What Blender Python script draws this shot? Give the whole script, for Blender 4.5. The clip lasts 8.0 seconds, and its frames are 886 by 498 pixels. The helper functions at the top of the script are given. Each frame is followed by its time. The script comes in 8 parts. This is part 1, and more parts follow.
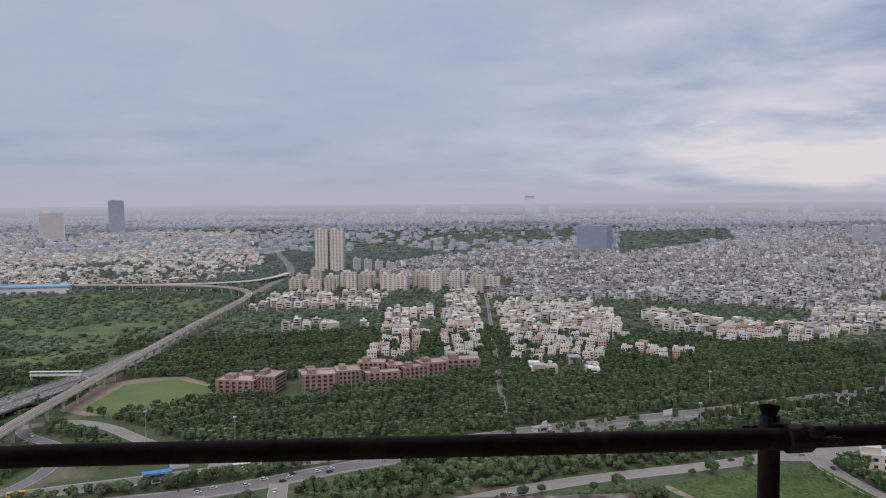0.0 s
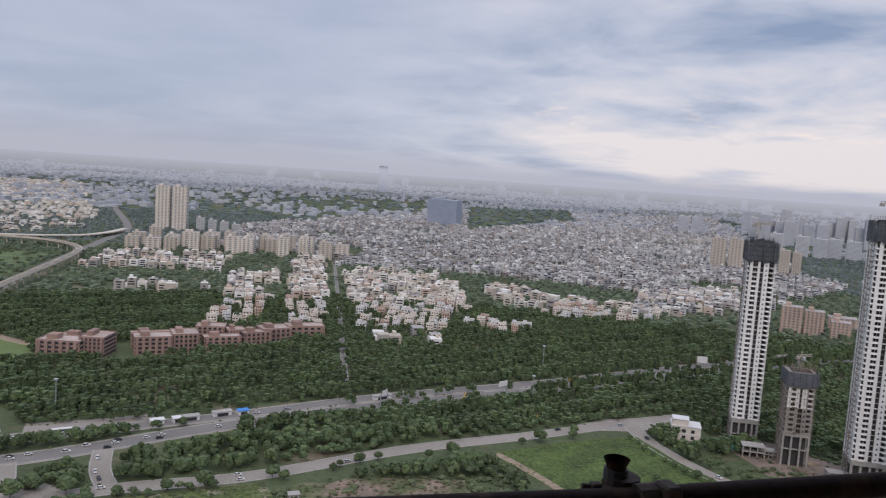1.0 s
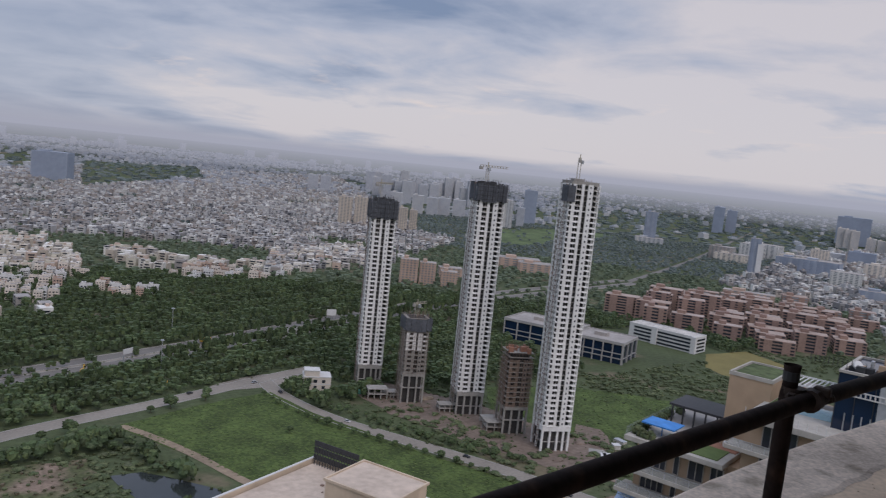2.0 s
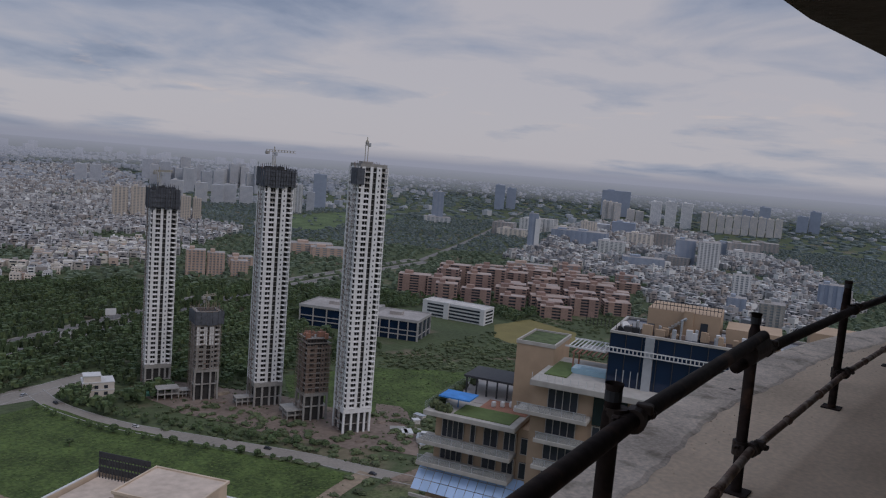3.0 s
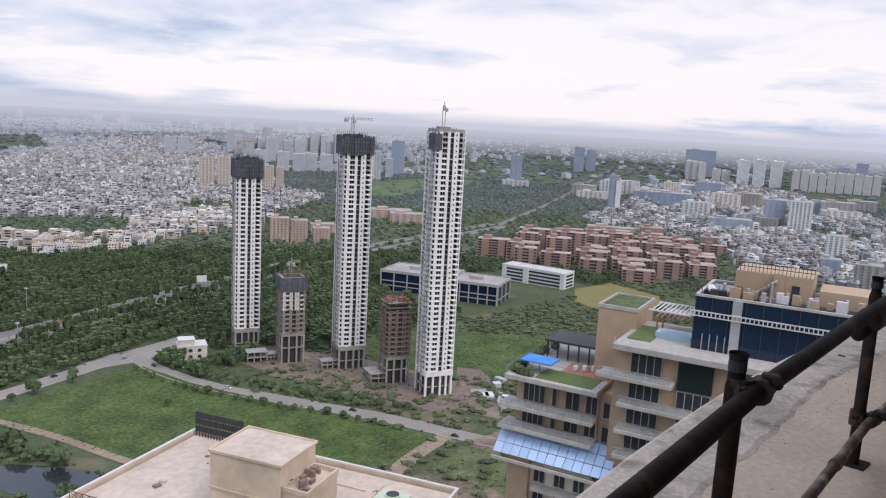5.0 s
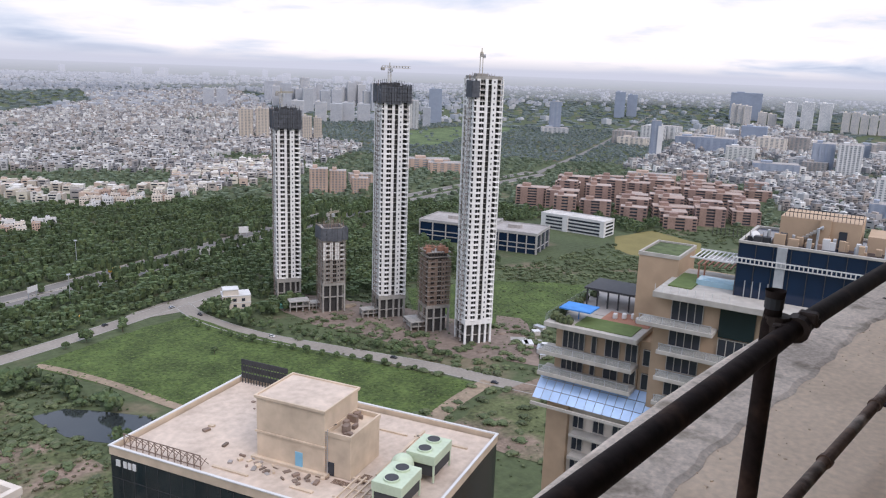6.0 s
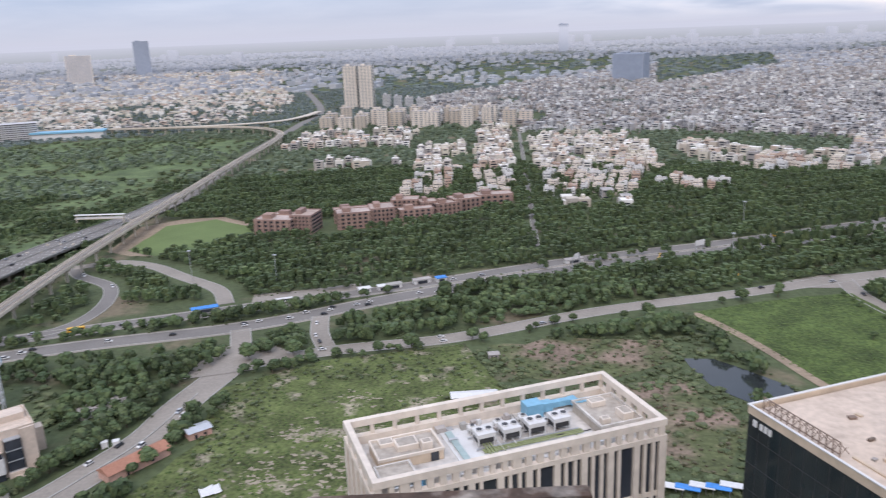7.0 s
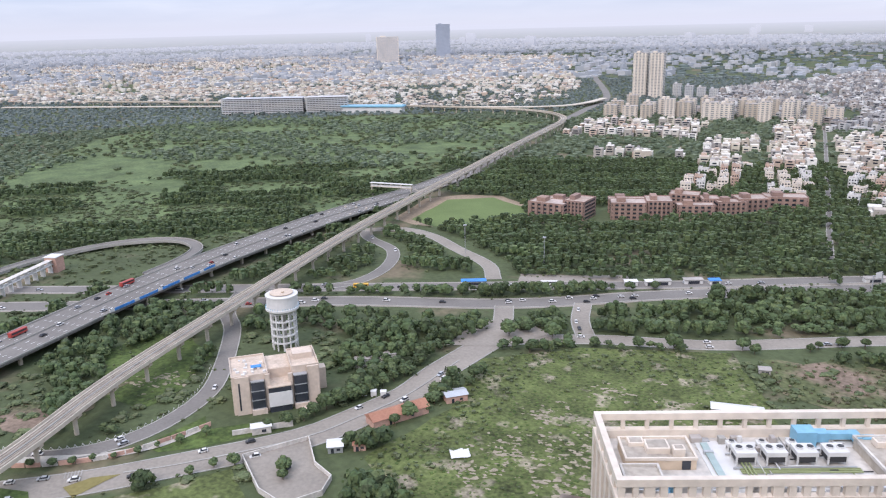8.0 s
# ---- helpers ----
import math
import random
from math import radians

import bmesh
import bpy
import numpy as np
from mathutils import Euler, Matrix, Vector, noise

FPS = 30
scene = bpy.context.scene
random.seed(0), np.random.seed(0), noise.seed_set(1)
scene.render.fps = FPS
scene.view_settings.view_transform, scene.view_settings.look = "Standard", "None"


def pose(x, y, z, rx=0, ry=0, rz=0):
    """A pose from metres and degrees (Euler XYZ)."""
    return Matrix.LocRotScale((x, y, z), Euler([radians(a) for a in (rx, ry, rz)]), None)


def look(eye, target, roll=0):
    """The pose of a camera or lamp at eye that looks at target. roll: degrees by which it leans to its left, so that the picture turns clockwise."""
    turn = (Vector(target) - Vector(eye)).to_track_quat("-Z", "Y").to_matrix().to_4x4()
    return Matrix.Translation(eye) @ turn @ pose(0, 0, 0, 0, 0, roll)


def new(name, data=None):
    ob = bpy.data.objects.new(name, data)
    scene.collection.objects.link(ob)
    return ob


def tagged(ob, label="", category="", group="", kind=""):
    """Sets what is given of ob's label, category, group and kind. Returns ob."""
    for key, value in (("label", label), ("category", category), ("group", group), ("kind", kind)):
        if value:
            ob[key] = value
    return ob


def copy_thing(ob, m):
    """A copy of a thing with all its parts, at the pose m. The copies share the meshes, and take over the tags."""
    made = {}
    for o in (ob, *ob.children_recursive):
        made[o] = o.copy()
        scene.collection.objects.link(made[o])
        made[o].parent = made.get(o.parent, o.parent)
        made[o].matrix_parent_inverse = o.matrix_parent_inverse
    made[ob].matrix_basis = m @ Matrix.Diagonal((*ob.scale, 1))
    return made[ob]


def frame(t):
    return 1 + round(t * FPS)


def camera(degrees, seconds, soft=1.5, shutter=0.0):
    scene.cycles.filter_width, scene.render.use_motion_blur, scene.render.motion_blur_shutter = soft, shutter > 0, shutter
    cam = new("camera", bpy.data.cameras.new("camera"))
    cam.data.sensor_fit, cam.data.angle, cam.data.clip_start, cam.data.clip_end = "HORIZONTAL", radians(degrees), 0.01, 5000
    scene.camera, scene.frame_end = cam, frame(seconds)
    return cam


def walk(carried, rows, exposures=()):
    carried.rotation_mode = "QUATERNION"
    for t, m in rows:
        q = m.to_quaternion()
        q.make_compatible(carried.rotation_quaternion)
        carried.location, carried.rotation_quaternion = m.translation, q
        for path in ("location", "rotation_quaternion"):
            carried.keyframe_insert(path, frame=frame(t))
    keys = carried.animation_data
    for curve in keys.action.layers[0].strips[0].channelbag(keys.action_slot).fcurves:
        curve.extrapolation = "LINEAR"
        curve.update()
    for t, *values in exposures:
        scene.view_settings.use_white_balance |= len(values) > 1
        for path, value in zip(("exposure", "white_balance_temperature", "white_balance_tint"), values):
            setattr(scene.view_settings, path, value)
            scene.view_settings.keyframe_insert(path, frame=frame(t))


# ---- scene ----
H = 165.0          # the eye above the ground
cam = camera(59.45, 8.0, soft=1.15, shutter=0.1)
# seconds, x, y, z, yaw, pitch, roll
PATH = [
    (0, 0, 0, -0.02, 0.16, -3.64, -0.39),
    (0.5, 0.039, 0.289, -0.014, -0.56, -3.77, -0.02),
    (0.8, 0.119, 0.446, -0.012, -6.72, -5.56, 3.40),
    (1, 0.172, 0.55, -0.01, -10.96, -5.57, 3.85),
    (1.2, 0.247, 0.636, -0.008, -14.98, -5.49, 4.08),
    (1.5, 0.36, 0.765, 0, -24.31, -5.39, 5.11),
    (1.8, 0.348, 0.881, 0, -33.84, -6.60, 5.87),
    (2, 0.34, 0.959, 0, -37.98, -6.37, 5.89),
    (2.2, 0.354, 1.019, 0.02, -43.20, -6.08, 5.58),
    (3.3, 0.74, 1.34, 0.07, -53.90, -6.32, 4.64),
    (3.5, 0.76, 1.372, 0.078, -53.98, -6.38, 4.71),
    (4, 0.71, 1.406, 0.068, -53.41, -6.74, 5.22),
    (4.2, 0.7, 1.41, 0.063, -53.03, -7.02, 5.14),
    (5.3, 0.58, 1.352, 0.056, -46.03, -10.14, 2.37),
    (5.5, 0.564, 1.35, 0.053, -45.77, -11.11, 2.37),
    (6, 0.623, 1.346, 0.034, -44.95, -13.05, 2.05),
    (6.2, 0.622, 1.368, 0.028, -40.55, -13.89, 0.92),
    (6.5, 0.62, 1.4, 0.02, -26.50, -14.67, -1.25),
    (6.7, 0.604, 1.42, 0.02, -14.22, -15.18, -1.71),
    (7, 0.58, 1.45, 0.02, 2.87, -15.66, -2.15),
    (7.2, 0.568, 1.47, 0.02, 10.65, -15.85, -2.36),
    (7.5, 0.55, 1.5, 0.02, 16.72, -16.01, -2.59),
    (8, 0.52, 1.52, 0.02, 23.33, -16.07, -1.38),
]
EXPOSURES = [(t, stops, 6600 if t < 1.8 else 6400 if t < 2.5 else 6250 if t < 4.1 else 6480, 19) for t, stops in (
    (0.0, -0.13), (1.0, 0.0), (1.5, -0.26), (2.0, -0.34), (3.3, -0.86), (3.5, -0.82), (4.0, -0.1), (4.2, 0.0), (5.5, 0.46), (6.5, 0.44), (7.0, 0.45), (8.0, 0.72))]
walk(cam, [(t, pose(x, y, H + z, 90 + p, 0, yaw) @ pose(0, 0, 0, 0, 0, roll)) for t, x, y, z, yaw, p, roll in PATH], EXPOSURES)

# ---- sky and sun: a bright overcast evening ----
SUN_EL, SUN_AZ = 44.0, 188.0          # degrees above the horizon; degrees right of the first view


def build_sky():
    world = bpy.data.worlds.new("sky")
    world.use_nodes = True
    scene.world = world
    n, l = world.node_tree.nodes, world.node_tree.links
    n.clear()
    out, bg = n.new("ShaderNodeOutputWorld"), n.new("ShaderNodeBackground")
    l.new(bg.outputs[0], out.inputs[0])
    sky = n.new("ShaderNodeTexSky")
    sky.sky_type, sky.sun_disc = "NISHITA", False
    sky.sun_elevation, sky.sun_rotation = radians(SUN_EL), radians(SUN_AZ)
    dim = n.new("ShaderNodeVectorMath")
    dim.operation = "SCALE"
    dim.inputs["Scale"].default_value = 0.1
    l.new(sky.outputs[0], dim.inputs[0])
    co, sep = n.new("ShaderNodeTexCoord"), n.new("ShaderNodeSeparateXYZ")
    l.new(co.outputs["Generated"], sep.inputs[0])

    def math_node(op, a, b=None, clamp=False):
        m = n.new("ShaderNodeMath")
        m.operation, m.use_clamp = op, clamp
        for i, v in enumerate((a, b)):
            if v is None:
                continue
            if isinstance(v, (int, float)):
                m.inputs[i].default_value = v
            else:
                l.new(v, m.inputs[i])
        return m.outputs[0]

    up = math_node("MAXIMUM", sep.outputs[2], 0.0)
    lift = math_node("ADD", up, 0.13)
    flat = n.new("ShaderNodeCombineXYZ")
    l.new(math_node("DIVIDE", sep.outputs[0], lift), flat.inputs[0])
    l.new(math_node("DIVIDE", sep.outputs[1], lift), flat.inputs[1])

    def clouds(scale, detail, rough, seed):
        t = n.new("ShaderNodeTexNoise")
        t.noise_dimensions = "4D"
        t.inputs["W"].default_value = seed
        t.inputs["Scale"].default_value, t.inputs["Detail"].default_value, t.inputs["Roughness"].default_value = scale, detail, rough
        t.inputs["Distortion"].default_value = 0.4
        l.new(flat.outputs[0], t.inputs["Vector"])
        return t.outputs[0]

    big, small = clouds(0.42, 4, 0.5, 3.1), clouds(1.3, 7, 0.55, 7.7)
    # on the sun's side a pale band under darker cloud; away from it the cloud is darkest low down
    right = n.new("ShaderNodeMapRange")
    right.interpolation_type = "SMOOTHSTEP"
    right.inputs["From Min"].default_value, right.inputs["From Max"].default_value = -0.05, 0.6
    l.new(sep.outputs[0], right.inputs["Value"])
    right = right.outputs[0]
    band = math_node("SUBTRACT", 1.0, math_node("ABSOLUTE", math_node("DIVIDE", math_node("SUBTRACT", up, 0.07), 0.085)), True)
    away = math_node("MULTIPLY", math_node("SUBTRACT", 1.0, right), math_node("SUBTRACT", math_node("MULTIPLY", math_node("MINIMUM", up, 0.3), 0.22), 0.06))
    side = math_node("ADD", math_node("ADD", math_node("MULTIPLY", math_node("MULTIPLY", right, band), 0.17), math_node("MULTIPLY", right, 0.055)), away)
    raw = math_node("ADD", math_node("MULTIPLY", big, 0.5), math_node("MULTIPLY", small, 0.5))
    swing = math_node("ADD", math_node("MULTIPLY", right, 1.6), 0.34)
    mixv = math_node("ADD", math_node("ADD", math_node("MULTIPLY", math_node("SUBTRACT", raw, 0.5), swing), 0.505), side)
    ramp = n.new("ShaderNodeValToRGB")
    l.new(mixv, ramp.inputs[0])
    e = ramp.color_ramp.elements
    e[0].position, e[0].color = 0.36, (0.25, 0.345, 0.49, 1)
    e[1].position, e[1].color = 0.72, (0.78, 0.775, 0.775, 1)
    mid = e.new(0.54)
    mid.color = (0.52, 0.588, 0.685, 1)
    # overcast: the cloud overhead is the brightest
    zen = n.new("ShaderNodeMapRange")
    zen.inputs["From Min"].default_value, zen.inputs["From Max"].default_value = 0.28, 0.75
    zen.inputs["To Min"].default_value, zen.inputs["To Max"].default_value = 1.0, 2.1
    l.new(sep.outputs[2], zen.inputs["Value"])
    over = n.new("ShaderNodeVectorMath")
    over.operation = "SCALE"
    l.new(ramp.outputs[0], over.inputs[0])
    l.new(zen.outputs[0], over.inputs["Scale"])
    # small sunlit clouds low over the horizon
    low = math_node("SUBTRACT", 1.0, math_node("ABSOLUTE", math_node("DIVIDE", math_node("SUBTRACT", up, 0.085), 0.04)), True)
    puff = n.new("ShaderNodeMapRange")
    puff.inputs["From Min"].default_value, puff.inputs["From Max"].default_value = 0.56, 0.68
    l.new(clouds(1.9, 6, 0.55, 11.3), puff.inputs["Value"])
    side2 = n.new("ShaderNodeMapRange")
    side2.inputs["From Min"].default_value, side2.inputs["From Max"].default_value = 0.12, 0.35
    l.new(sep.outputs[0], side2.inputs["Value"])
    warm = n.new("ShaderNodeMix")
    warm.data_type = "RGBA"
    warm.inputs["B"].default_value = (0.97, 0.86, 0.76, 1)
    l.new(math_node("MULTIPLY", math_node("MULTIPLY", low, puff.outputs[0]), math_node("MULTIPLY", side2.outputs[0], 0.8)), warm.inputs["Factor"])
    l.new(over.outputs[0], warm.inputs["A"])
    # thick air near the horizon
    haze = n.new("ShaderNodeMix")
    haze.data_type = "RGBA"
    haze.inputs["B"].default_value = (0.46, 0.50, 0.58, 1)
    l.new(math_node("SUBTRACT", 1.0, math_node("MULTIPLY", up, math_node("ADD", 22.0, math_node("MULTIPLY", right, 40.0)), True), True), haze.inputs["Factor"])
    l.new(warm.outputs["Result"], haze.inputs["A"])
    both = n.new("ShaderNodeMix")
    both.data_type = "RGBA"
    both.inputs["Factor"].default_value = 0.9
    l.new(dim.outputs[0], both.inputs["A"])
    l.new(haze.outputs["Result"], both.inputs["B"])
    l.new(both.outputs["Result"], bg.inputs[0])
    bg.inputs[1].default_value = 1.0


build_sky()
sun = new("sun", bpy.data.lights.new("sun", "SUN"))
sun.data.energy, sun.data.angle, sun.data.color = 1.15, radians(30), (1.0, 0.93, 0.85)
_az, _el = radians(SUN_AZ), radians(SUN_EL)
sun.matrix_world = look((300, 300, 600), (300 - math.sin(_az) * math.cos(_el), 300 - math.cos(_az) * math.cos(_el), 600 - math.sin(_el)))


# ---- materials ----
def mat(name, colour, rough=0.8, vary=0.15, grain=1.0, coarse=0.05, bump=0.0, metal=0.0, island=None, tint=None, second=None, spec=0.3):
    """A surface with variation at two scales (grain, coarse: scales per metre). island: colours that differ from piece to piece; second: (colour, scale, low, high) patches."""
    m = bpy.data.materials.new(name)
    m.use_nodes = True
    n, l = m.node_tree.nodes, m.node_tree.links
    b = n["Principled BSDF"]
    b.inputs["Roughness"].default_value, b.inputs["Metallic"].default_value = rough, metal
    b.inputs["Specular IOR Level"].default_value = spec
    geo = n.new("ShaderNodeNewGeometry")

    def noise_at(scale, detail):
        t = n.new("ShaderNodeTexNoise")
        t.inputs["Scale"].default_value, t.inputs["Detail"].default_value = scale, detail
        l.new(geo.outputs["Position"], t.inputs["Vector"])
        return t.outputs[0]

    def mixed(fac, a, c, blend="MIX"):
        x = n.new("ShaderNodeMix")
        x.data_type, x.blend_type = "RGBA", blend
        for key, v in (("Factor", fac), ("A", a), ("B", c)):
            if isinstance(v, (int, float)):
                x.inputs[key].default_value = v
            elif isinstance(v, tuple):
                x.inputs[key].default_value = (*v[:3], 1)
            else:
                l.new(v, x.inputs[key])
        return x.outputs["Result"]

    base = tuple(colour)
    if island:
        r = n.new("ShaderNodeValToRGB")
        r.color_ramp.interpolation = "CONSTANT"
        e = r.color_ramp.elements
        e[0].color, e[0].position = (*island[0], 1), 0.0
        e[1].color, e[1].position = (*island[1], 1), 1.0 / len(island)
        for i, c in enumerate(island[2:], 2):
            e.new(i / len(island)).color = (*c, 1)
        l.new(geo.outputs["Random Per Island"], r.inputs[0])
        base = r.outputs[0]
    if tint:          # from object to object
        info = n.new("ShaderNodeObjectInfo")
        base = mixed(info.outputs["Random"], base, tint)
    if second:
        c2, scale, low, high = second
        r = n.new("ShaderNodeMapRange")
        r.inputs["From Min"].default_value, r.inputs["From Max"].default_value = low, high
        l.new(noise_at(scale, 5), r.inputs["Value"])
        base = mixed(r.outputs[0], base, c2)
    g, c = noise_at(grain, 6), noise_at(coarse, 4)
    both = n.new("ShaderNodeMath")
    both.operation = "ADD"
    l.new(g, both.inputs[0]), l.new(c, both.inputs[1])
    r = n.new("ShaderNodeMapRange")
    r.inputs["From Min"].default_value, r.inputs["From Max"].default_value = 0.65, 1.35
    r.inputs["To Min"].default_value, r.inputs["To Max"].default_value = 1 - vary, 1 + vary
    l.new(both.outputs[0], r.inputs["Value"])
    sc = n.new("ShaderNodeVectorMath")
    sc.operation = "SCALE"
    if isinstance(base, tuple):
        sc.inputs[0].default_value = base
    else:
        l.new(base, sc.inputs[0])
    l.new(r.outputs[0], sc.inputs["Scale"])
    l.new(sc.outputs[0], b.inputs["Base Color"])
    if bump:
        bp = n.new("ShaderNodeBump")
        bp.inputs["Strength"].default_value = min(1.0, bump)
        bp.inputs["Distance"].default_value = 0.3 / grain
        l.new(g, bp.inputs["Height"])
        l.new(bp.outputs[0], b.inputs["Normal"])
    return m


M = {}
M["ground"] = mat("earth_and_scrub", (0.070, 0.088, 0.040), 0.95, 0.35, 0.25, 0.012, 0.6, second=((0.16, 0.13, 0.085), 0.018, 0.56, 0.68))
M["grass"] = mat("grass", (0.075, 0.107, 0.029), 0.95, 0.7, 0.45, 0.05, 0.8, second=((0.047, 0.071, 0.020), 0.2, 0.45, 0.64))
M["weeds"] = mat("weeds_and_soil", (0.088, 0.108, 0.036), 0.95, 0.75, 0.5, 0.06, 0.8, second=((0.24, 0.21, 0.15), 0.075, 0.56, 0.66))
M["brownscrub"] = mat("dry_brown_weeds", (0.098, 0.112, 0.048), 0.95, 0.55, 0.5, 0.06, 0.7, second=((0.19, 0.14, 0.105), 0.03, 0.45, 0.58))
M["farmeadow"] = mat("rough_green_meadow", (0.105, 0.142, 0.058), 0.95, 0.5, 0.3, 0.02, 0.4, second=((0.074, 0.104, 0.044), 0.05, 0.45, 0.62))
M["turf"] = mat("mown_turf", (0.118, 0.160, 0.056), 0.95, 0.2, 1.0, 0.03, 0.2)
M["drygrass"] = mat("dry_grass", (0.19, 0.16, 0.06), 0.95, 0.2, 0.6, 0.05, 0.3)
M["earth"] = mat("bare_earth", (0.26, 0.20, 0.14), 0.95, 0.3, 0.4, 0.05, 0.5)
M["redearth"] = mat("red_earth", (0.19, 0.145, 0.115), 0.95, 0.35, 0.3, 0.04, 0.5)
M["asphalt"] = mat("asphalt", (0.178, 0.163, 0.147), 0.85, 0.2, 0.8, 0.04, 0.1)
M["dustroad"] = mat("dusty_road", (0.26, 0.23, 0.195), 0.9, 0.2, 0.6, 0.04, 0.2)
M["kerb"] = mat("kerb_concrete", (0.33, 0.315, 0.285), 0.85, 0.2, 1.0, 0.1)
M["paint"] = mat("road_paint", (0.7, 0.7, 0.68), 0.7, 0.2, 1.0, 0.1)
M["viaduct"] = mat("viaduct_concrete", (0.52, 0.46, 0.38), 0.8, 0.16, 0.5, 0.05, 0.1)
M["ballast"] = mat("track_bed", (0.30, 0.265, 0.22), 0.9, 0.25, 1.2, 0.1, 0.3)
M["rail_steel"] = mat("worn_rail", (0.25, 0.18, 0.13), 0.5, 0.2, 2.0, 0.2, metal=0.6)
M["leaf"] = mat("foliage", (0.06, 0.1, 0.025), 0.9, 0.6, 0.9, 0.03, 0.6, island=((0.051, 0.077, 0.035), (0.067, 0.097, 0.042), (0.081, 0.111, 0.046), (0.060, 0.087, 0.042), (0.092, 0.119, 0.049), (0.070, 0.091, 0.046), (0.057, 0.086, 0.035)))
# foliage from about 940 m on: haze put into a paler, greyer green
M["midleaf"] = mat("haze_tinted_mid_woods", (0.06, 0.09, 0.05), 0.9, 0.4, 0.5, 0.02, 0.3, island=((0.098, 0.131, 0.083), (0.114, 0.146, 0.089), (0.129, 0.158, 0.097), (0.106, 0.135, 0.089)))
M["scrubleaf"] = mat("scrub_foliage", (0.08, 0.12, 0.03), 0.9, 0.6, 1.2, 0.03, 0.6, island=((0.074, 0.096, 0.046), (0.091, 0.113, 0.053), (0.108, 0.125, 0.058), (0.091, 0.103, 0.055), (0.079, 0.103, 0.048)))
# foliage beyond 1500 m: more haze painted in, bluer and paler still
M["farleaf"] = mat("haze_tinted_far_woods", (0.06, 0.09, 0.055), 0.9, 0.3, 0.05, 0.006, island=((0.118, 0.150, 0.142), (0.134, 0.164, 0.152), (0.150, 0.176, 0.160)))
M["bark"] = mat("bark", (0.12, 0.09, 0.065), 0.9, 0.2, 3.0, 0.2, 0.3)
M["house"] = mat("painted_houses", (0.6, 0.55, 0.5), 0.85, 0.16, 0.35, 0.03, island=((0.565, 0.520, 0.452), (0.633, 0.599, 0.542), (0.452, 0.395, 0.328), (0.384, 0.350, 0.311), (0.701, 0.678, 0.633), (0.497, 0.384, 0.311), (0.554, 0.508, 0.418), (0.328, 0.305, 0.288)))
M["dense"] = mat("old_city_houses", (0.5, 0.45, 0.42), 0.9, 0.16, 0.3, 0.02, island=((0.373, 0.356, 0.339), (0.463, 0.452, 0.435), (0.305, 0.277, 0.254), (0.520, 0.503, 0.475), (0.237, 0.232, 0.232), (0.407, 0.356, 0.316), (0.678, 0.667, 0.633), (0.192, 0.192, 0.198), (0.350, 0.339, 0.333), (0.282, 0.249, 0.226), (0.429, 0.424, 0.418)))
# low-contrast blue-grey walls: aerial haze painted into the house colours
M["farhouse"] = mat("haze_tinted_far_houses", (0.6, 0.6, 0.6), 0.9, 0.1, 0.1, 0.01, island=((0.37, 0.385, 0.41), (0.42, 0.425, 0.44), (0.35, 0.37, 0.40), (0.45, 0.45, 0.455), (0.34, 0.36, 0.39)))
M["darkwin"] = mat("window_glass_dark", (0.035, 0.04, 0.05), 0.15, 0.3, 0.3, 0.05, spec=0.5)
M["cream"] = mat("cream_render", (0.64, 0.57, 0.49), 0.85, 0.12, 0.4, 0.04)
M["white"] = mat("white_paint", (0.60, 0.59, 0.57), 0.8, 0.1, 0.6, 0.05)
M["concrete"] = mat("raw_concrete", (0.32, 0.30, 0.27), 0.9, 0.25, 0.5, 0.06, 0.2)
M["shaft"] = mat("white_tower_panels", (0.74, 0.72, 0.69), 0.85, 0.12, 0.6, 0.05)
M["netting"] = mat("dark_safety_net", (0.095, 0.10, 0.112), 0.9, 0.4, 0.6, 0.1)
M["scaffold"] = mat("rusty_scaffold", (0.22, 0.16, 0.125), 0.8, 0.3, 1.0, 0.1)
M["crane"] = mat("crane_steel", (0.40, 0.36, 0.28), 0.6, 0.2, 1.0, 0.1)
M["brick"] = mat("red_brick_walls", (0.25, 0.168, 0.142), 0.9, 0.25, 0.6, 0.05, tint=(0.32, 0.215, 0.17))
M["brickroof"] = mat("dusty_pink_roof", (0.40, 0.325, 0.285), 0.9, 0.3, 0.4, 0.05, tint=(0.36, 0.27, 0.22))
M["peachcream"] = mat("beige_render", (0.50, 0.43, 0.35), 0.85, 0.12, 0.4, 0.04)
M["peach"] = mat("peach_render", (0.46, 0.335, 0.265), 0.9, 0.15, 0.5, 0.05)
M["roofgrey"] = mat("flat_roof_screed", (0.34, 0.31, 0.285), 0.9, 0.25, 0.4, 0.04)
M["tan"] = mat("tan_render", (0.42, 0.30, 0.20), 0.85, 0.12, 0.6, 0.07, 0.05)
M["roofA"] = mat("roof_screed_pink_grey", (0.53, 0.43, 0.345), 0.92, 0.22, 0.9, 0.16, 0.2, second=((0.45, 0.36, 0.285), 0.22, 0.52, 0.8))
M["boxA"] = mat("machine_room_render", (0.54, 0.43, 0.32), 0.9, 0.22, 0.5, 0.1, 0.05)
M["glassA"] = mat("dark_green_curtain_glass", (0.012, 0.022, 0.025), 0.12, 0.3, 0.2, 0.05, spec=0.5)
M["blueglass"] = mat("blue_curtain_glass", (0.008, 0.020, 0.048), 0.12, 0.3, 0.15, 0.05, spec=0.5)
M["skyglass"] = mat("pale_blue_glass", (0.34, 0.47, 0.66), 0.15, 0.15, 0.4, 0.1, spec=0.5, tint=(0.42, 0.56, 0.78))
M["stoneB"] = mat("cream_stone_cladding", (0.60, 0.525, 0.445), 0.85, 0.18, 0.6, 0.07)
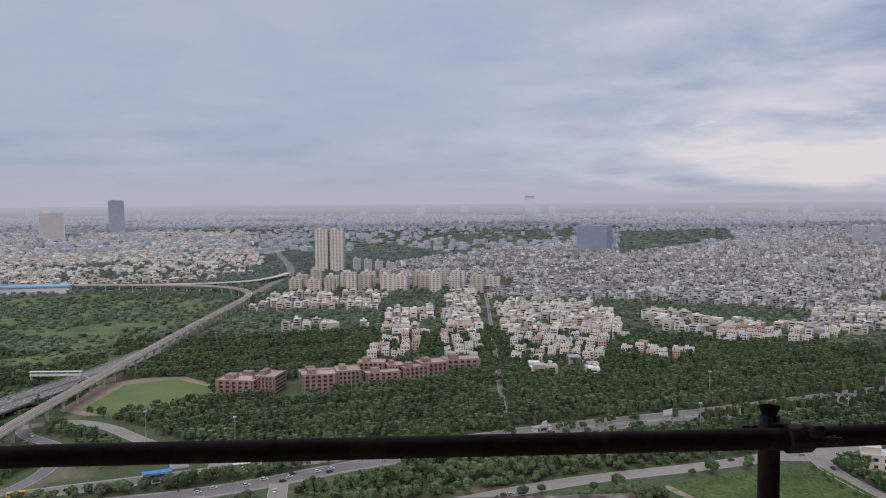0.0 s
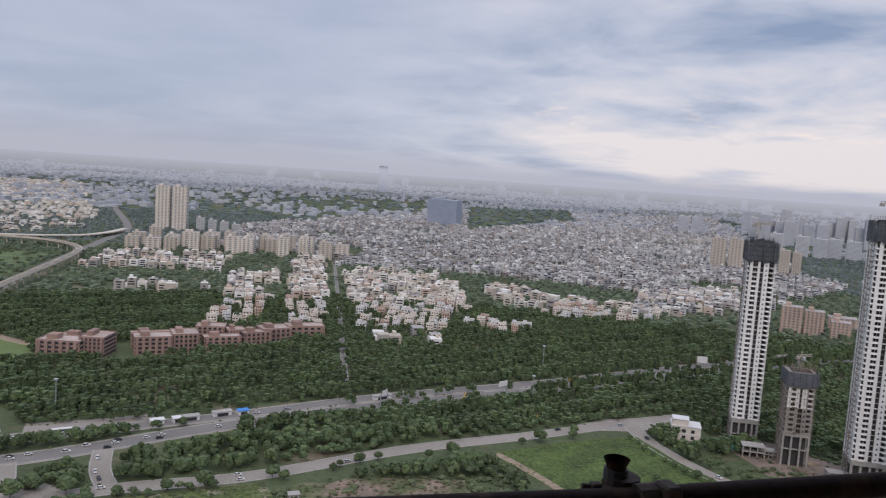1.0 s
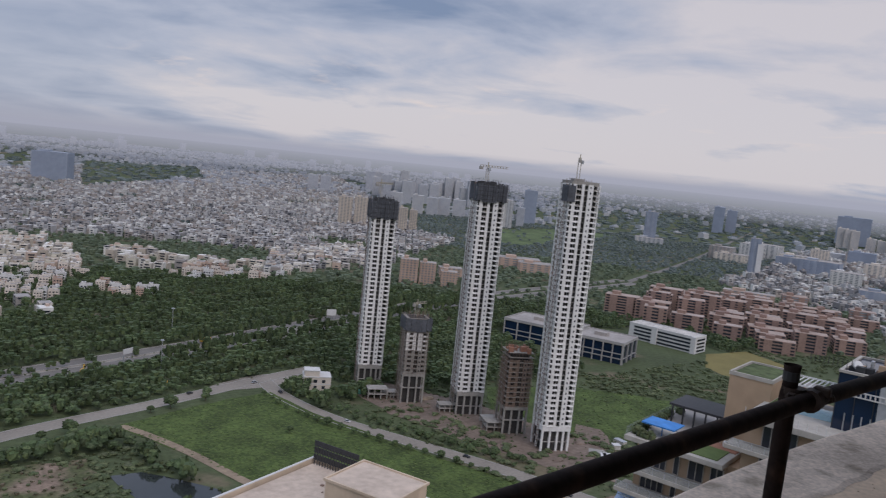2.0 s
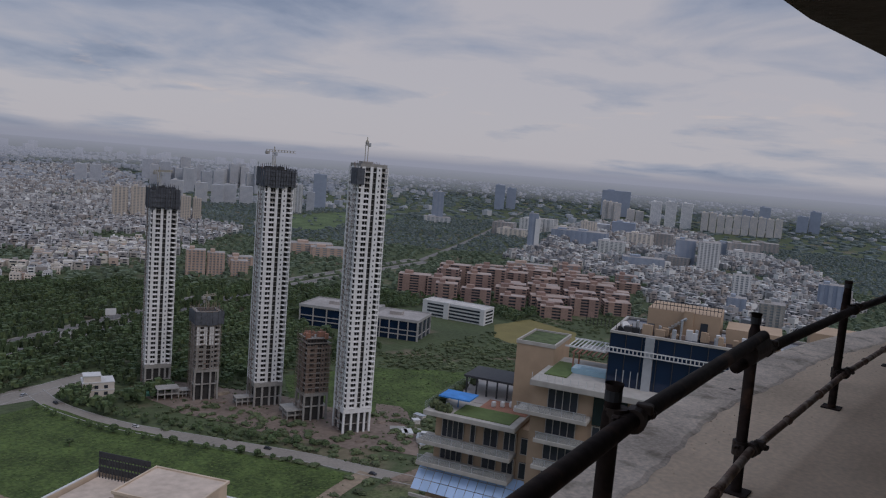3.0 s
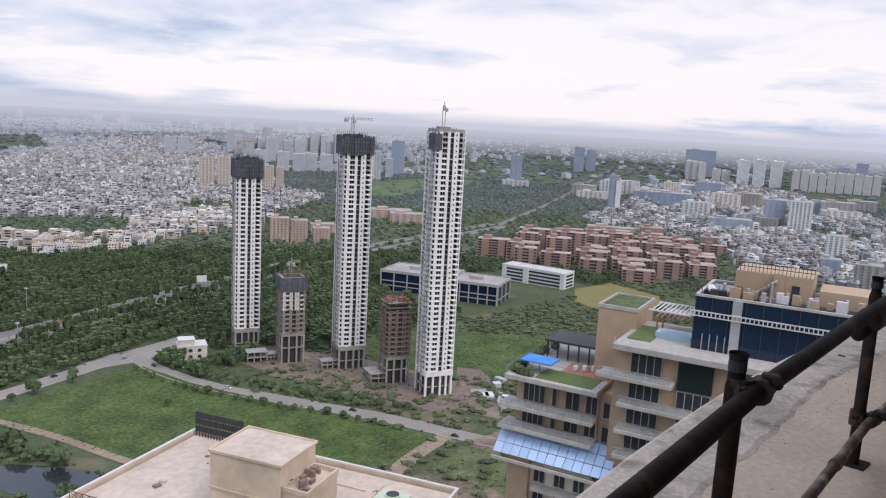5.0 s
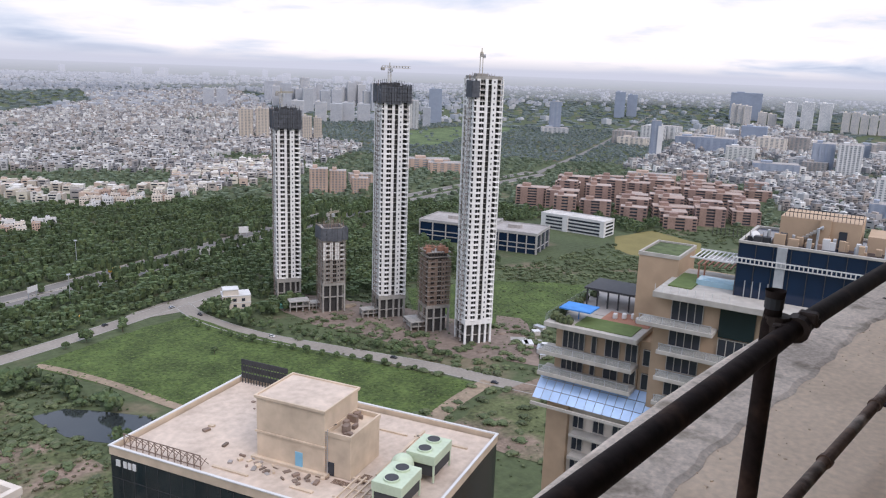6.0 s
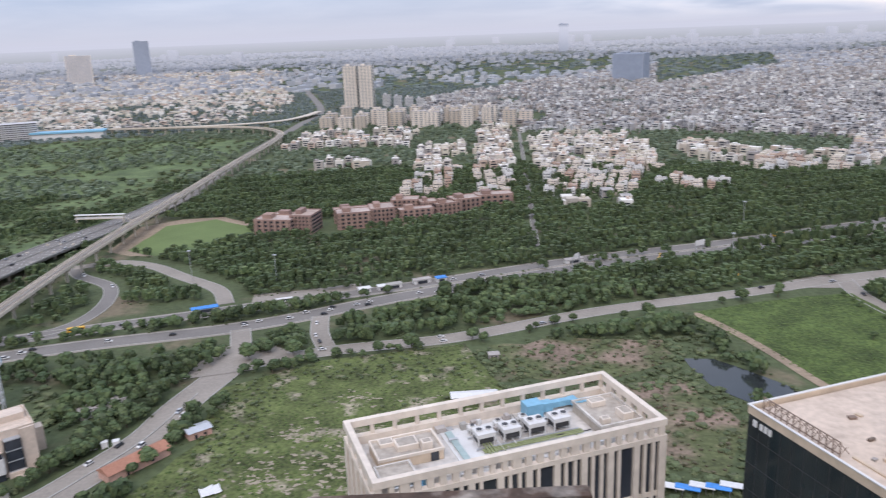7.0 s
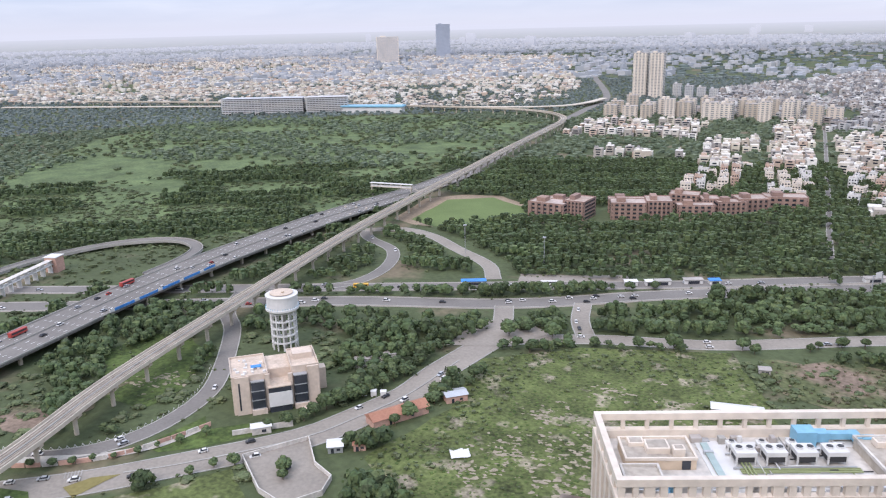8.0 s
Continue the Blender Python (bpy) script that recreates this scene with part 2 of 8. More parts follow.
M["screedB"] = mat("brown_grey_screed", (0.40, 0.355, 0.30), 0.92, 0.3, 0.9, 0.15, 0.2, second=((0.31, 0.27, 0.225), 0.3, 0.5, 0.7))
M["roofB"] = mat("pale_roof", (0.53, 0.495, 0.45), 0.9, 0.3, 0.8, 0.15, 0.1, second=((0.40, 0.37, 0.33), 0.35, 0.56, 0.7))
M["slab"] = mat("terrace_concrete", (0.735, 0.565, 0.41), 0.95, 0.2, 30.0, 0.7, 0.22, second=((0.55, 0.42, 0.30), 0.9, 0.48, 0.72), spec=0.1)
M["edgecrust"] = mat("rough_edge_concrete", (0.68, 0.56, 0.45), 0.95, 0.35, 45.0, 2.0, 0.5, second=((0.40, 0.325, 0.25), 5.0, 0.52, 0.66), spec=0.1)
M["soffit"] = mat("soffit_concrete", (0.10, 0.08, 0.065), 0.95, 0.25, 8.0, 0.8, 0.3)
M["tube"] = mat("rust_brown_steel_tube", (0.030, 0.020, 0.017), 0.8, 0.5, 30.0, 2.5, 0.25, second=((0.075, 0.042, 0.028), 6.0, 0.58, 0.72), spec=0.15)
M["clamp"] = mat("rusty_coupler", (0.05, 0.034, 0.026), 0.7, 0.5, 40.0, 4.0, 0.4)
M["bluetarp"] = mat("blue_tarpaulin", (0.05, 0.22, 0.55), 0.6, 0.25, 0.8, 0.1)
M["duct"] = mat("light_blue_duct", (0.20, 0.42, 0.56), 0.5, 0.15, 1.0, 0.2)
M["greenac"] = mat("pale_green_steel", (0.48, 0.55, 0.40), 0.5, 0.1, 2.0, 0.3)
M["water"] = mat("pond_water", (0.03, 0.035, 0.035), 0.08, 0.2, 0.3, 0.05, spec=0.5)
M["pool"] = mat("pool_water", (0.36, 0.53, 0.60), 0.1, 0.1, 0.5, 0.1, spec=0.5)
M["orange"] = mat("red_tile_roof", (0.34, 0.165, 0.11), 0.85, 0.2, 1.0, 0.1)
M["steel"] = mat("galvanised_steel", (0.45, 0.46, 0.47), 0.5, 0.15, 1.5, 0.2, metal=0.5)
M["darksteel"] = mat("dark_steel", (0.05, 0.05, 0.052), 0.6, 0.2, 2.0, 0.2)
M["carpaint"] = mat("car_paint", (0.7, 0.7, 0.7), 0.35, 0.05, 1.0, 0.2, spec=0.5, tint=(0.30, 0.31, 0.33))
M["redpaint"] = mat("red_paint", (0.40, 0.05, 0.04), 0.5, 0.15, 1.0, 0.2)
M["yellow"] = mat("yellow_paint", (0.62, 0.36, 0.05), 0.5, 0.15, 1.0, 0.2)
# concrete and dark glass of far buildings, paled and blued to imitate haze
M["farconcrete"] = mat("haze_tinted_concrete", (0.44, 0.45, 0.47), 0.9, 0.1, 0.1, 0.02, tint=(0.52, 0.50, 0.47))
M["farblue"] = mat("haze_tinted_dark_glass", (0.24, 0.28, 0.35), 0.6, 0.1, 0.1, 0.02, tint=(0.32, 0.35, 0.40))
M["tuft"] = mat("long_grass", (0.1, 0.15, 0.04), 0.9, 0.3, 0.3, 0.03, island=((0.042, 0.068, 0.017), (0.066, 0.103, 0.026), (0.088, 0.125, 0.033), (0.103, 0.132, 0.044), (0.055, 0.087, 0.022)))
# far window bands, their dark contrast lifted by haze in the colour
M["farwin"] = mat("haze_tinted_window_bands", (0.30, 0.32, 0.36), 0.6, 0.12, 0.1, 0.02)
# dark windows of the middle distance, greyed by haze put into the colour
M["hazeglass"] = mat("haze_paled_glass", (0.24, 0.26, 0.27), 0.25, 0.2, 0.3, 0.05, spec=0.5)
M["busred"] = mat("red_bus_paint", (0.36, 0.06, 0.05), 0.45, 0.1, 1.0, 0.2)
M["rubber"] = mat("tyre_rubber", (0.02, 0.02, 0.02), 0.9, 0.2, 2.0, 0.2)
M["palegrey"] = mat("pale_grey_render", (0.36, 0.345, 0.325), 0.85, 0.15, 0.5, 0.05)
M["pinkstone"] = mat("pinkish_stone_cladding", (0.55, 0.455, 0.375), 0.85, 0.15, 0.6, 0.1, 0.05)
M["tealglass"] = mat("teal_roof_glass", (0.30, 0.38, 0.36), 0.3, 0.2, 1.0, 0.2, spec=0.5)
M["brownleaf"] = mat("dry_brown_scrub", (0.10, 0.09, 0.05), 0.9, 0.6, 1.5, 0.05, 0.8, island=((0.095, 0.088, 0.052), (0.115, 0.098, 0.062), (0.080, 0.086, 0.044), (0.074, 0.092, 0.040), (0.13, 0.105, 0.07)))
M["clearglass"] = mat("clear_rail_glass", (0.30, 0.34, 0.34), 0.05, 0.05, 1.0, 0.2, spec=0.5)
M["clearglass"].node_tree.nodes["Principled BSDF"].inputs["Alpha"].default_value = 0.22
M["bare"] = mat("bare_pale_soil", (0.28, 0.24, 0.175), 0.95, 0.3, 0.7, 0.1, 0.4)
M["pipegreen"] = mat("olive_green_pipe", (0.24, 0.27, 0.13), 0.5, 0.2, 2.0, 0.3)
M["beige"] = mat("beige_slab_edge", (0.41, 0.38, 0.335), 0.85, 0.2, 0.8, 0.1)
M["pinkwall"] = mat("pink_brick_wall", (0.48, 0.30, 0.24), 0.9, 0.2, 0.8, 0.1)
M["rustrail"] = mat("rust_orange_tube", (0.13, 0.078, 0.052), 0.7, 0.6, 25.0, 3.0, 0.3, second=((0.36, 0.29, 0.23), 7.0, 0.50, 0.64))


HAZE_R, HAZE_LOW = 3300.0, 36.0          # where the glowing haze shell stands, and its foot on the rising land


def painted_haze_material():
    """Painted distant haze: a soft glow of the sky's own colour on a see-through shell; it thickens towards the height
    of the eye and thins out above it.
    """
    m = bpy.data.materials.new("painted_haze_glow")
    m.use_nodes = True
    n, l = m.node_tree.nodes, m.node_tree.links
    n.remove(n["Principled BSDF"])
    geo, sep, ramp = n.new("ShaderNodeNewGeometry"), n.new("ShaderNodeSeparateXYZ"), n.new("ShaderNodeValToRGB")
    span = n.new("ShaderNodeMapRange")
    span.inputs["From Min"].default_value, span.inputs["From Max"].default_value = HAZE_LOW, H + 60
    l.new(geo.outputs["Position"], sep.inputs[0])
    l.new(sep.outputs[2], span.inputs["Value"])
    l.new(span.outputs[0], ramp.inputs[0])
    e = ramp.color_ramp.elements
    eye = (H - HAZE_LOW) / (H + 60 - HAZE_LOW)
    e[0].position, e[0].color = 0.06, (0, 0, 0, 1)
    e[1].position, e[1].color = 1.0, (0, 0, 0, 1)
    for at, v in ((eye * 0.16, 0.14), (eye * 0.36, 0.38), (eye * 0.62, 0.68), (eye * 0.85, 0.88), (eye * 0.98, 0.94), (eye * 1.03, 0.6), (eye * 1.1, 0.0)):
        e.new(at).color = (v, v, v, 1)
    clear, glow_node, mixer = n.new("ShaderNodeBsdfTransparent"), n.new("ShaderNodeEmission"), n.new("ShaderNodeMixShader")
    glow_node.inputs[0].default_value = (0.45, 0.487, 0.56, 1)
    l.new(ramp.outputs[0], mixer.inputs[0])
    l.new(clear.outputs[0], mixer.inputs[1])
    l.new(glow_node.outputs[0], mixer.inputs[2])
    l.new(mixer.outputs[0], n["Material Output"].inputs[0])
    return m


M["backdrop"] = painted_haze_material()
# near-black so that open floors look unlit: their shade is painted in
M["shade_core"] = mat("painted_shade_interior", (0.05, 0.047, 0.045), 0.95, 0.3, 0.5, 0.1)


# ---- builders ----
def fast_mesh(name, v, quads):
    v, quads = np.asarray(v, np.float32), np.asarray(quads, np.int32)
    me = bpy.data.meshes.new(name)
    me.vertices.add(len(v))
    me.vertices.foreach_set("co", v.ravel())
    me.loops.add(quads.size)
    me.loops.foreach_set("vertex_index", quads.ravel())
    me.polygons.add(len(quads))
    me.polygons.foreach_set("loop_start", np.arange(len(quads), dtype=np.int32) * 4)
    me.polygons.foreach_set("use_smooth", np.zeros(len(quads), bool))
    me.update(calc_edges=True)
    return me


CORNERS = np.array([(-1, -1, 0), (1, -1, 0), (1, 1, 0), (-1, 1, 0), (-1, -1, 1), (1, -1, 1), (1, 1, 1), (-1, 1, 1)], float) * (0.5, 0.5, 1)
SIDES = np.array([(3, 2, 1, 0), (4, 5, 6, 7), (0, 1, 5, 4), (1, 2, 6, 5), (2, 3, 7, 6), (3, 0, 4, 7)])


def boxes(name, rows):
    """One mesh of upright boxes: rows of x, y, z of the foot's middle, width, depth, height, yaw in degrees (optional)."""
    a = np.array([(*r, 0)[:7] for r in rows], float)
    p = CORNERS[None] * a[:, None, 3:6]
    c, s = np.cos(np.radians(a[:, 6]))[:, None], np.sin(np.radians(a[:, 6]))[:, None]
    v = np.stack([c * p[..., 0] - s * p[..., 1], s * p[..., 0] + c * p[..., 1], p[..., 2]], -1) + a[:, None, :3]
    q = SIDES[None] + (np.arange(len(a)) * 8)[:, None, None]
    return fast_mesh(name, v.reshape(-1, 3), q.reshape(-1, 4))


BLOCKS = {}


def block(w, d, h, bevel=0.0):
    """A box with its foot's middle at the origin; equal ones share their mesh."""
    key = (round(w, 3), round(d, 3), round(h, 3), bevel)
    if key not in BLOCKS:
        bm = bmesh.new()
        bmesh.ops.create_cube(bm, size=1, matrix=Matrix.Translation((0, 0, h / 2)) @ Matrix.Diagonal((w, d, h, 1)))
        if bevel:
            bmesh.ops.bevel(bm, geom=bm.edges[:], offset=bevel, segments=1, affect="EDGES")
        me = bpy.data.meshes.new("block")
        bm.to_mesh(me)
        bm.free()
        BLOCKS[key] = me
    return BLOCKS[key]


def with_material(me, material):
    """Meshes are shared as long as their material is the same."""
    if not me.materials:
        me.materials.append(material)
        return me
    if me.materials[0] == material:
        return me
    key = ("copy", me.name, material.name)
    if key not in BLOCKS:
        BLOCKS[key] = me.copy()
        BLOCKS[key].materials.clear()
        BLOCKS[key].materials.append(material)
    return BLOCKS[key]


def part(name, data, material, parent, label="", at=None, smooth=False):
    if isinstance(data, bmesh.types.BMesh):
        me = bpy.data.meshes.new(name)
        data.to_mesh(me)
        data.free()
        data = me
    me = with_material(data, material)
    if smooth:
        me.polygons.foreach_set("use_smooth", [True] * len(me.polygons))
    ob = new(name, me)
    if parent:
        ob.parent = parent
    if at is not None:
        ob.matrix_basis = at if isinstance(at, Matrix) else Matrix.Translation(at)
    return tagged(ob, label)


def thing(name, label, category, at=None, group="", kind=""):
    ob = new(name)
    if at is not None:
        ob.matrix_basis = at
    return tagged(ob, label, category, group, kind)


def tube(points, radius, sides=10, caps=True):
    """A round bar along points."""
    bm = bmesh.new()
    rings = []
    pts = [Vector(p) for p in points]
    for i, p in enumerate(pts):
        d = (pts[min(i + 1, len(pts) - 1)] - pts[max(i - 1, 0)]).normalized()
        m = d.to_track_quat("Z", "Y").to_matrix()
        rings.append([bm.verts.new(p + m @ Vector((radius * math.cos(a), radius * math.sin(a), 0))) for a in (2 * math.pi * k / sides for k in range(sides))])
    for a, b in zip(rings, rings[1:]):
        for k in range(sides):
            bm.faces.new((a[k], a[(k + 1) % sides], b[(k + 1) % sides], b[k]))
    if caps:
        bm.faces.new(rings[0][::-1]), bm.faces.new(rings[-1])
    return bm


def curve_of(points, step=8.0):
    """A smooth line through points."""
    p = [np.array(q, float) for q in points]
    p = [2 * p[0] - p[1], *p, 2 * p[-1] - p[-2]]
    out = []
    for a, b, c, d in zip(p, p[1:], p[2:], p[3:]):
        for t in np.linspace(0, 1, max(2, int(np.linalg.norm(c - b) / step)), endpoint=False):
            out.append(0.5 * (2 * b + (c - a) * t + (2 * a - 5 * b + 4 * c - d) * t * t + (3 * b - a - 3 * c + d) * t**3))
    out.append(p[-2])
    return np.array(out)


# beyond NEAR metres the land is drawn in, and rises so that it meets the horizon: true distance -> place, scale
NEAR, EDGE = 2400.0, 4950.0
_s = np.linspace(0, 1, 400)
_R = NEAR + (EDGE - NEAR) * _s
_D = NEAR + (EDGE - NEAR) * (_s + 10 * _s**3)


def lifted(x, y):
    x, y = np.asarray(x, float), np.asarray(y, float)
    d = np.hypot(x, y)
    r = np.where(d > NEAR, np.interp(d, _D, _R), d)
    k = r / np.maximum(d, 1e-6)
    return x * k, y * k, np.where(d > NEAR, H * (1 - k), 0.0), k


def on_land(x, y, yaw=0.0, z=0.0):
    X, Y, Z, k = (float(v) for v in lifted(x, y))
    return pose(X, Y, Z + z, 0, 0, yaw) @ Matrix.Diagonal((k, k, k, 1))


def ribbon(points, widths, z=0.0, thick=0.0, step=8.0, offset=0.0, lift=True, flat_z=None):
    """A strip along a smooth line, as verts and quads; with thick it has sides and an underside."""
    c = curve_of([(*p, z)[:3] for p in points], step)
    t = np.gradient(c[:, :2], axis=0)
    t /= np.linalg.norm(t, axis=1)[:, None] + 1e-9
    nrm = np.stack([t[:, 1], -t[:, 0]], -1)
    w = np.interp(np.linspace(0, 1, len(c)), np.linspace(0, 1, len(np.atleast_1d(widths))), np.atleast_1d(widths))[:, None] / 2
    L, R = c[:, :2] + nrm * (offset - w), c[:, :2] + nrm * (offset + w)

    def up(p, zz):
        X, Y, Z, k = lifted(p[:, 0], p[:, 1])
        return np.stack([X, Y, Z + zz * k], -1)

    rows = [up(L, c[:, 2]), up(R, c[:, 2])]
    if thick:
        rows += [up(R, c[:, 2] - thick), up(L, c[:, 2] - thick)]
    k, n = len(rows), len(c)
    v = np.stack(rows, 1).reshape(-1, 3)
    q = []
    for i in range(n - 1):
        for j in range(k if thick else 1):
            a, b = i * k + j, i * k + (j + 1) % k
            q.append((a, b, b + k, a + k))
    if thick:
        q += [(0, 3, 2, 1), ((n - 1) * k, (n - 1) * k + 1, (n - 1) * k + 2, (n - 1) * k + 3)]
    return v, np.array(q), c


def ribbon_mesh(name, *a, **kw):
    v, q, _ = ribbon(*a, **kw)
    return fast_mesh(name, v, q)


def inside(x, y, poly):
    x, y = np.asarray(x), np.asarray(y)
    res = np.zeros(x.shape, bool)
    for (x0, y0), (x1, y1) in zip(poly, poly[1:] + poly[:1]):
        hitx = (x1 - x0) * (y - y0) / ((y1 - y0) or 1e-9) + x0
        res ^= ((y0 > y) != (y1 > y)) & (x < hitx)
    return res


def sheet(name, poly, z, material, label, category, rough_edge=3.0, step=10.0, kind="structure", parent=None):
    """A patch of ground with an uneven outline."""
    pts = []
    for a, b in zip(poly, poly[1:] + poly[:1]):
        a, b = Vector(a), Vector(b)
        n = max(1, int((b - a).length / step))
        for i in range(n):
            p = a.lerp(b, i / n)
            j = noise.noise_vector((p.x * 0.11, p.y * 0.11, 3.3)) * rough_edge
            pts.append((p.x + j.x, p.y + j.y, z))
    bm = bmesh.new()
    f = bm.faces.new([bm.verts.new(p) for p in pts])
    if f.normal.z < 0:
        f.normal_flip()
    bmesh.ops.triangulate(bm, faces=[f])
    ob = part(name, bm, material, parent)
    return tagged(ob, label, category, kind=kind)


# ---- roads ----
ROADS = {
    "highway_near": ([(-620, 250), (-420, 325), (-245, 397), (-138, 430), (-45, 480), (75, 533), (200, 573), (400, 645), (620, 715), (1031, 800)], 14),
    "highway_far": ([(-640, 285), (-440, 352), (-250, 424), (-144, 464), (-48, 499), (72, 551), (200, 592), (400, 668), (620, 742), (1031, 830)], 12),
    "near_road": ([(-131, 371), (-77, 391), (-15, 405), (72, 443), (161, 469), (236, 494), (285, 508)], 12),
    "site_road": ([(236, 494), (233, 455), (243, 404), (266, 352), (290, 299), (302, 262), (315, 225), (330, 190)], 11),
    "southwest_road": ([(-131, 371), (-142, 325), (-146, 297), (-158, 268), (-171, 244), (-203, 212), (-237, 182), (-285, 152), (-340, 128)], 17),
    "junction_link": ([(-142, 424), (-134, 398), (-128, 372)], 11),
    "junction_east": ([(-98, 444), (-93, 415), (-84, 391)], 10),
    "slip_road": ([(-312, 392), (-298, 359), (-276, 335), (-250, 294), (-236, 264), (-235, 233), (-246, 207), (-275, 189), (-330, 180)], 9),
    "loop_road": ([(-312, 560), (-296, 538), (-262, 512), (-247, 473), (-250, 437), (-269, 418), (-300, 408)], 9),
    "colony_road": ([(45, 590), (48, 690), (52, 790), (66, 1200), (70, 1330)], 3.6),
    "east_link": ([(-312, 560), (-282, 572), (-250, 560), (-215, 530), (-180, 500), (-165, 470)], 10),
    "far_avenue": ([(1031, 815), (1420, 990), (1830, 1190), (2500, 1530), (3600, 2080)], 11),
    "north_road": ([(-325, 850), (-338, 1150), (-345, 1500), (-363, 1817), (-573, 2621), (-985, 4273)], 17),
}
FLYOVER = [(-345, 60, 7), (-358, 180, 7.2), (-362, 257, 7.2), (-366, 352, 7.4), (-363, 445, 7.2), (-355, 558, 6.2), (-346, 640, 4.0), (-333, 740, 1.0), (-325, 850, 0.15)]
METRO = [(-243, 90), (-256, 178), (-270, 244), (-281, 341), (-296, 495), (-302, 606), (-306, 746), (-312, 958), (-312, 1108), (-318, 1240), (-342, 1318), (-398, 1378), (-483, 1409), (-616, 1422), (-1000, 1432), (-1500, 1380)]
RING = [(-345, 1700), (-360, 1600), (-400, 1525), (-520, 1484), (-850, 1448), (-1648, 1275)]
LINES = [(curve_of([(*p, 0) for p in pts], 10.0)[:, :2], w) for pts, w in ROADS.values()]
LINES += [(curve_of([(*p, 0) for p in pts], 10.0)[:, :2], w) for pts, w in (
    ([(-270, 378), (-240, 388), (-136, 420), (-45, 472)], 30), (ROADS["loop_road"][0], 18), (ROADS["east_link"][0], 26), ([(-250, 455), (-180, 462), (-110, 480)], 22), ([(-330, 560), (-290, 590)], 20), ([(116, 446), (124, 425), (138, 385), (152, 340), (168, 300)], 15), ([(-15, 396), (72, 434), (161, 460), (236, 484), (262, 496)], 27))]
LINES += [(curve_of(FLYOVER, 10.0)[:, :2], 36), (curve_of([(*p, 0) for p in METRO], 10.0)[:, :2], 12)]


def off_roads(x, y, gap=3.0):
    ok = np.ones(len(x), bool)
    for line, w in LINES:
        lo, hi = line.min(0) - w - gap, line.max(0) + w + gap
        sel = np.where(ok & (x > lo[0]) & (x < hi[0]) & (y > lo[1]) & (y < hi[1]))[0]
        for chunk in np.array_split(sel, max(1, len(sel) // 4000)):
            if len(chunk):
                d = np.hypot(x[chunk, None] - line[None, :, 0], y[chunk, None] - line[None, :, 1]).min(1)
                ok[chunk] &= d > w / 2 + gap
    return ok


# ---- the land ----
def build_land():
    r = np.concatenate([np.linspace(0, NEAR, 25)[1:], _R[8::8]])
    a = np.linspace(0, 2 * np.pi, 181)[:-1]
    X, Y = np.outer(r, np.sin(a)), np.outer(r, np.cos(a))
    z = np.interp(r, _R, H * (1 - _R / _D))
    v = np.stack([X, Y, np.repeat(z[:, None], len(a), 1)], -1).reshape(-1, 3)
    n = len(a)
    q = [(i * n + j, i * n + (j + 1) % n, (i + 1) * n + (j + 1) % n, (i + 1) * n + j) for i in range(len(r) - 1) for j in range(n)]
    q = [f[::-1] for f in q]
    centre = len(v)
    v = np.concatenate([v, [(0, 0, 0)]])
    q += [(centre, (j + 1) % n, j, centre) for j in range(0)]
    bm_quads = q + [(centre, (j + 2) % n, j + 1, j) for j in range(0, n, 2)]
    ob = part("ground", fast_mesh("ground", v, bm_quads), M["ground"], None)
    tagged(ob, "green and brown land of scrub, grass and bare earth", "ground", kind="structure")
    # glowing haze shell added to close the distance, thin at its foot and thick at the horizon
    a = np.linspace(0, 2 * np.pi, 241)
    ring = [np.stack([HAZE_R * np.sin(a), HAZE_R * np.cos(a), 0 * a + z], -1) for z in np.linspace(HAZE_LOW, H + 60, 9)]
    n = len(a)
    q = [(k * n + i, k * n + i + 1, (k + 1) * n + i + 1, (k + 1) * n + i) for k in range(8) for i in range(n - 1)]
    tagged(part("backdrop", fast_mesh("backdrop", np.concatenate(ring), q), M["backdrop"], None), "pale blue-grey glowing shell that imitates haze over the far city", "backdrop", kind="structure")


build_land()
for layer, (name, (pts, w)) in enumerate(ROADS.items()):
    dusty = name in ("site_road", "near_road", "southwest_road", "junction_link", "junction_east", "east_link")
    road = part("road", ribbon_mesh("road", pts, w, 0.12 + 0.006 * layer), M["dustroad"] if dusty else M["asphalt"], None)
    tagged(road, "dusty grey city road with kerbs" if dusty else "dark asphalt road between tree belts", "road", kind="structure")
    if name not in ("far_avenue", "north_road"):
        for side in (-1, 1):
            part("kerb", ribbon_mesh("kerb", pts, 0.6, 0.3, 0.28, offset=side * (w / 2 + 0.2)), M["kerb"], road, "pale concrete kerb")
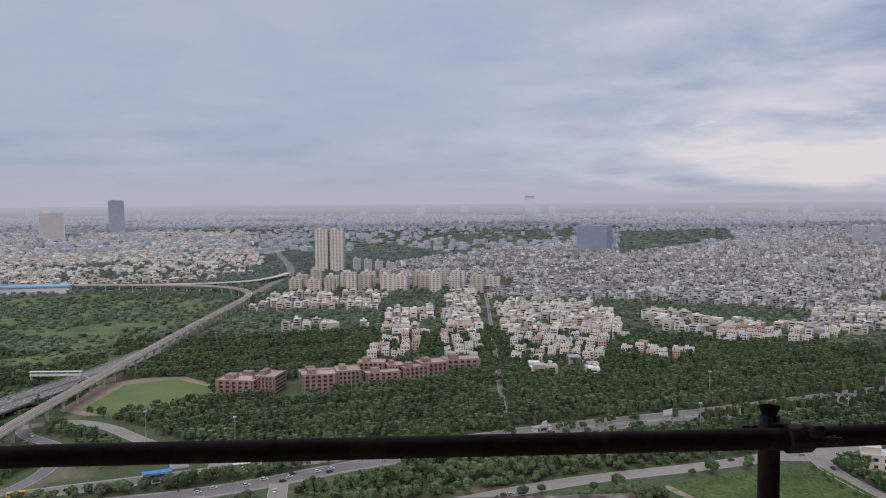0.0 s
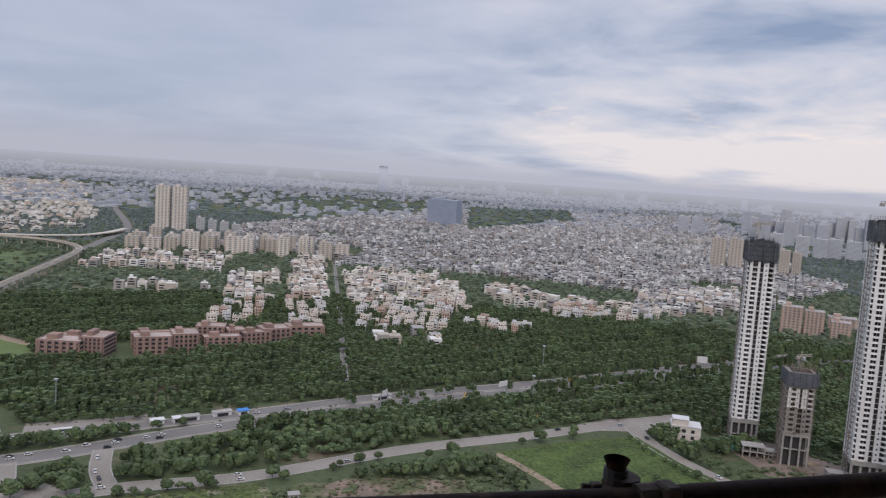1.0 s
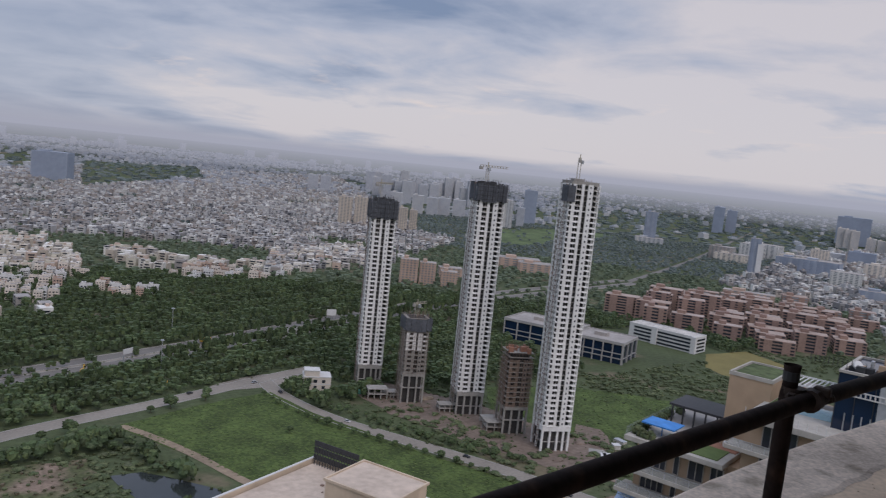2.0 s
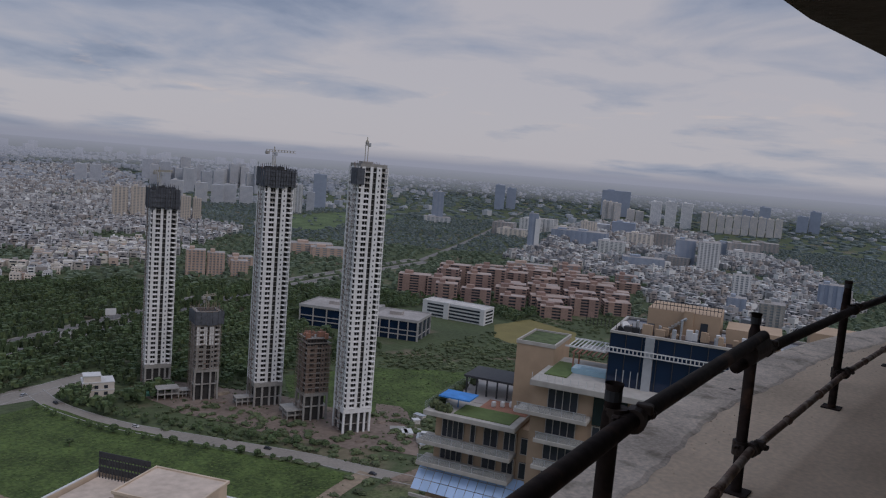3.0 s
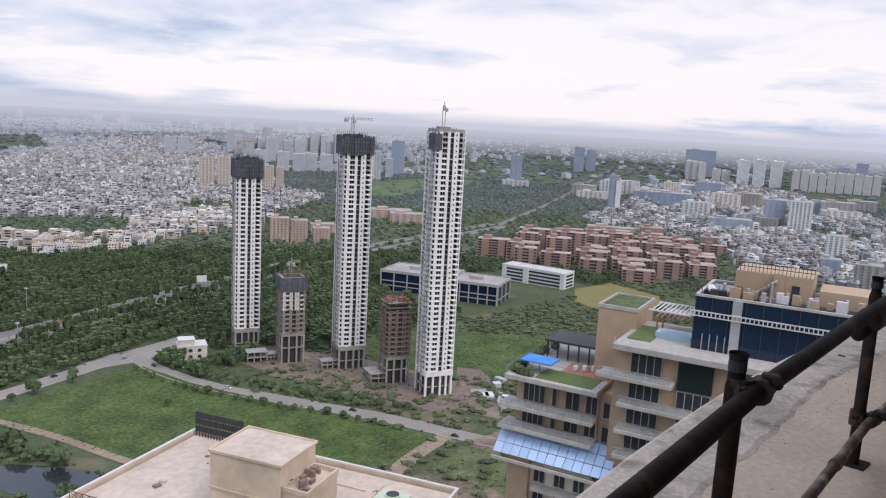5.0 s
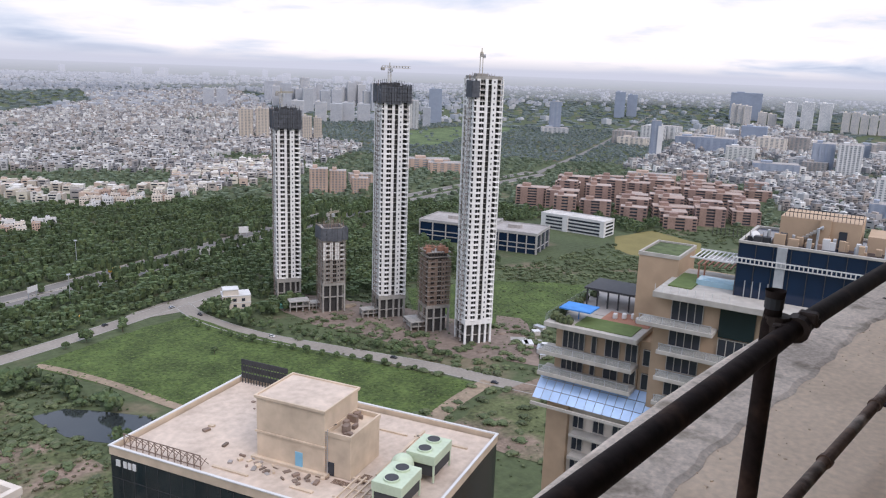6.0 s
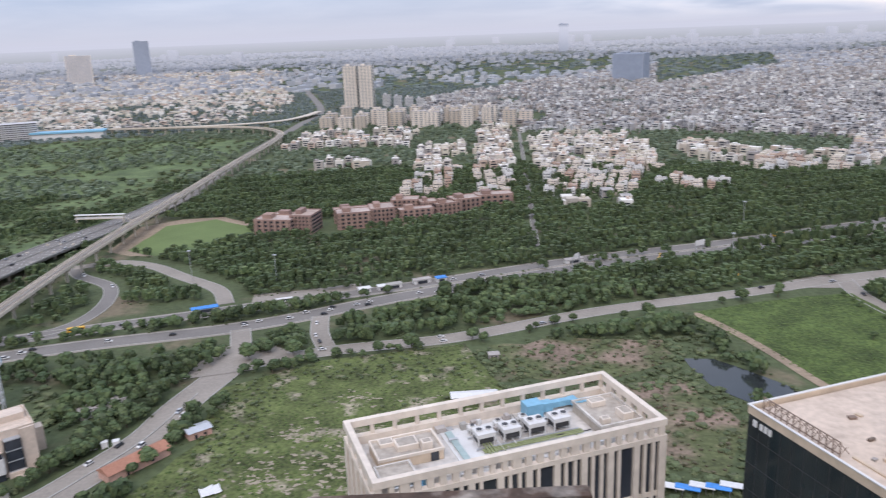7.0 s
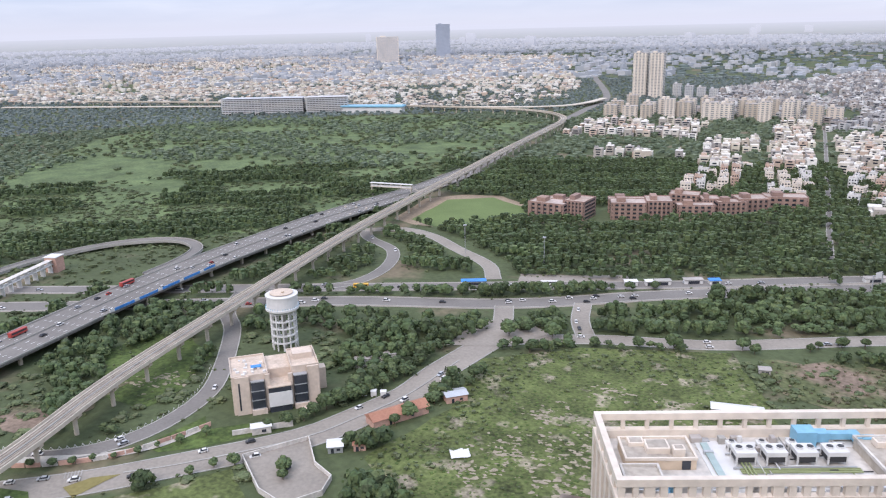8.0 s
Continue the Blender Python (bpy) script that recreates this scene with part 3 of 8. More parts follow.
FIELDS = {
    "field_edge": [(-306, 604), (-314, 690), (-284, 716), (-246, 722), (-208, 690), (-230, 660), (-262, 588), (-280, 590)],
    "turf": [(-290, 606), (-290, 690), (-251, 712), (-211, 681), (-193, 641), (-210, 615), (-261, 588)],
    "meadow": [(122, 437), (176, 456), (229, 466), (236, 420), (262, 340), (293, 266), (250, 254), (215, 268), (165, 330)],
    "pond": [(102, 372), (118, 370), (134, 350), (146, 330), (150, 312), (138, 308), (120, 322), (106, 340)],
    "lot": [(-128, 345), (-84, 376), (-10, 396), (8, 345), (20, 300), (40, 230), (-60, 190), (-113, 218), (-140, 239), (-122, 290)],
    "south_meadow": [(333, 361), (387, 425), (459, 400), (530, 322), (470, 270), (400, 300)],
    "yard": [(690, 438), (754, 432), (736, 365), (690, 340), (628, 372), (640, 405)],
    "site": [(284, 466), (312, 470), (352, 395), (370, 310), (345, 270), (318, 290), (298, 345), (282, 400)],
    "left_meadow": [(-830, 640), (-870, 800), (-716, 800), (-680, 700), (-600, 690), (-565, 620), (-680, 640)],
    "west_meadow": [(-1004, 1232), (-615, 1380), (-369, 1290), (-345, 760), (-400, 520), (-560, 400), (-879, 664), (-1010, 944)],
    "far_meadow": [(1120, 1330), (1386, 1560), (1780, 1640), (1800, 1480), (1415, 1330), (1180, 1230)],
}
sheet("field_edge", FIELDS["field_edge"], 0.13, M["earth"], "bare tan earth beside the playing field", "ground", 2.5)
sheet("lawn", FIELDS["turf"], 0.2, M["turf"], "bright mown green playing field", "lawn", 1.5)
sheet("meadow", FIELDS["meadow"], 0.14, M["grass"], "flat lush green vacant grass plot", "meadow", 2.0)
sheet("meadow", FIELDS["lot"], 0.14, M["weeds"], "overgrown vacant plot with bare patches", "meadow", 3.0)
sheet("meadow", FIELDS["south_meadow"], 0.14, M["grass"], "open green plot behind the towers", "meadow", 4.0)
sheet("meadow", FIELDS["west_meadow"], 0.1, M["farmeadow"], "rough grass under scattered scrub trees", "meadow", 15.0)
sheet("meadow", FIELDS["left_meadow"], 0.2, M["farmeadow"], "light green clearing in the scrub", "meadow", 20.0)
sheet("meadow", FIELDS["far_meadow"], 0.14, M["farmeadow"], "distant open green land", "meadow", 20.0)
sheet("pond", FIELDS["pond"], 0.2, M["water"], "still dark pond among reeds", "pond", 3.0)
sheet("yard", FIELDS["yard"], 0.14, M["drygrass"], "yellowed open playing ground", "yard", 2.0)
sheet("site_ground", FIELDS["site"], 0.16, M["redearth"], "churned red-brown earth of the building site", "ground", 3.0)
for _n, _p in (("brown_scrub", [(4, 392), (44, 400), (96, 396), (100, 372), (70, 352), (40, 346), (14, 356)]), ("brown_scrub", [(60, 340), (96, 350), (100, 330), (112, 300), (90, 262), (62, 280)]), ("brown_scrub", [(300, 250), (345, 245), (330, 195), (250, 185), (235, 236)]), ("dry_bank", [(-330, 210), (-300, 232), (-282, 262), (-276, 232), (-284, 205)])):
    sheet(_n, _p, 0.2, M["brownscrub"], "dry brown weeds and bare soil", "ground", 5.0)
part("path", ribbon_mesh("path", [(125, 436), (133, 420), (146, 385), (158, 340), (170, 305)], 5.5, 0.22), M["earth"], None)
tagged(bpy.context.scene.objects["path"], "bare earth track beside the meadow", "path", kind="structure")
tagged(part("dirt_road", ribbon_mesh("dirt_road", [(300, 262), (270, 256), (240, 246), (200, 225)], 9, 0.22), M["earth"], None), "dusty unpaved side road", "road", kind="structure")
tagged(part("plaza", ribbon_mesh("plaza", [(-150, 480), (-120, 486), (-80, 500)], 16, 0.1), M["dustroad"], None), "paved roadside apron", "pavement", kind="structure")
rng = np.random.default_rng(5)
bm = bmesh.new()
for cx, cy, spread, count in ((-84, 262, 9, 34), (-62, 276, 11, 44), (-40, 300, 10, 30), (-52, 244, 10, 38), (-78, 300, 8, 20), (-30, 262, 9, 26), (-14, 322, 10, 18), (-98, 246, 6, 18), (-58, 330, 7, 14), (-268, 268, 7, 26)):
    for _ in range(int(count * 2.6)):
        x, y, R0, ph = cx + rng.normal(0, spread), cy + rng.normal(0, spread * 0.8), rng.uniform(0.35, 1.0) ** 2 * 1.15, rng.uniform(0, 6.3)
        h0 = rng.uniform(0.17, 0.34)
        hub = bm.verts.new((x, y, h0))
        rim = [bm.verts.new((x + q * math.cos(a) * 1.5, y + q * math.sin(a), h0)) for a, q in ((a, R0 * (1 + 0.3 * math.sin(2 * a + ph) + 0.22 * math.sin(3 * a - 2 * ph) + 0.12 * math.sin(5 * a) + rng.uniform(-0.12, 0.12))) for a in np.linspace(0, 2 * math.pi, 17)[:-1])]
        for i in range(16):
            bm.faces.new((hub, rim[i], rim[(i + 1) % 16]))
tagged(part("bare_patches", bm, M["bare"], None), "small patches of bare pale earth among weeds", "ground", kind="stuff")
sheet("glade", [(-283, 246), (-322, 286), (-316, 316), (-290, 318), (-263, 300), (-250, 262), (-254, 240)], 0.15, M["grass"], "green glade under the metro viaduct", "meadow", 4.0)
sheet("traffic_island", [(-236, 181), (-231, 190), (-222, 196), (-224, 190), (-227, 177)], 0.3, M["drygrass"], "triangular grass traffic island", "traffic island", 0.3)
sheet("traffic_island", [(-258, 172), (-246, 174), (-238, 168), (-246, 160), (-262, 162)], 0.3, M["grass"], "grassy roundabout island", "traffic island", 0.3)
sheet("junction_apron", [(200, 478), (236, 476), (262, 488), (268, 506), (228, 503), (196, 490)], 0.16, M["dustroad"], "wide dusty concrete junction", "pavement", 1.0)
sheet("rubble_yard", [(338, 258), (330, 276), (356, 312), (391, 336), (399, 322), (372, 285)], 0.18, M["redearth"], "churned yard of rubble and sheds", "ground", 3.0)
sheet("junction_apron", [(-152, 356), (-118, 366), (-104, 390), (-124, 404), (-148, 396)], 0.34, M["dustroad"], "dusty junction where the roads meet", "pavement", 0.5)
sheet("meadow", [(-262, 150), (-222, 174), (-200, 196), (-184, 214), (-166, 200), (-190, 140), (-230, 110)], 0.15, M["weeds"], "rough green plot beside the road", "meadow", 1.5)
for _p in ("highway_near", "highway_far"):
    tagged(part("shoulder", ribbon_mesh("shoulder", ROADS[_p][0], ROADS[_p][1] + 5, 0.06 if _p == "highway_far" else 0.07), M["dustroad"], None), "dusty unpaved shoulder of the highway", "road", kind="structure")
sheet("forecourt", [(-222, 246), (-214, 236), (-196, 250), (-180, 250), (-196, 234), (-208, 222), (-220, 214), (-230, 216)], 0.12, M["grass"], "clipped lawn before the stone office", "lawn", 0.6)
tagged(part("median", ribbon_mesh("median", [(-138, 340), (-146, 297), (-158, 268), (-171, 244), (-203, 212), (-222, 197)], 0.7, 0.45, 0.5), M["kerb"], None), "low concrete median of the road", "median", kind="structure")
_z = thing("zebra_crossing", "worn white zebra crossing on the road", "crossing", pose(-239.5, 189, 0, 0, 0, 40), kind="structure")
for k in range(6):
    part("stripe", block(0.45, 4.6, 0.02), M["kerb"], _z, at=(-3 + 1.2 * k, 0, 0.36))
tagged(part("pavement", ribbon_mesh("pavement", [(-300, 170), (-266, 190), (-240, 203), (-224, 219), (-217, 236)], 5, 0.3), M["beige"], None), "pale beige footway along the wall", "pavement", kind="structure")


# ---- viaduct and flyover ----
def build_metro():
    v = thing("metro_viaduct", "long pale concrete metro viaduct on single piers", "viaduct", kind="structure")
    line = [(*p, 12.0) for p in METRO]
    part("deck", ribbon_mesh("deck", line, 9.6, 12.0, 0.6), M["viaduct"], v)
    part("girder", ribbon_mesh("girder", [(x, y, z - 0.6) for x, y, z in line], 5.0, 12.0, 1.7), M["viaduct"], v)
    for s in (-1, 1):
        part("parapet", ribbon_mesh("parapet", [(x, y, 13.1) for x, y in METRO], 0.3, 13.1, 1.9, offset=s * 4.75), M["viaduct"], v)
        bed = part("track_bed", ribbon_mesh("track_bed", [(x, y, 12.25) for x, y in METRO], 2.6, 12.25, 0.25, offset=s * 2.1), M["ballast"], v, "brown track bed")
        for q in (-0.75, 0.75):
            part("rail", ribbon_mesh("rail", [(x, y, 12.42) for x, y in METRO], 0.12, 12.42, 0.17, offset=s * 2.1 + q), M["rail_steel"], bed)
    part("cable_trough", ribbon_mesh("cable_trough", [(x, y, 12.5) for x, y in METRO], 0.5, 12.5, 0.5), M["kerb"], v)
    c = curve_of([(*p, 0) for p in METRO], 2.0)
    d = np.r_[0, np.cumsum(np.hypot(*np.diff(c[:, :2], axis=0).T))]
    bm = tube([(0, 0, 0), (0, 0, 7.4)], 1.0, 12)
    col = bpy.data.meshes.new("pier")
    bm.to_mesh(col)
    bm.free()
    cap = boxes("pier_cap", [(0, 0, 7.4, 3.2, 2.2, 1.2), (0, 0, 8.6, 6.0, 2.6, 1.2)])
    for s in np.arange(20, d[-1], 26.0):
        i = np.searchsorted(d, s)
        t = c[min(i + 1, len(c) - 1)] - c[i - 1]
        yaw = math.degrees(math.atan2(-t[0], t[1]))
        pier = part("pier", col, M["viaduct"], v, at=pose(c[i, 0], c[i, 1], 0, 0, 0, yaw))
        part("pier_cap", cap, M["viaduct"], pier)


def build_flyover():
    v = thing("road_flyover", "wide asphalt flyover crowded with cars", "flyover", kind="structure")
    part("deck", ribbon_mesh("deck", FLYOVER, 33, 7, 1.3), M["asphalt"], v)
    for o in (-16.3, -0.2, 16.3):
        part("barrier", ribbon_mesh("barrier", [(x, y, z + 0.9) for x, y, z in FLYOVER], 0.4, 8, 2.2 if abs(o) > 1 else 0.9, offset=o), M["kerb"], v, "pale concrete barrier")
    for o in (-12.2, -8.2, -4.2, 4.2, 8.2, 12.2):
        c = curve_of([(x, y, z + 0.03) for x, y, z in FLYOVER], 3.0)
        t = np.gradient(c[:, :2], axis=0)
        t /= np.linalg.norm(t, axis=1)[:, None]
        rows = [(c[i, 0] + t[i, 1] * o, c[i, 1] - t[i, 0] * o, c[i, 2], 0.25, 2.6, 0.02, math.degrees(math.atan2(-t[i, 0], t[i, 1]))) for i in range(0, len(c), 3)]
        part("lane_line", boxes("lane_line", rows), M["paint"], v, "worn white lane dashes")
    hoard = block(3.8, 0.15, 1.7)
    for k in range(24):
        part("hoarding", hoard, M["bluetarp" if k % 5 else "white"], v, "blue hoarding panels along the parapet", at=pose(-348.2 - 0.03 * k, 318 + 4 * k, 8.0, 0, 0, 90))
    col = block(1.6, 1.6, 6.2)
    c = curve_of(FLYOVER, 24.0)
    for i in range(len(c) - 4):
        for o in (-11, 0, 11):
            if c[i, 2] > 4:
                part("pier", col, M["viaduct"], v, at=Matrix.Translation((c[i, 0] + o, c[i, 1], 0)))
    r = thing("loop_ramp", "curved elevated loop ramp with a pale parapet", "ramp", kind="structure")
    LOOP = [(-500, 330, 1.0), (-507, 370, 1.6), (-500, 410, 2.5), (-476, 450, 3.6), (-436, 470, 4.6), (-402, 456, 5.6), (-388, 425, 6.4), (-384, 385, 7.0)]
    part("deck", ribbon_mesh("deck", LOOP, 9, 5, 1.0), M["asphalt"], r)
    for o in (-4.4, 4.4):
        part("parapet", ribbon_mesh("parapet", [(x, y, z + 0.9) for x, y, z in LOOP], 0.35, 5, 2.2, offset=o), M["kerb"], r)
    v = thing("ring_viaduct", "distant curved elevated road", "viaduct", kind="structure")
    part("deck", ribbon_mesh("deck", [(*p, 7) for p in RING], 14, 7, 1.6), M["viaduct"], v)
    part("pier", boxes("pier", [(x, y, 0, 2, 2, 6) for x, y, _ in curve_of([(*p, 0) for p in RING], 30.0)]), M["viaduct"], v)


build_metro()
build_flyover()


# ---- towers under construction ----
FLOOR = 3.15
YAW_T = -23.0


def wall_ring(w, d, h, t):
    return boxes("parapet", [(0, -d / 2 + t / 2, 0, w, t, h), (0, d / 2 - t / 2, 0, w, t, h), (-w / 2 + t / 2, 0, 0, t, d - 2 * t, h), (w / 2 - t / 2, 0, 0, t, d - 2 * t, h)])


def crane(x, y, z, mast, jib, yaw, label):
    c = thing("tower_crane", label, "crane", pose(x, y, z, 0, 0, yaw), "site cranes")
    rows = [(sx * 0.8, sy * 0.8, 0, 0.22, 0.22, mast) for sx in (-1, 1) for sy in (-1, 1)]
    rows += [(0, s * 0.8, k, 1.6, 0.12, 0.12) for k in np.arange(1, mast, 1.8) for s in (-1, 1)]
    part("mast", boxes("mast", rows), M["crane"], c)
    part("jib", boxes("jib", [(jib * 0.35, s * 0.6, mast, jib * 1.5, 0.25, 0.25) for s in (-1, 1)] + [(jib * 0.35, 0, mast + 1.2, jib * 1.5, 0.25, 0.25)] + [(k, 0, mast, 0.15, 1.2, 1.3) for k in np.arange(-jib * 0.4, jib * 1.1, 2.0)]), M["crane"], c)
    part("cab", block(1.8, 1.6, 2.2, 0.15), M["steel"], c, at=(0.5, -1.6, mast - 2.2))
    part("counterweight", block(2.4, 1.6, 2.0, 0.1), M["concrete"], c, at=(-jib * 0.36, 0, mast - 1.6))
    part("apex", boxes("apex", [(0, 0, mast, 0.5, 0.5, 3.4)]), M["crane"], c)


def site_tower(x, y, height, podium, net, label, seed, size):
    """A slender tower: white walls pierced floor by floor, a dark slot up the middle, open balcony corners, a frame of columns at the foot."""
    W, D = 20.0, 18.0
    t = thing("construction_tower", label, "tower", pose(x, y, 0, 0, 0, YAW_T) @ Matrix.Diagonal((size, size, 1, 1)), "towers under construction")
    n = int((height - podium) / FLOOR)
    r = random.Random(seed)
    # solid box in a painted shade colour, so the openings look dark
    part("core", block(W - 3.4, D - 3.4, height - 0.5), M["shade_core"], t)
    top = n * FLOOR
    # white walls that run up the whole shaft: x, y, width, depth
    walls = [(-7.2, -8.6, 2.2, 0.8), (-1.7, -8.6, 1.9, 0.8), (3.5, -8.6, 3.6, 0.8), (9.6, -8.5, 0.8, 1.0)]
    walls += [(-9.5, -6.6, 0.8, 1.5), (-9.5, 0.4, 0.8, 7.4), (-9.5, 8.2, 0.8, 1.6), (9.5, -4.0, 0.8, 4.0), (9.5, 4.0, 0.8, 5.0), (-3, 8.6, 7, 0.8), (5, 8.6, 5, 0.8)]
    for px, py, pw, pd in walls:
        part("wall", block(pw, pd, top), M["shaft"], t, at=(px, py, podium))
    slab = block(W - 0.7, D - 0.7, 0.28)
    sill, corner, right = block(3.6, 0.5, 0.8), block(1.5, 1.5, 0.85), block(3.6, 0.5, 0.75)
    pane, small, side_small = block(0.12, 0.3, 1.9), block(0.85, 0.12, 1.15), block(0.12, 0.85, 1.15)
    ledge, lip, left_sill, tie = block(3.4, 1.3, 0.22), block(2.8, 1.5, 0.25), block(0.5, 1.9, 1.1), block(1.9, 0.5, 0.5)
    raw = height - (net or 0) - 2 * FLOOR
    for k in range(n):
        z = podium + k * FLOOR
        part("floor_slab", slab, M["concrete"], t, at=(0, 0, z - 0.28))
        if z > raw + FLOOR:
            continue
        fresh = M["shaft"] if z < raw - r.uniform(0, 12) else M["concrete"]
        part("sill", sill, fresh, t, at=(-4.4, -8.55, z))
        part("mullion", pane, fresh, t, at=(-4.2, -8.5, z + 0.8))
        part("ledge", ledge, M["shaft"], t, at=(-4.65, -9.2, z - 0.25))
        part("balcony_wall", corner, M["shaft"], t, at=(-9.4, -8.9, z))
        part("balcony_wall", right, fresh, t, at=(7.3, -8.6, z))
        part("ledge", lip, M["shaft"], t, at=(8.1, -9.1, z - 0.27))
        part("sill", left_sill, M["shaft"], t, at=(-9.4, -4.6, z))
        part("sill", block(0.5, 3.4, 1.1), M["shaft"], t, at=(-9.4, 5.8, z))
        part("window", small, M["darkwin"], t, at=(3.5, -9.0, z + 0.95))
        part("window", side_small, M["darkwin"], t, at=(-9.9, -1.4, z + 0.95))
        part("window", side_small, M["darkwin"], t, at=(-9.9, 2.2, z + 0.95))
        if (k + seed) % 4 == 0:
            part("tie_beam", tie, M["shaft"], t, at=(0.5, -8.6, z - 0.2))
        if r.random() < 0.25:
            part("scaffold_bracket", block(r.choice((1.2, 2.0)), 1.5, 0.16), M["scaffold"], t, at=(-10.3, r.uniform(-8, 6), z + 0.6))
    # the open frame at the foot
    foot = M["shaft" if seed == 3 else "concrete"]
    col = block(1.3, 1.3, podium)
    for px in (-9.2, -4.0, 1.2, 5.4, 9.2):
        for py in (-8.2, 0, 8.2):
            part("column", col, foot, t, at=(px, py, 0))
    part("floor_slab", slab, M["concrete"], t, at=(0, 0, podium * 0.36))
    part("transfer_beam", block(W, 1.2, 3.0), foot, t, at=(0, -8.6, podium - 3.0))
    part("transfer_beam", block(1.2, D - 3, 3.0), foot, t, at=(-9.4, 0, podium - 3.0))
    part("transfer_beam", block(1.2, D - 3, 3.0), foot, t, at=(9.4, 0, podium - 3.0))
    # hoist mast up one side, tied back floor by floor
    rows = [(-11.0, -3 + 0.8 * q, 0, 0.2, 0.2, height + 2) for q in (-1, 1)] + [(-10.5, -3, z, 1.2, 1.8, 0.16) for z in np.arange(2, height, 3.15)]
    rows += [(-10.6, 3.0 + 0.6 * q, 0, 0.18, 0.18, height * 0.9) for q in (-1, 1)] + [(-10.6, 3.0, z, 0.16, 1.4, 0.5) for z in np.arange(3, height * 0.9, 6.3)]
    part("hoist_mast", boxes("hoist_mast", rows), M["scaffold"], t)
    if net:
        z = height - net
        panel, side = block(3.3, 0.25, net), block(0.25, 3.1, net)
        for k in range(6):
            for sy in (-10.0, 10.0):
                part("safety_net", panel, M["netting"], t, "dark safety netting", at=(-9.0 + 3.6 * k, sy + r.uniform(-0.25, 0.25), z + r.uniform(-0.9, 0.7)))
            for sx in (-10.8, 10.8):
                part("safety_net", side, M["netting"], t, at=(sx + r.uniform(-0.25, 0.25), -8.4 + 3.4 * k, z + r.uniform(-0.9, 0.7)))
        for k in range(4):
            part("net_band", block(21.8, 0.2, 0.25), M["darksteel"], t, at=(0, -10.3, z + 1 + k * net / 4.2))
        rows = [(px, py, height - 0.5, 0.2, 0.2, r.uniform(1, 4.2)) for px in np.arange(-10, 10.1, 1.4) for py in (-9, 0, 9)]
        rows += [(r.uniform(-8, 8), r.uniform(-8, 8), height - 0.5, r.uniform(0.8, 3), r.uniform(0.8, 2), r.uniform(0.6, 2.4)) for _ in range(12)]
        rows += [(-11 + i * 1.85, -10.65, z, 0.2, 0.2, net + r.uniform(0, 1.5)) for i in range(13)]
        tagged(part("formwork", boxes("formwork", rows), M["darksteel"], t), kind="stuff")
    else:
        part("safety_net", block(5, 0.3, 9.5), M["netting"], t, "dark safety netting", at=(-9.5, -9.9, height - 11))
        part("safety_net", block(0.3, 9.5, 9.5), M["netting"], t, at=(-12.0, -5, height - 11))
        part("parapet", wall_ring(18.4, 16.4, 2.2, 0.4), M["concrete"], t, at=(0, 0, height - 1.0))
        part("lift_room", block(7, 6, 3.0), M["concrete"], t, at=(-2, 1, height - 0.5))
        rows = [(r.uniform(-8, 8), r.uniform(-8, 7), height - 0.5, 0.15, 0.15, r.uniform(1.5, 3.4)) for _ in range(30)]
        tagged(part("rebar", boxes("rebar", rows), M["scaffold"], t), kind="stuff")
    return t


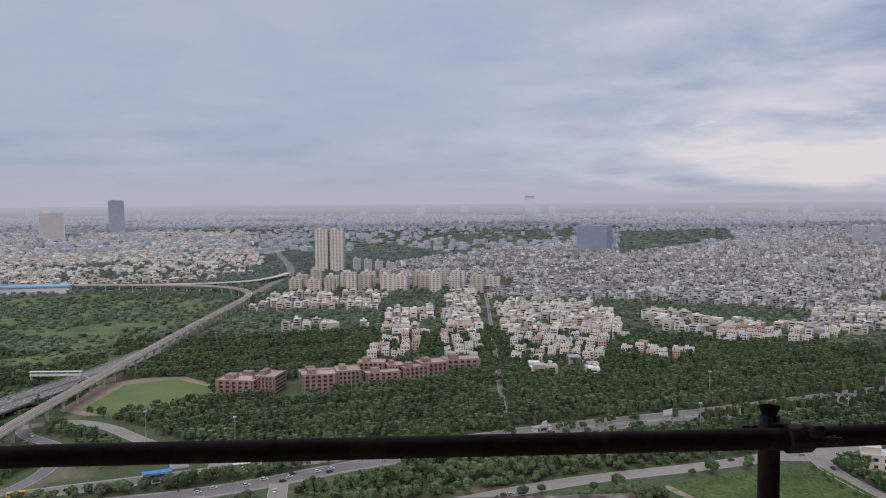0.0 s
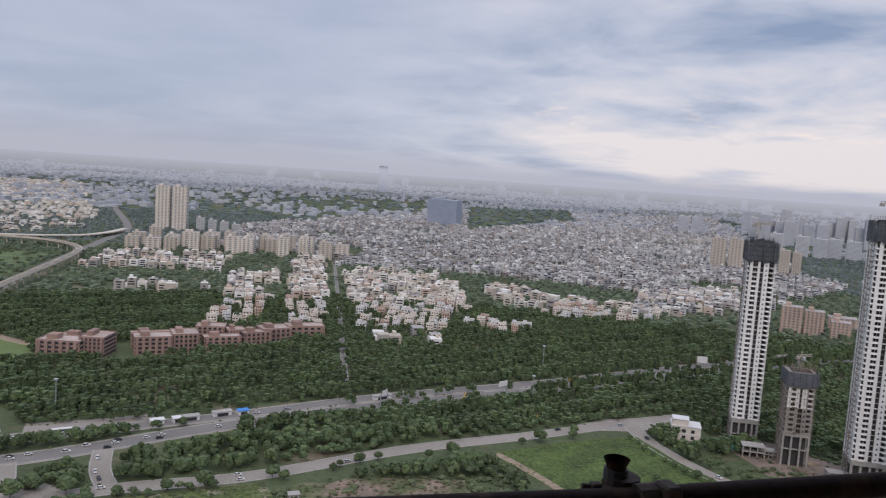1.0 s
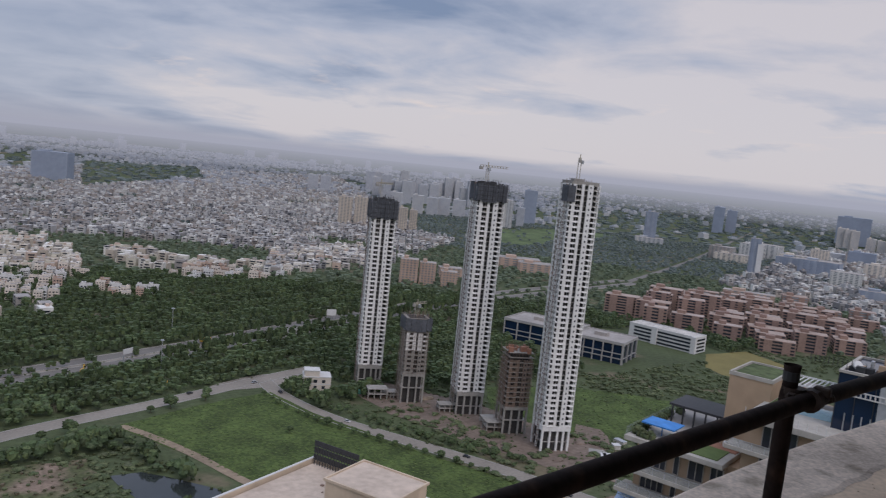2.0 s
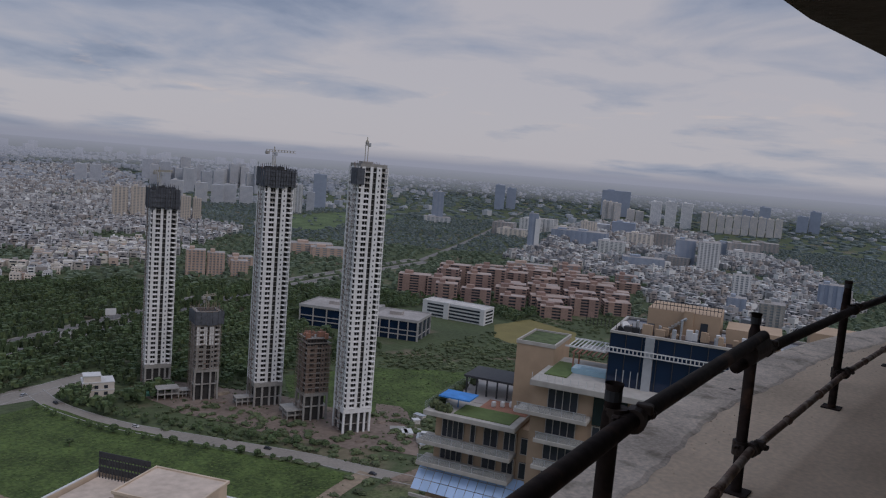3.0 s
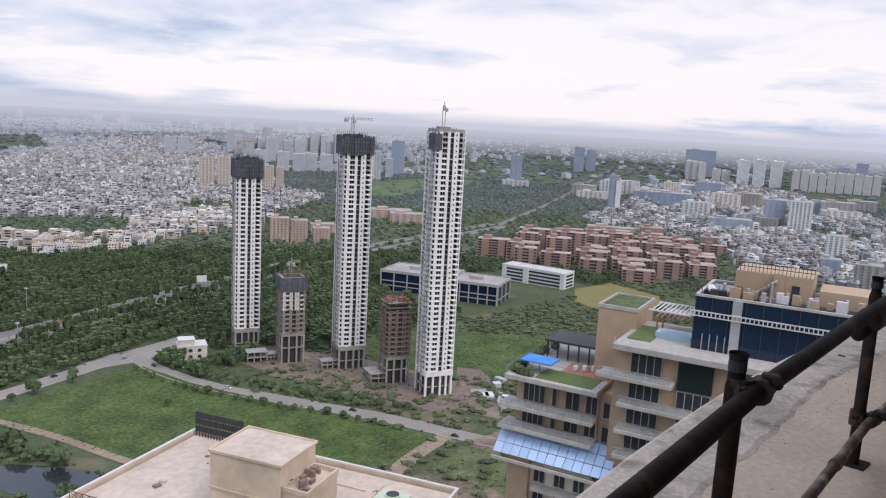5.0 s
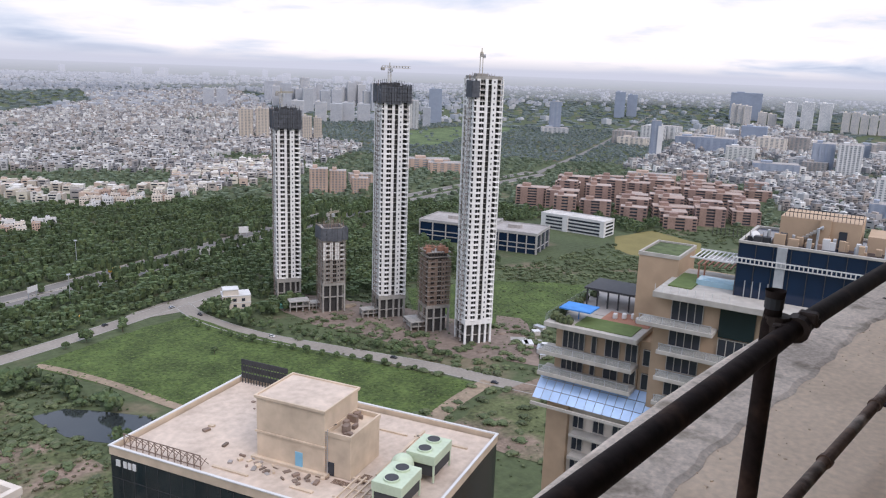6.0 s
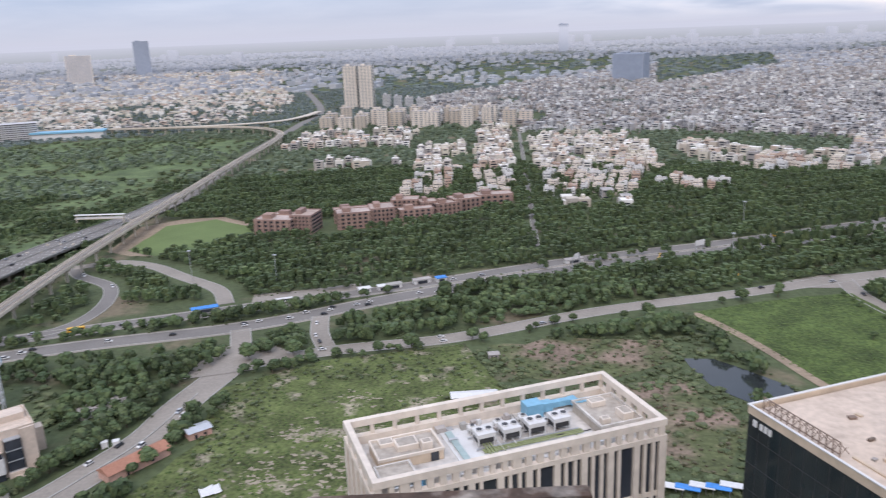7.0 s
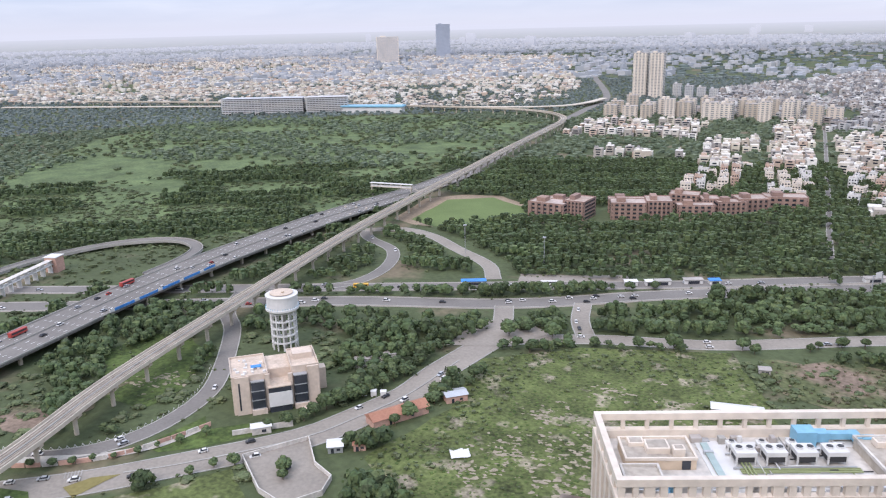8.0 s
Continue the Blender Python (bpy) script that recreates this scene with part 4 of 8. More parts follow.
def short_tower(x, y, height, podium, brown, label, seed):
    """A half-built tower: floor plates on bare walls, upper storeys with white panels, scaffold and netting round the top."""
    W, D = 16.0, 15.0
    t = thing("construction_tower", label, "tower", pose(x, y, 0, 0, 0, YAW_T), "towers under construction")
    # dark filling whose colour stands in for shade between the floor plates
    part("core", block(W - 4.0, D - 4.0, height - 1), M["shade_core"], t)
    n = int((height - podium) / FLOOR)
    slab = block(W, D, 0.35)
    bare = M["scaffold" if brown else "concrete"]
    r = random.Random(seed)
    for k in range(n + 1):
        part("floor_slab", slab, M["concrete"], t, at=(0, 0, podium + k * FLOOR - 0.35))
    shaft = height - podium - 5
    for px, py, pw, pd in ((-6.4, -7.0, 1.8, 0.7), (-1.8, -7.0, 1.9, 0.7), (3.0, -7.0, 2.6, 0.7), (7.4, -7.0, 0.8, 0.8), (-7.5, -1, 0.7, 5), (-7.5, 5.5, 0.7, 3), (7.5, 0, 0.7, 7)):
        part("wall", block(pw, pd, shaft), bare, t, at=(px, py, podium))
    for k in range(n - 1):
        z = podium + k * FLOOR
        white = not brown and height - 25 < z < height - 11
        m = M["shaft"] if white else bare
        part("sill", block(2.6, 0.5, 1.1), m, t, at=(-4.1, -7.1, z))
        part("sill", block(2.6, 0.5, 1.0), m, t, at=(5.7, -7.1, z))
        part("window", block(0.8, 0.12, 1.1), M["darkwin"], t, at=(3.0, -7.4, z + 1.0))
        if white:
            for px, pw in ((-6.4, 2.0), (-1.8, 2.1), (3.0, 2.8)):
                part("panel", block(pw, 0.3, FLOOR - 0.3), M["shaft"], t, "fresh white wall panel", at=(px, -7.45, z) if px != 3.0 else (2.0, -7.45, z))
        if r.random() < 0.6:
            part("prop_deck", block(r.uniform(1.5, 4), 1.4, 0.15), M["scaffold"], t, at=(r.uniform(-7, 7), -8.0, z + 0.4))
    for px in (-7.4, -2.6, 2.6, 7.4):
        for py in (-6.9, 0, 6.9):
            part("column", block(1.1, 1.1, podium), M["concrete"], t, at=(px, py, 0))
    part("transfer_beam", block(W, 1.2, 2.2), M["concrete"], t, at=(0, -7, podium - 2.2))
    part("transfer_beam", block(1.2, D, 2.2), M["concrete"], t, at=(-7.2, 0, podium - 2.2))
    part("floor_slab", slab, M["concrete"], t, at=(0, 0, podium * 0.5))
    rows = []
    for i in range(9):
        rows += [(-8.9, -7 + i * 1.8, 0, 0.14, 0.14, height + r.uniform(0, 3)), (-8 + i * 2, -8.3, podium, 0.12, 0.12, height - podium + r.uniform(0, 3))]
    for z in np.arange(podium, height, 2.0):
        rows += [(0, -8.3, z, 17, 0.1, 0.1), (-8.9, 0, z, 0.12, 16, 0.12)]
    part("scaffold", boxes("scaffold", rows), M["scaffold"], t, "rusty scaffold tubes and props")
    rows = [(r.uniform(-7.5, 7.5), r.uniform(-7, 7), height - 1.4, 0.14, 0.14, r.uniform(2, 6)) for _ in range(60)]
    tagged(part("rebar", boxes("rebar", rows), M["scaffold"], t), kind="stuff")
    if brown:
        for _ in range(14):
            part("formwork", block(r.uniform(1, 4), r.uniform(1, 3), r.uniform(1, 4)), M["orange"], t, "rust-red formwork and rebar", at=(r.uniform(-7, 7), r.uniform(-7, 7), height - 1))
    else:
        for k in range(5):
            part("safety_net", block(3.4, 0.25, 8.5), M["netting"], t, "dark safety netting", at=(-7.2 + 3.6 * k, -8.6, height - 9.5 + r.uniform(-0.8, 0.6)))
            part("safety_net", block(0.25, 3.3, 8.5), M["netting"], t, at=(-9.2, -7 + 3.5 * k, height - 9.5 + r.uniform(-0.8, 0.6)))
            part("safety_net", block(0.25, 3.3, 8.5), M["netting"], t, at=(9.2, -7 + 3.5 * k, height - 9.5 + r.uniform(-0.8, 0.6)))
    return t


site_tower(301.5, 460, 134.5, 17, 13.0, "unfinished white tower with dark netting round its top", 1, 0.86)
site_tower(334.5, 387, 154, 16, 11, "taller unfinished white tower with a net-wrapped top", 2, 0.94)
site_tower(342.5, 315, 160.8, 15.5, 0, "tallest unfinished white tower with open floors", 3, 0.92)
short_tower(311, 420, 60, 21, False, "half-built concrete tower with netting on its top", 4)
short_tower(338, 346, 53, 18, True, "half-built rust-brown tower wrapped in scaffolding", 5)
crane(301.5, 465, 134, 11, 12, 15, "tower crane on the netted tower")
crane(334.5, 390, 153.5, 11, 13, -20, "tower crane with its jib over the tower")
crane(343, 318, 161.3, 13, 4, 50, "tower crane seen end on over the tallest tower")
crane(312, 422, 59, 8, 8, 10, "small crane on the half-built tower")


# ---- tall neighbours ----
def frame_of(origin, along, z=0.0):
    """A pose with x along the given direction, y a quarter turn to its left."""
    return pose(origin[0], origin[1], z, 0, 0, math.degrees(math.atan2(along[1], along[0])))


def chiller(parent_at, w, d, h, fans, body, label, group):
    c = thing("cooling_unit", label, "cooling unit", parent_at, group)
    part("casing", block(w, d, h * 0.36, 0.05), body, c, at=(0, 0, h * 0.64))
    for sx in (-1, 1):
        for sy in (-1, 1):
            part("leg", block(0.22, 0.22, h * 0.64), body, c, at=(sx * (w / 2 - 0.2), sy * (d / 2 - 0.2), 0))
    part("coil", block(w - 0.3, d - 0.3, h * 0.42), M["darksteel"], c, at=(0, 0, h * 0.22))
    for i in range(fans):
        fx = (i - (fans - 1) / 2) * w / fans
        ring = tube([(fx, 0, h), (fx, 0, h + 0.25)], min(w / fans, d) * 0.36, 16)
        cowl = part("fan_cowl", ring, body, c)
        part("grille", tube([(fx, 0, h + 0.25), (fx, 0, h + 0.28)], min(w / fans, d) * 0.31, 16), M["darksteel"], cowl, "dark fan grille")
    return c


def build_office_a():
    """Dark glass office with a pink-grey roof; x runs along its long side, the corner at the origin is the roof's inner corner."""
    z = 115.0
    Lx, Ly = 44.5, 27.3
    at = frame_of((61.8, 108.2), (16.3, -41.5))
    b = thing("office_tower", "dark glass office tower with a pinkish flat roof", "office", at)
    body = part("glass_wall", block(Lx, Ly, z - 1.2), M["glassA"], b, at=(Lx / 2, -Ly / 2, 0))
    part("roof", block(Lx - 1.2, Ly - 1.2, 0.5), M["roofA"], b, at=(Lx / 2, -Ly / 2, z - 1.1))
    part("parapet", wall_ring(Lx + 0.2, Ly + 0.2, 1.2, 0.35), M["boxA"], b, "tan roof parapet", at=(Lx / 2, -Ly / 2, z - 1.2))
    part("coping", wall_ring(Lx + 0.4, Ly + 0.4, 0.14, 0.36), M["white"], b, "white metal coping", at=(Lx / 2, -Ly / 2, z))
    for i in range(1, 14):
        part("mullion", block(0.05, 0.06, 40), M["darksteel"], b, at=(0 - 0.02, -Ly * i / 14, z - 41.5))
    for i in range(1, 22):
        part("mullion", block(0.05, 0.06, 40), M["darksteel"], b, at=(Lx * i / 22, -Ly - 0.02, z - 41.5))
    for k in range(9):
        part("spandrel", block(Lx + 0.06, 0.06, 0.08), M["darksteel"], b, at=(Lx / 2, -Ly, z - 4.5 - k * 4.0))
    top = z - 0.6
    m = part("machine_room", block(10.4, 8.3, 8.4, 0.08), M["boxA"], b, "tan rendered lift machine room", at=(23.4, -15.8, top))
    part("roof_slab", block(10.6, 8.5, 0.25), M["roofA"], m, at=(0, 0, 8.4))
    part("coping", wall_ring(10.8, 8.7, 0.35, 0.25), M["boxA"], m, at=(0, 0, 8.5))
    part("door", block(1.1, 0.12, 2.1), M["duct"], m, "light blue door", at=(1.4, -4.18, 0.2))
    part("ledge", wall_ring(10.7, 8.6, 0.25, 0.2), M["boxA"], m, at=(0, 0, 3.7))
    part("pipe", tube([(5.25, -2, 0), (5.25, -2, 6), (5.6, -2, 6.2)], 0.09, 8), M["darksteel"], m)
    part("plinth", block(11.6, 9.4, 0.35), M["boxA"], m)
    a = part("tank_room", block(3.6, 7.5, 5.4, 0.08), M["boxA"], b, "lower tan tank room", at=(30.4, -15.9, top))
    part("coping", wall_ring(3.8, 7.7, 0.6, 0.25), M["boxA"], a, at=(0, 0, 5.4))
    part("opening", block(0.9, 0.1, 1.8), M["darkwin"], a, at=(-1.0, -3.78, 0.1))
    part("ladder", boxes("ladder", [(-1.9 + 0.5 * k, -3.95, 0, 0.06, 0.06, 6.4) for k in (0, 1)] + [(-1.65, -3.95, 0.3 * k, 0.5, 0.05, 0.05) for k in range(1, 21)]), M["steel"], a, "steel cat ladder")
    r = random.Random(8)
    for _ in range(12):
        part("junk", block(r.uniform(0.3, 0.9), r.uniform(0.3, 1), r.uniform(0.3, 1.2)), M["scaffold"], a, at=(r.uniform(-1.3, 1.3), r.uniform(-3, 3), 5.4))
    for x, y, w, d in ((34.5, -10, 0.4, 14), (38, -5, 8, 0.4), (17.5, -24.6, 5.5, 0.35), (28, -24.2, 3.2, 0.5), (14, -4.2, 0.35, 5.5), (30, -5.4, 6.0, 0.3)):
        part("upstand", block(w, d, 0.22), M["boxA"], b, "tan roof upstand", at=(x, y, top))
    for i in range(5):
        part("rack_beam", block(0.2, 6, 0.2), M["boxA"], b, "dusty steel rack beam", at=(33.2 + i * 0.9, -22, top + 0.6))
    for i in range(3):
        part("rack_beam", block(5, 0.2, 0.2), M["boxA"], b, "dusty steel rack beam", at=(35, -19.5 - 2.4 * i, top + 0.4))
    for i in range(46):
        w, d, h = r.uniform(0.2, 1.1), r.uniform(0.15, 0.7), r.uniform(0.08, 0.35)
        x, y = (r.uniform(16, 29), r.gauss(-22.2, 0.9)) if i < 30 else (r.uniform(3, 36), r.uniform(-24, -3))
        if 17.4 < x < 32.6 and -20.4 < y < -11:
            continue
        part("debris", block(w, d, h, 0.03), M[("scaffold", "redearth", "boxA", "roofgrey")[i % 4]], b, at=pose(x, y, top, 0, 0, r.uniform(0, 180)))
    part("vent_panel", block(0.12, 3.0, 4.6), M["white"], b, "white louvred panel on the glass", at=(Lx + 0.05, -20, z - 9))
    part("vent_panel", block(1.0, 0.12, 1.6), M["steel"], b, "pale louvred vent on the glass", at=(27.0, -Ly - 0.05, z - 9.4))
    tr = part("sign_truss", boxes("sign_truss", [(7.6, -Ly + 1.3, top + h, 13, 0.12, 0.12) for h in (0.35, 1.9)]), M["scaffold"], b, "rusty steel sign lattice")
    for i in range(13):
        part("strut", block(0.1, 0.1, 1.9), M["scaffold"], tr, at=(1.2 + i * 1.07, -Ly + 1.3, top))
        part("brace", tube([(1.2 + i * 1.07, -Ly + 1.3, top + 0.4), (2.2 + i * 1.07, -Ly + 1.3, top + 1.9)], 0.05, 4), M["scaffold"], tr)
        part("stay", tube([(1.2 + i * 1.07, -Ly + 1.3, top + 1.8), (1.2 + i * 1.07, -Ly + 2.8, top + 0.1)], 0.05, 4), M["scaffold"], tr)
    part("stain", boxes("stain", [(31.5, -20.6, top + 0.02, 2.6, 1.1, 0.01), (28.6, -20.4, top + 0.02, 1.8, 0.8, 0.01), (33.5, -18.5, top + 0.02, 1.2, 2.4, 0.01)]), M["rustrail"], b, "orange rust stain on the roof")
    for i in range(16):
        part("sign_post", block(0.12, 0.12, 3.4), M["darksteel"], b, at=(1.0 + 0.55 * i, -1.0, top))
    for h in (0.8, 2.0, 3.1):
        part("sign_board", block(9, 0.1, 0.9), M["darksteel"], b, "dark back of a rooftop sign", at=(5.2, -0.9, top + h))
    for x, w in ((1.4, 0.7), (2.6, 0.55), (3.4, 0.55), (4.2, 0.55)):
        part("sign_bar", block(w, 0.12, 0.9), M["white"], b, "white sign bar", at=(x, -Ly - 0.1, z - 2.6))
    for i, (px, py) in enumerate(((39.6, -21.4), (39.9, -13.0))):
        chiller(at @ pose(px, py, top + 0.2, 0, 0, 90), 5.4, 4.0, 3.6, 2, M["greenac"], "pale green rooftop cooling tower with fans", "rooftop cooling units")
    bm = bmesh.new()
    bmesh.ops.create_uvsphere(bm, u_segments=16, v_segments=8, radius=1.5)
    part("tank", bm, M["greenac"], thing("water_dome", "pale green domed tank between the coolers", "tank", at @ pose(38.2, -17.2, top + 2.6)), smooth=True)
    part("stand", block(2.0, 2.0, 2.4), M["greenac"], bpy.data.objects["water_dome"], at=(0, 0, -2.6))


def build_office_b():
    """Cream stone office with a screened roof."""
    z = 110.0
    at = frame_of((-20.3, 104.5), (40.6, 16.0))
    Lx, Ly = 43.7, 17.8
    b = thing("office_building", "cream stone office block with a pierced roof screen", "office", at)
    part("body", block(Lx - 0.8, Ly - 0.8, z - 4.4), M["darkwin"], b, "dark recessed glazing", at=(Lx / 2, -Ly / 2, 0))
    part("roof", block(Lx - 1.4, Ly - 1.4, 0.5), M["roofB"], b, at=(Lx / 2, -Ly / 2, z - 4.4))
    part("upper_glazing", wall_ring(Lx - 0.8, Ly - 0.8, 1.2, 0.25), M["darkwin"], b, at=(Lx / 2, -Ly / 2, z - 4.4))
    part("inner_parapet", wall_ring(Lx - 1.3, Ly - 1.3, 1.5, 0.3), M["stoneB"], b, at=(Lx / 2, -Ly / 2, z - 4.1))
    n = 30
    rs = random.Random(41)
    wide, slim = block(0.95, 0.9, z - 3.3), block(0.5, 0.75, z - 3.3)
    for i in range(n + 1):
        if i % 3 != 2 or rs.random() < 0.6:
            part("pilaster", wide if i % 3 == 0 else slim, M["stoneB"], b, at=(0.6 + (Lx - 1.2) * i / n, -Ly + 0.3, 0))
    for i in range(16):
        part("pilaster", block(1.15, 0.9, z - 3.3), M["stoneB"], b, at=(0.6 + (Lx - 1.2) * i / 15, -0.3, 0))
    for i in range(6):
        for x in (0.3, Lx - 0.3):
            part("pilaster", block(0.9, 1.35, z - 3.3), M["stoneB"], b, at=(x, -0.6 - (Ly - 1.2) * i / 5, 0))
    for k in range(6):
        part("band", block(Lx - 1, 0.55, 0.7), M["stoneB"], b, at=(Lx / 2, -Ly + 0.38, z - 12.4 - k * 8))
    # the screen: a cornice, posts with openings between, a plain top rail
    part("cornice", wall_ring(Lx + 0.3, Ly + 0.3, 0.75, 0.85), M["stoneB"], b, at=(Lx / 2, -Ly / 2, z - 3.3))
    part("top_rail", wall_ring(Lx + 0.2, Ly + 0.2, 1.05, 0.9), M["stoneB"], b, at=(Lx / 2, -Ly / 2, z - 1.05))
    side = block(0.7, 1.5, 1.5)
    for i in range(25):
        x = 0.6 + (Lx - 1.2) * i / 24
        part("screen_post", block(rs.choice((0.7, 0.9, 0.9, 1.3)), 0.7, 1.5), M["stoneB"], b, at=(x, -Ly + 0.35, z - 2.55))
        if i % 2 == 0:
            part("screen_post", block(0.55, 0.6, 1.5), M["stoneB"], b, at=(x, -0.35, z - 2.55))
    for i in range(1, 6):
        for x in (0.35, Lx - 0.35):
            part("screen_post", side, M["stoneB"], b, at=(x, -Ly * i / 6, z - 2.55))
    for i in range(9):
        x = rs.uniform(2, Lx - 2)
        part("crate", block(round(rs.uniform(0.8, 2.0), 1), 0.4, round(rs.uniform(1.6, 2.6), 1)), M["white"], b, "white sheet standing behind the screen", at=(x, -Ly + 1.7, z - 3.9))
    top = z - 3.9
    g = part("stair_head", block(9.6, 5.8, 1.5, 0.06), M["boxA"], b, "tan flat-roofed plant room", at=(7.6, -6.6, top))
    part("coping", wall_ring(9.8, 6.0, 0.4, 0.3), M["stoneB"], g, at=(0, 0, 1.5))
    part("roof_screed", block(9.2, 5.4, 0.06), M["screedB"], g, "brown weathered screed", at=(0, 0, 1.5))
    part("door", block(1.2, 0.1, 1.3), M["darkwin"], g, at=(3.4, -2.93, 0.1))
    g2 = part("plant_room", block(5, 4, 1.6, 0.06), M["roofB"], b, at=(4.2, -13.0, top))
    part("coping", wall_ring(5.2, 4.2, 0.4, 0.3), M["roofB"], g2, at=(0, 0, 1.6))
    part("roof_screed", block(4.6, 3.6, 0.06), M["screedB"], g2, at=(0, 0, 1.6))
    g3 = part("plant_room", block(7, 9, 1.5, 0.06), M["screedB"], b, at=(39.4, -8.5, top))
    part("coping", wall_ring(7.3, 9.3, 0.45, 0.3), M["roofB"], g3, at=(0, 0, 1.5))
    part("screed", boxes("screed", [(16.4, -8, top + 0.02, 4.6, 12, 0.08), (27, -11.6, top + 0.02, 17, 1.8, 0.1), (26, -3.2, top + 0.02, 22, 1.6, 0.1)]), M["white"], b, "white waterproof coating")
    part("canopy", boxes("canopy", [(15.2, -8, top + 0.3, 1.0, 10, 0.12)]), M["tealglass"], b, "pale teal translucent roof strip")
    for i in range(3):
        part("pipe", block(16, 0.18, 0.18), M["pipegreen"], b, "olive green pipe", at=(26, -10.2 - 0.4 * i, top + 0.4))
        part("pipe", block(0.18, 8, 0.18), M["pipegreen"], b, "olive green pipe", at=(18.6 + 0.5 * i, -8.5, top + 0.62))
    part("duct", boxes("duct", [(29.3, -3.0, top + 0.2, 2.8, 2.4, 2.3), (31.6, -2.8, top + 0.6, 2.2, 1.5, 1.4), (34.3, -2.6, top + 0.8, 3.4, 1.1, 0.9), (36.6, -3.1, top + 0.8, 1.2, 2.4, 0.9), (38.0, -3.9, top + 0.5, 2.0, 1.2, 1.2)]), M["duct"], b, "light blue insulated air duct")
    part("tarpaulin", boxes("tarpaulin", [(5.2, -15.2, top + 0.1, 4.2, 1.4, 0.5), (8.2, -15.0, top + 0.1, 1.8, 1.6, 1.5)]), M["duct"], b, "pale blue sheeting")
    rb = random.Random(17)
    for _ in range(50):
        part("roof_unit", block(round(rb.uniform(0.3, 1.6), 1), round(rb.uniform(0.3, 1.2), 1), round(rb.uniform(0.3, 1.1), 1), 0.04), M[rb.choice(("white", "roofgrey", "kerb", "steel"))], b, at=(rb.uniform(13, 41), rb.choice((-14.5, -13.2, -2.2, -5.8)) + rb.uniform(-0.5, 0.5), top))
    for _ in range(16):
        part("crate", block(round(rb.uniform(0.5, 2.2), 1), 0.3, round(rb.uniform(0.5, 1.5), 1)), M["white"], b, at=(rb.uniform(2, 42), -16.3, top))
    for _ in range(26):
        part("pipe", block(round(rb.uniform(1.0, 5.0), 1), 0.12, 0.12), M[rb.choice(("kerb", "pipegreen", "darksteel", "white"))], b, at=pose(rb.uniform(17, 36), rb.uniform(-14.5, -2.5), top + rb.uniform(0.15, 0.6), 0, 0, rb.choice((0, 0, 90))))
    for _ in range(12):
        part("screed_patch", block(round(rb.uniform(1, 4), 1), round(rb.uniform(0.6, 2.0), 1), 0.03), M[rb.choice(("roofgrey", "screedB", "white"))], b, "worn grey roof patch", at=(rb.uniform(12, 36), rb.choice((-15.0, -13.4, -2.4, -4.0)), top + 0.03 + 0.004 * _))
    for x, y, w, d, h in ((7.6, -6.6, 3.2, 2.6, 0.9), (10.2, -8.2, 1.6, 1.4, 1.3), (5.0, -5.0, 2.2, 1.8, 0.6), (39.0, -6.0, 2.6, 1.6, 0.9), (41.0, -11.0, 1.8, 2.4, 1.2), (37.4, -11.4, 1.4, 1.2, 0.8)):
        u = part("upper_room", block(w, d, h, 0.05), M["stoneB"], b, at=(x, y, top + 1.5))
        part("roof_screed", block(w - 0.5, d - 0.5, 0.06), M["screedB"], u, at=(0, 0, h - 0.02))
    part("chiller_frame", boxes("chiller_frame", [(25.6, -9.6, top + 0.2, 16.5, 0.2, 0.25), (25.6, -6.0, top + 0.2, 16.5, 0.2, 0.25)]), M["steel"], b)
    for i in range(4):
        chiller(at @ pose(19.2 + i * 4.1, -7.8, top + 0.3), 2.9, 2.6, 2.0, 2, M["white"], "white rooftop chiller with two fans", "rooftop chillers")
    for i in range(3):
        chiller(at @ pose(18.6 + i * 4.2, -4.6, top + 0.1), 1.4, 1.2, 1.3, 1, M["white"], "small white condenser unit", "rooftop condensers")


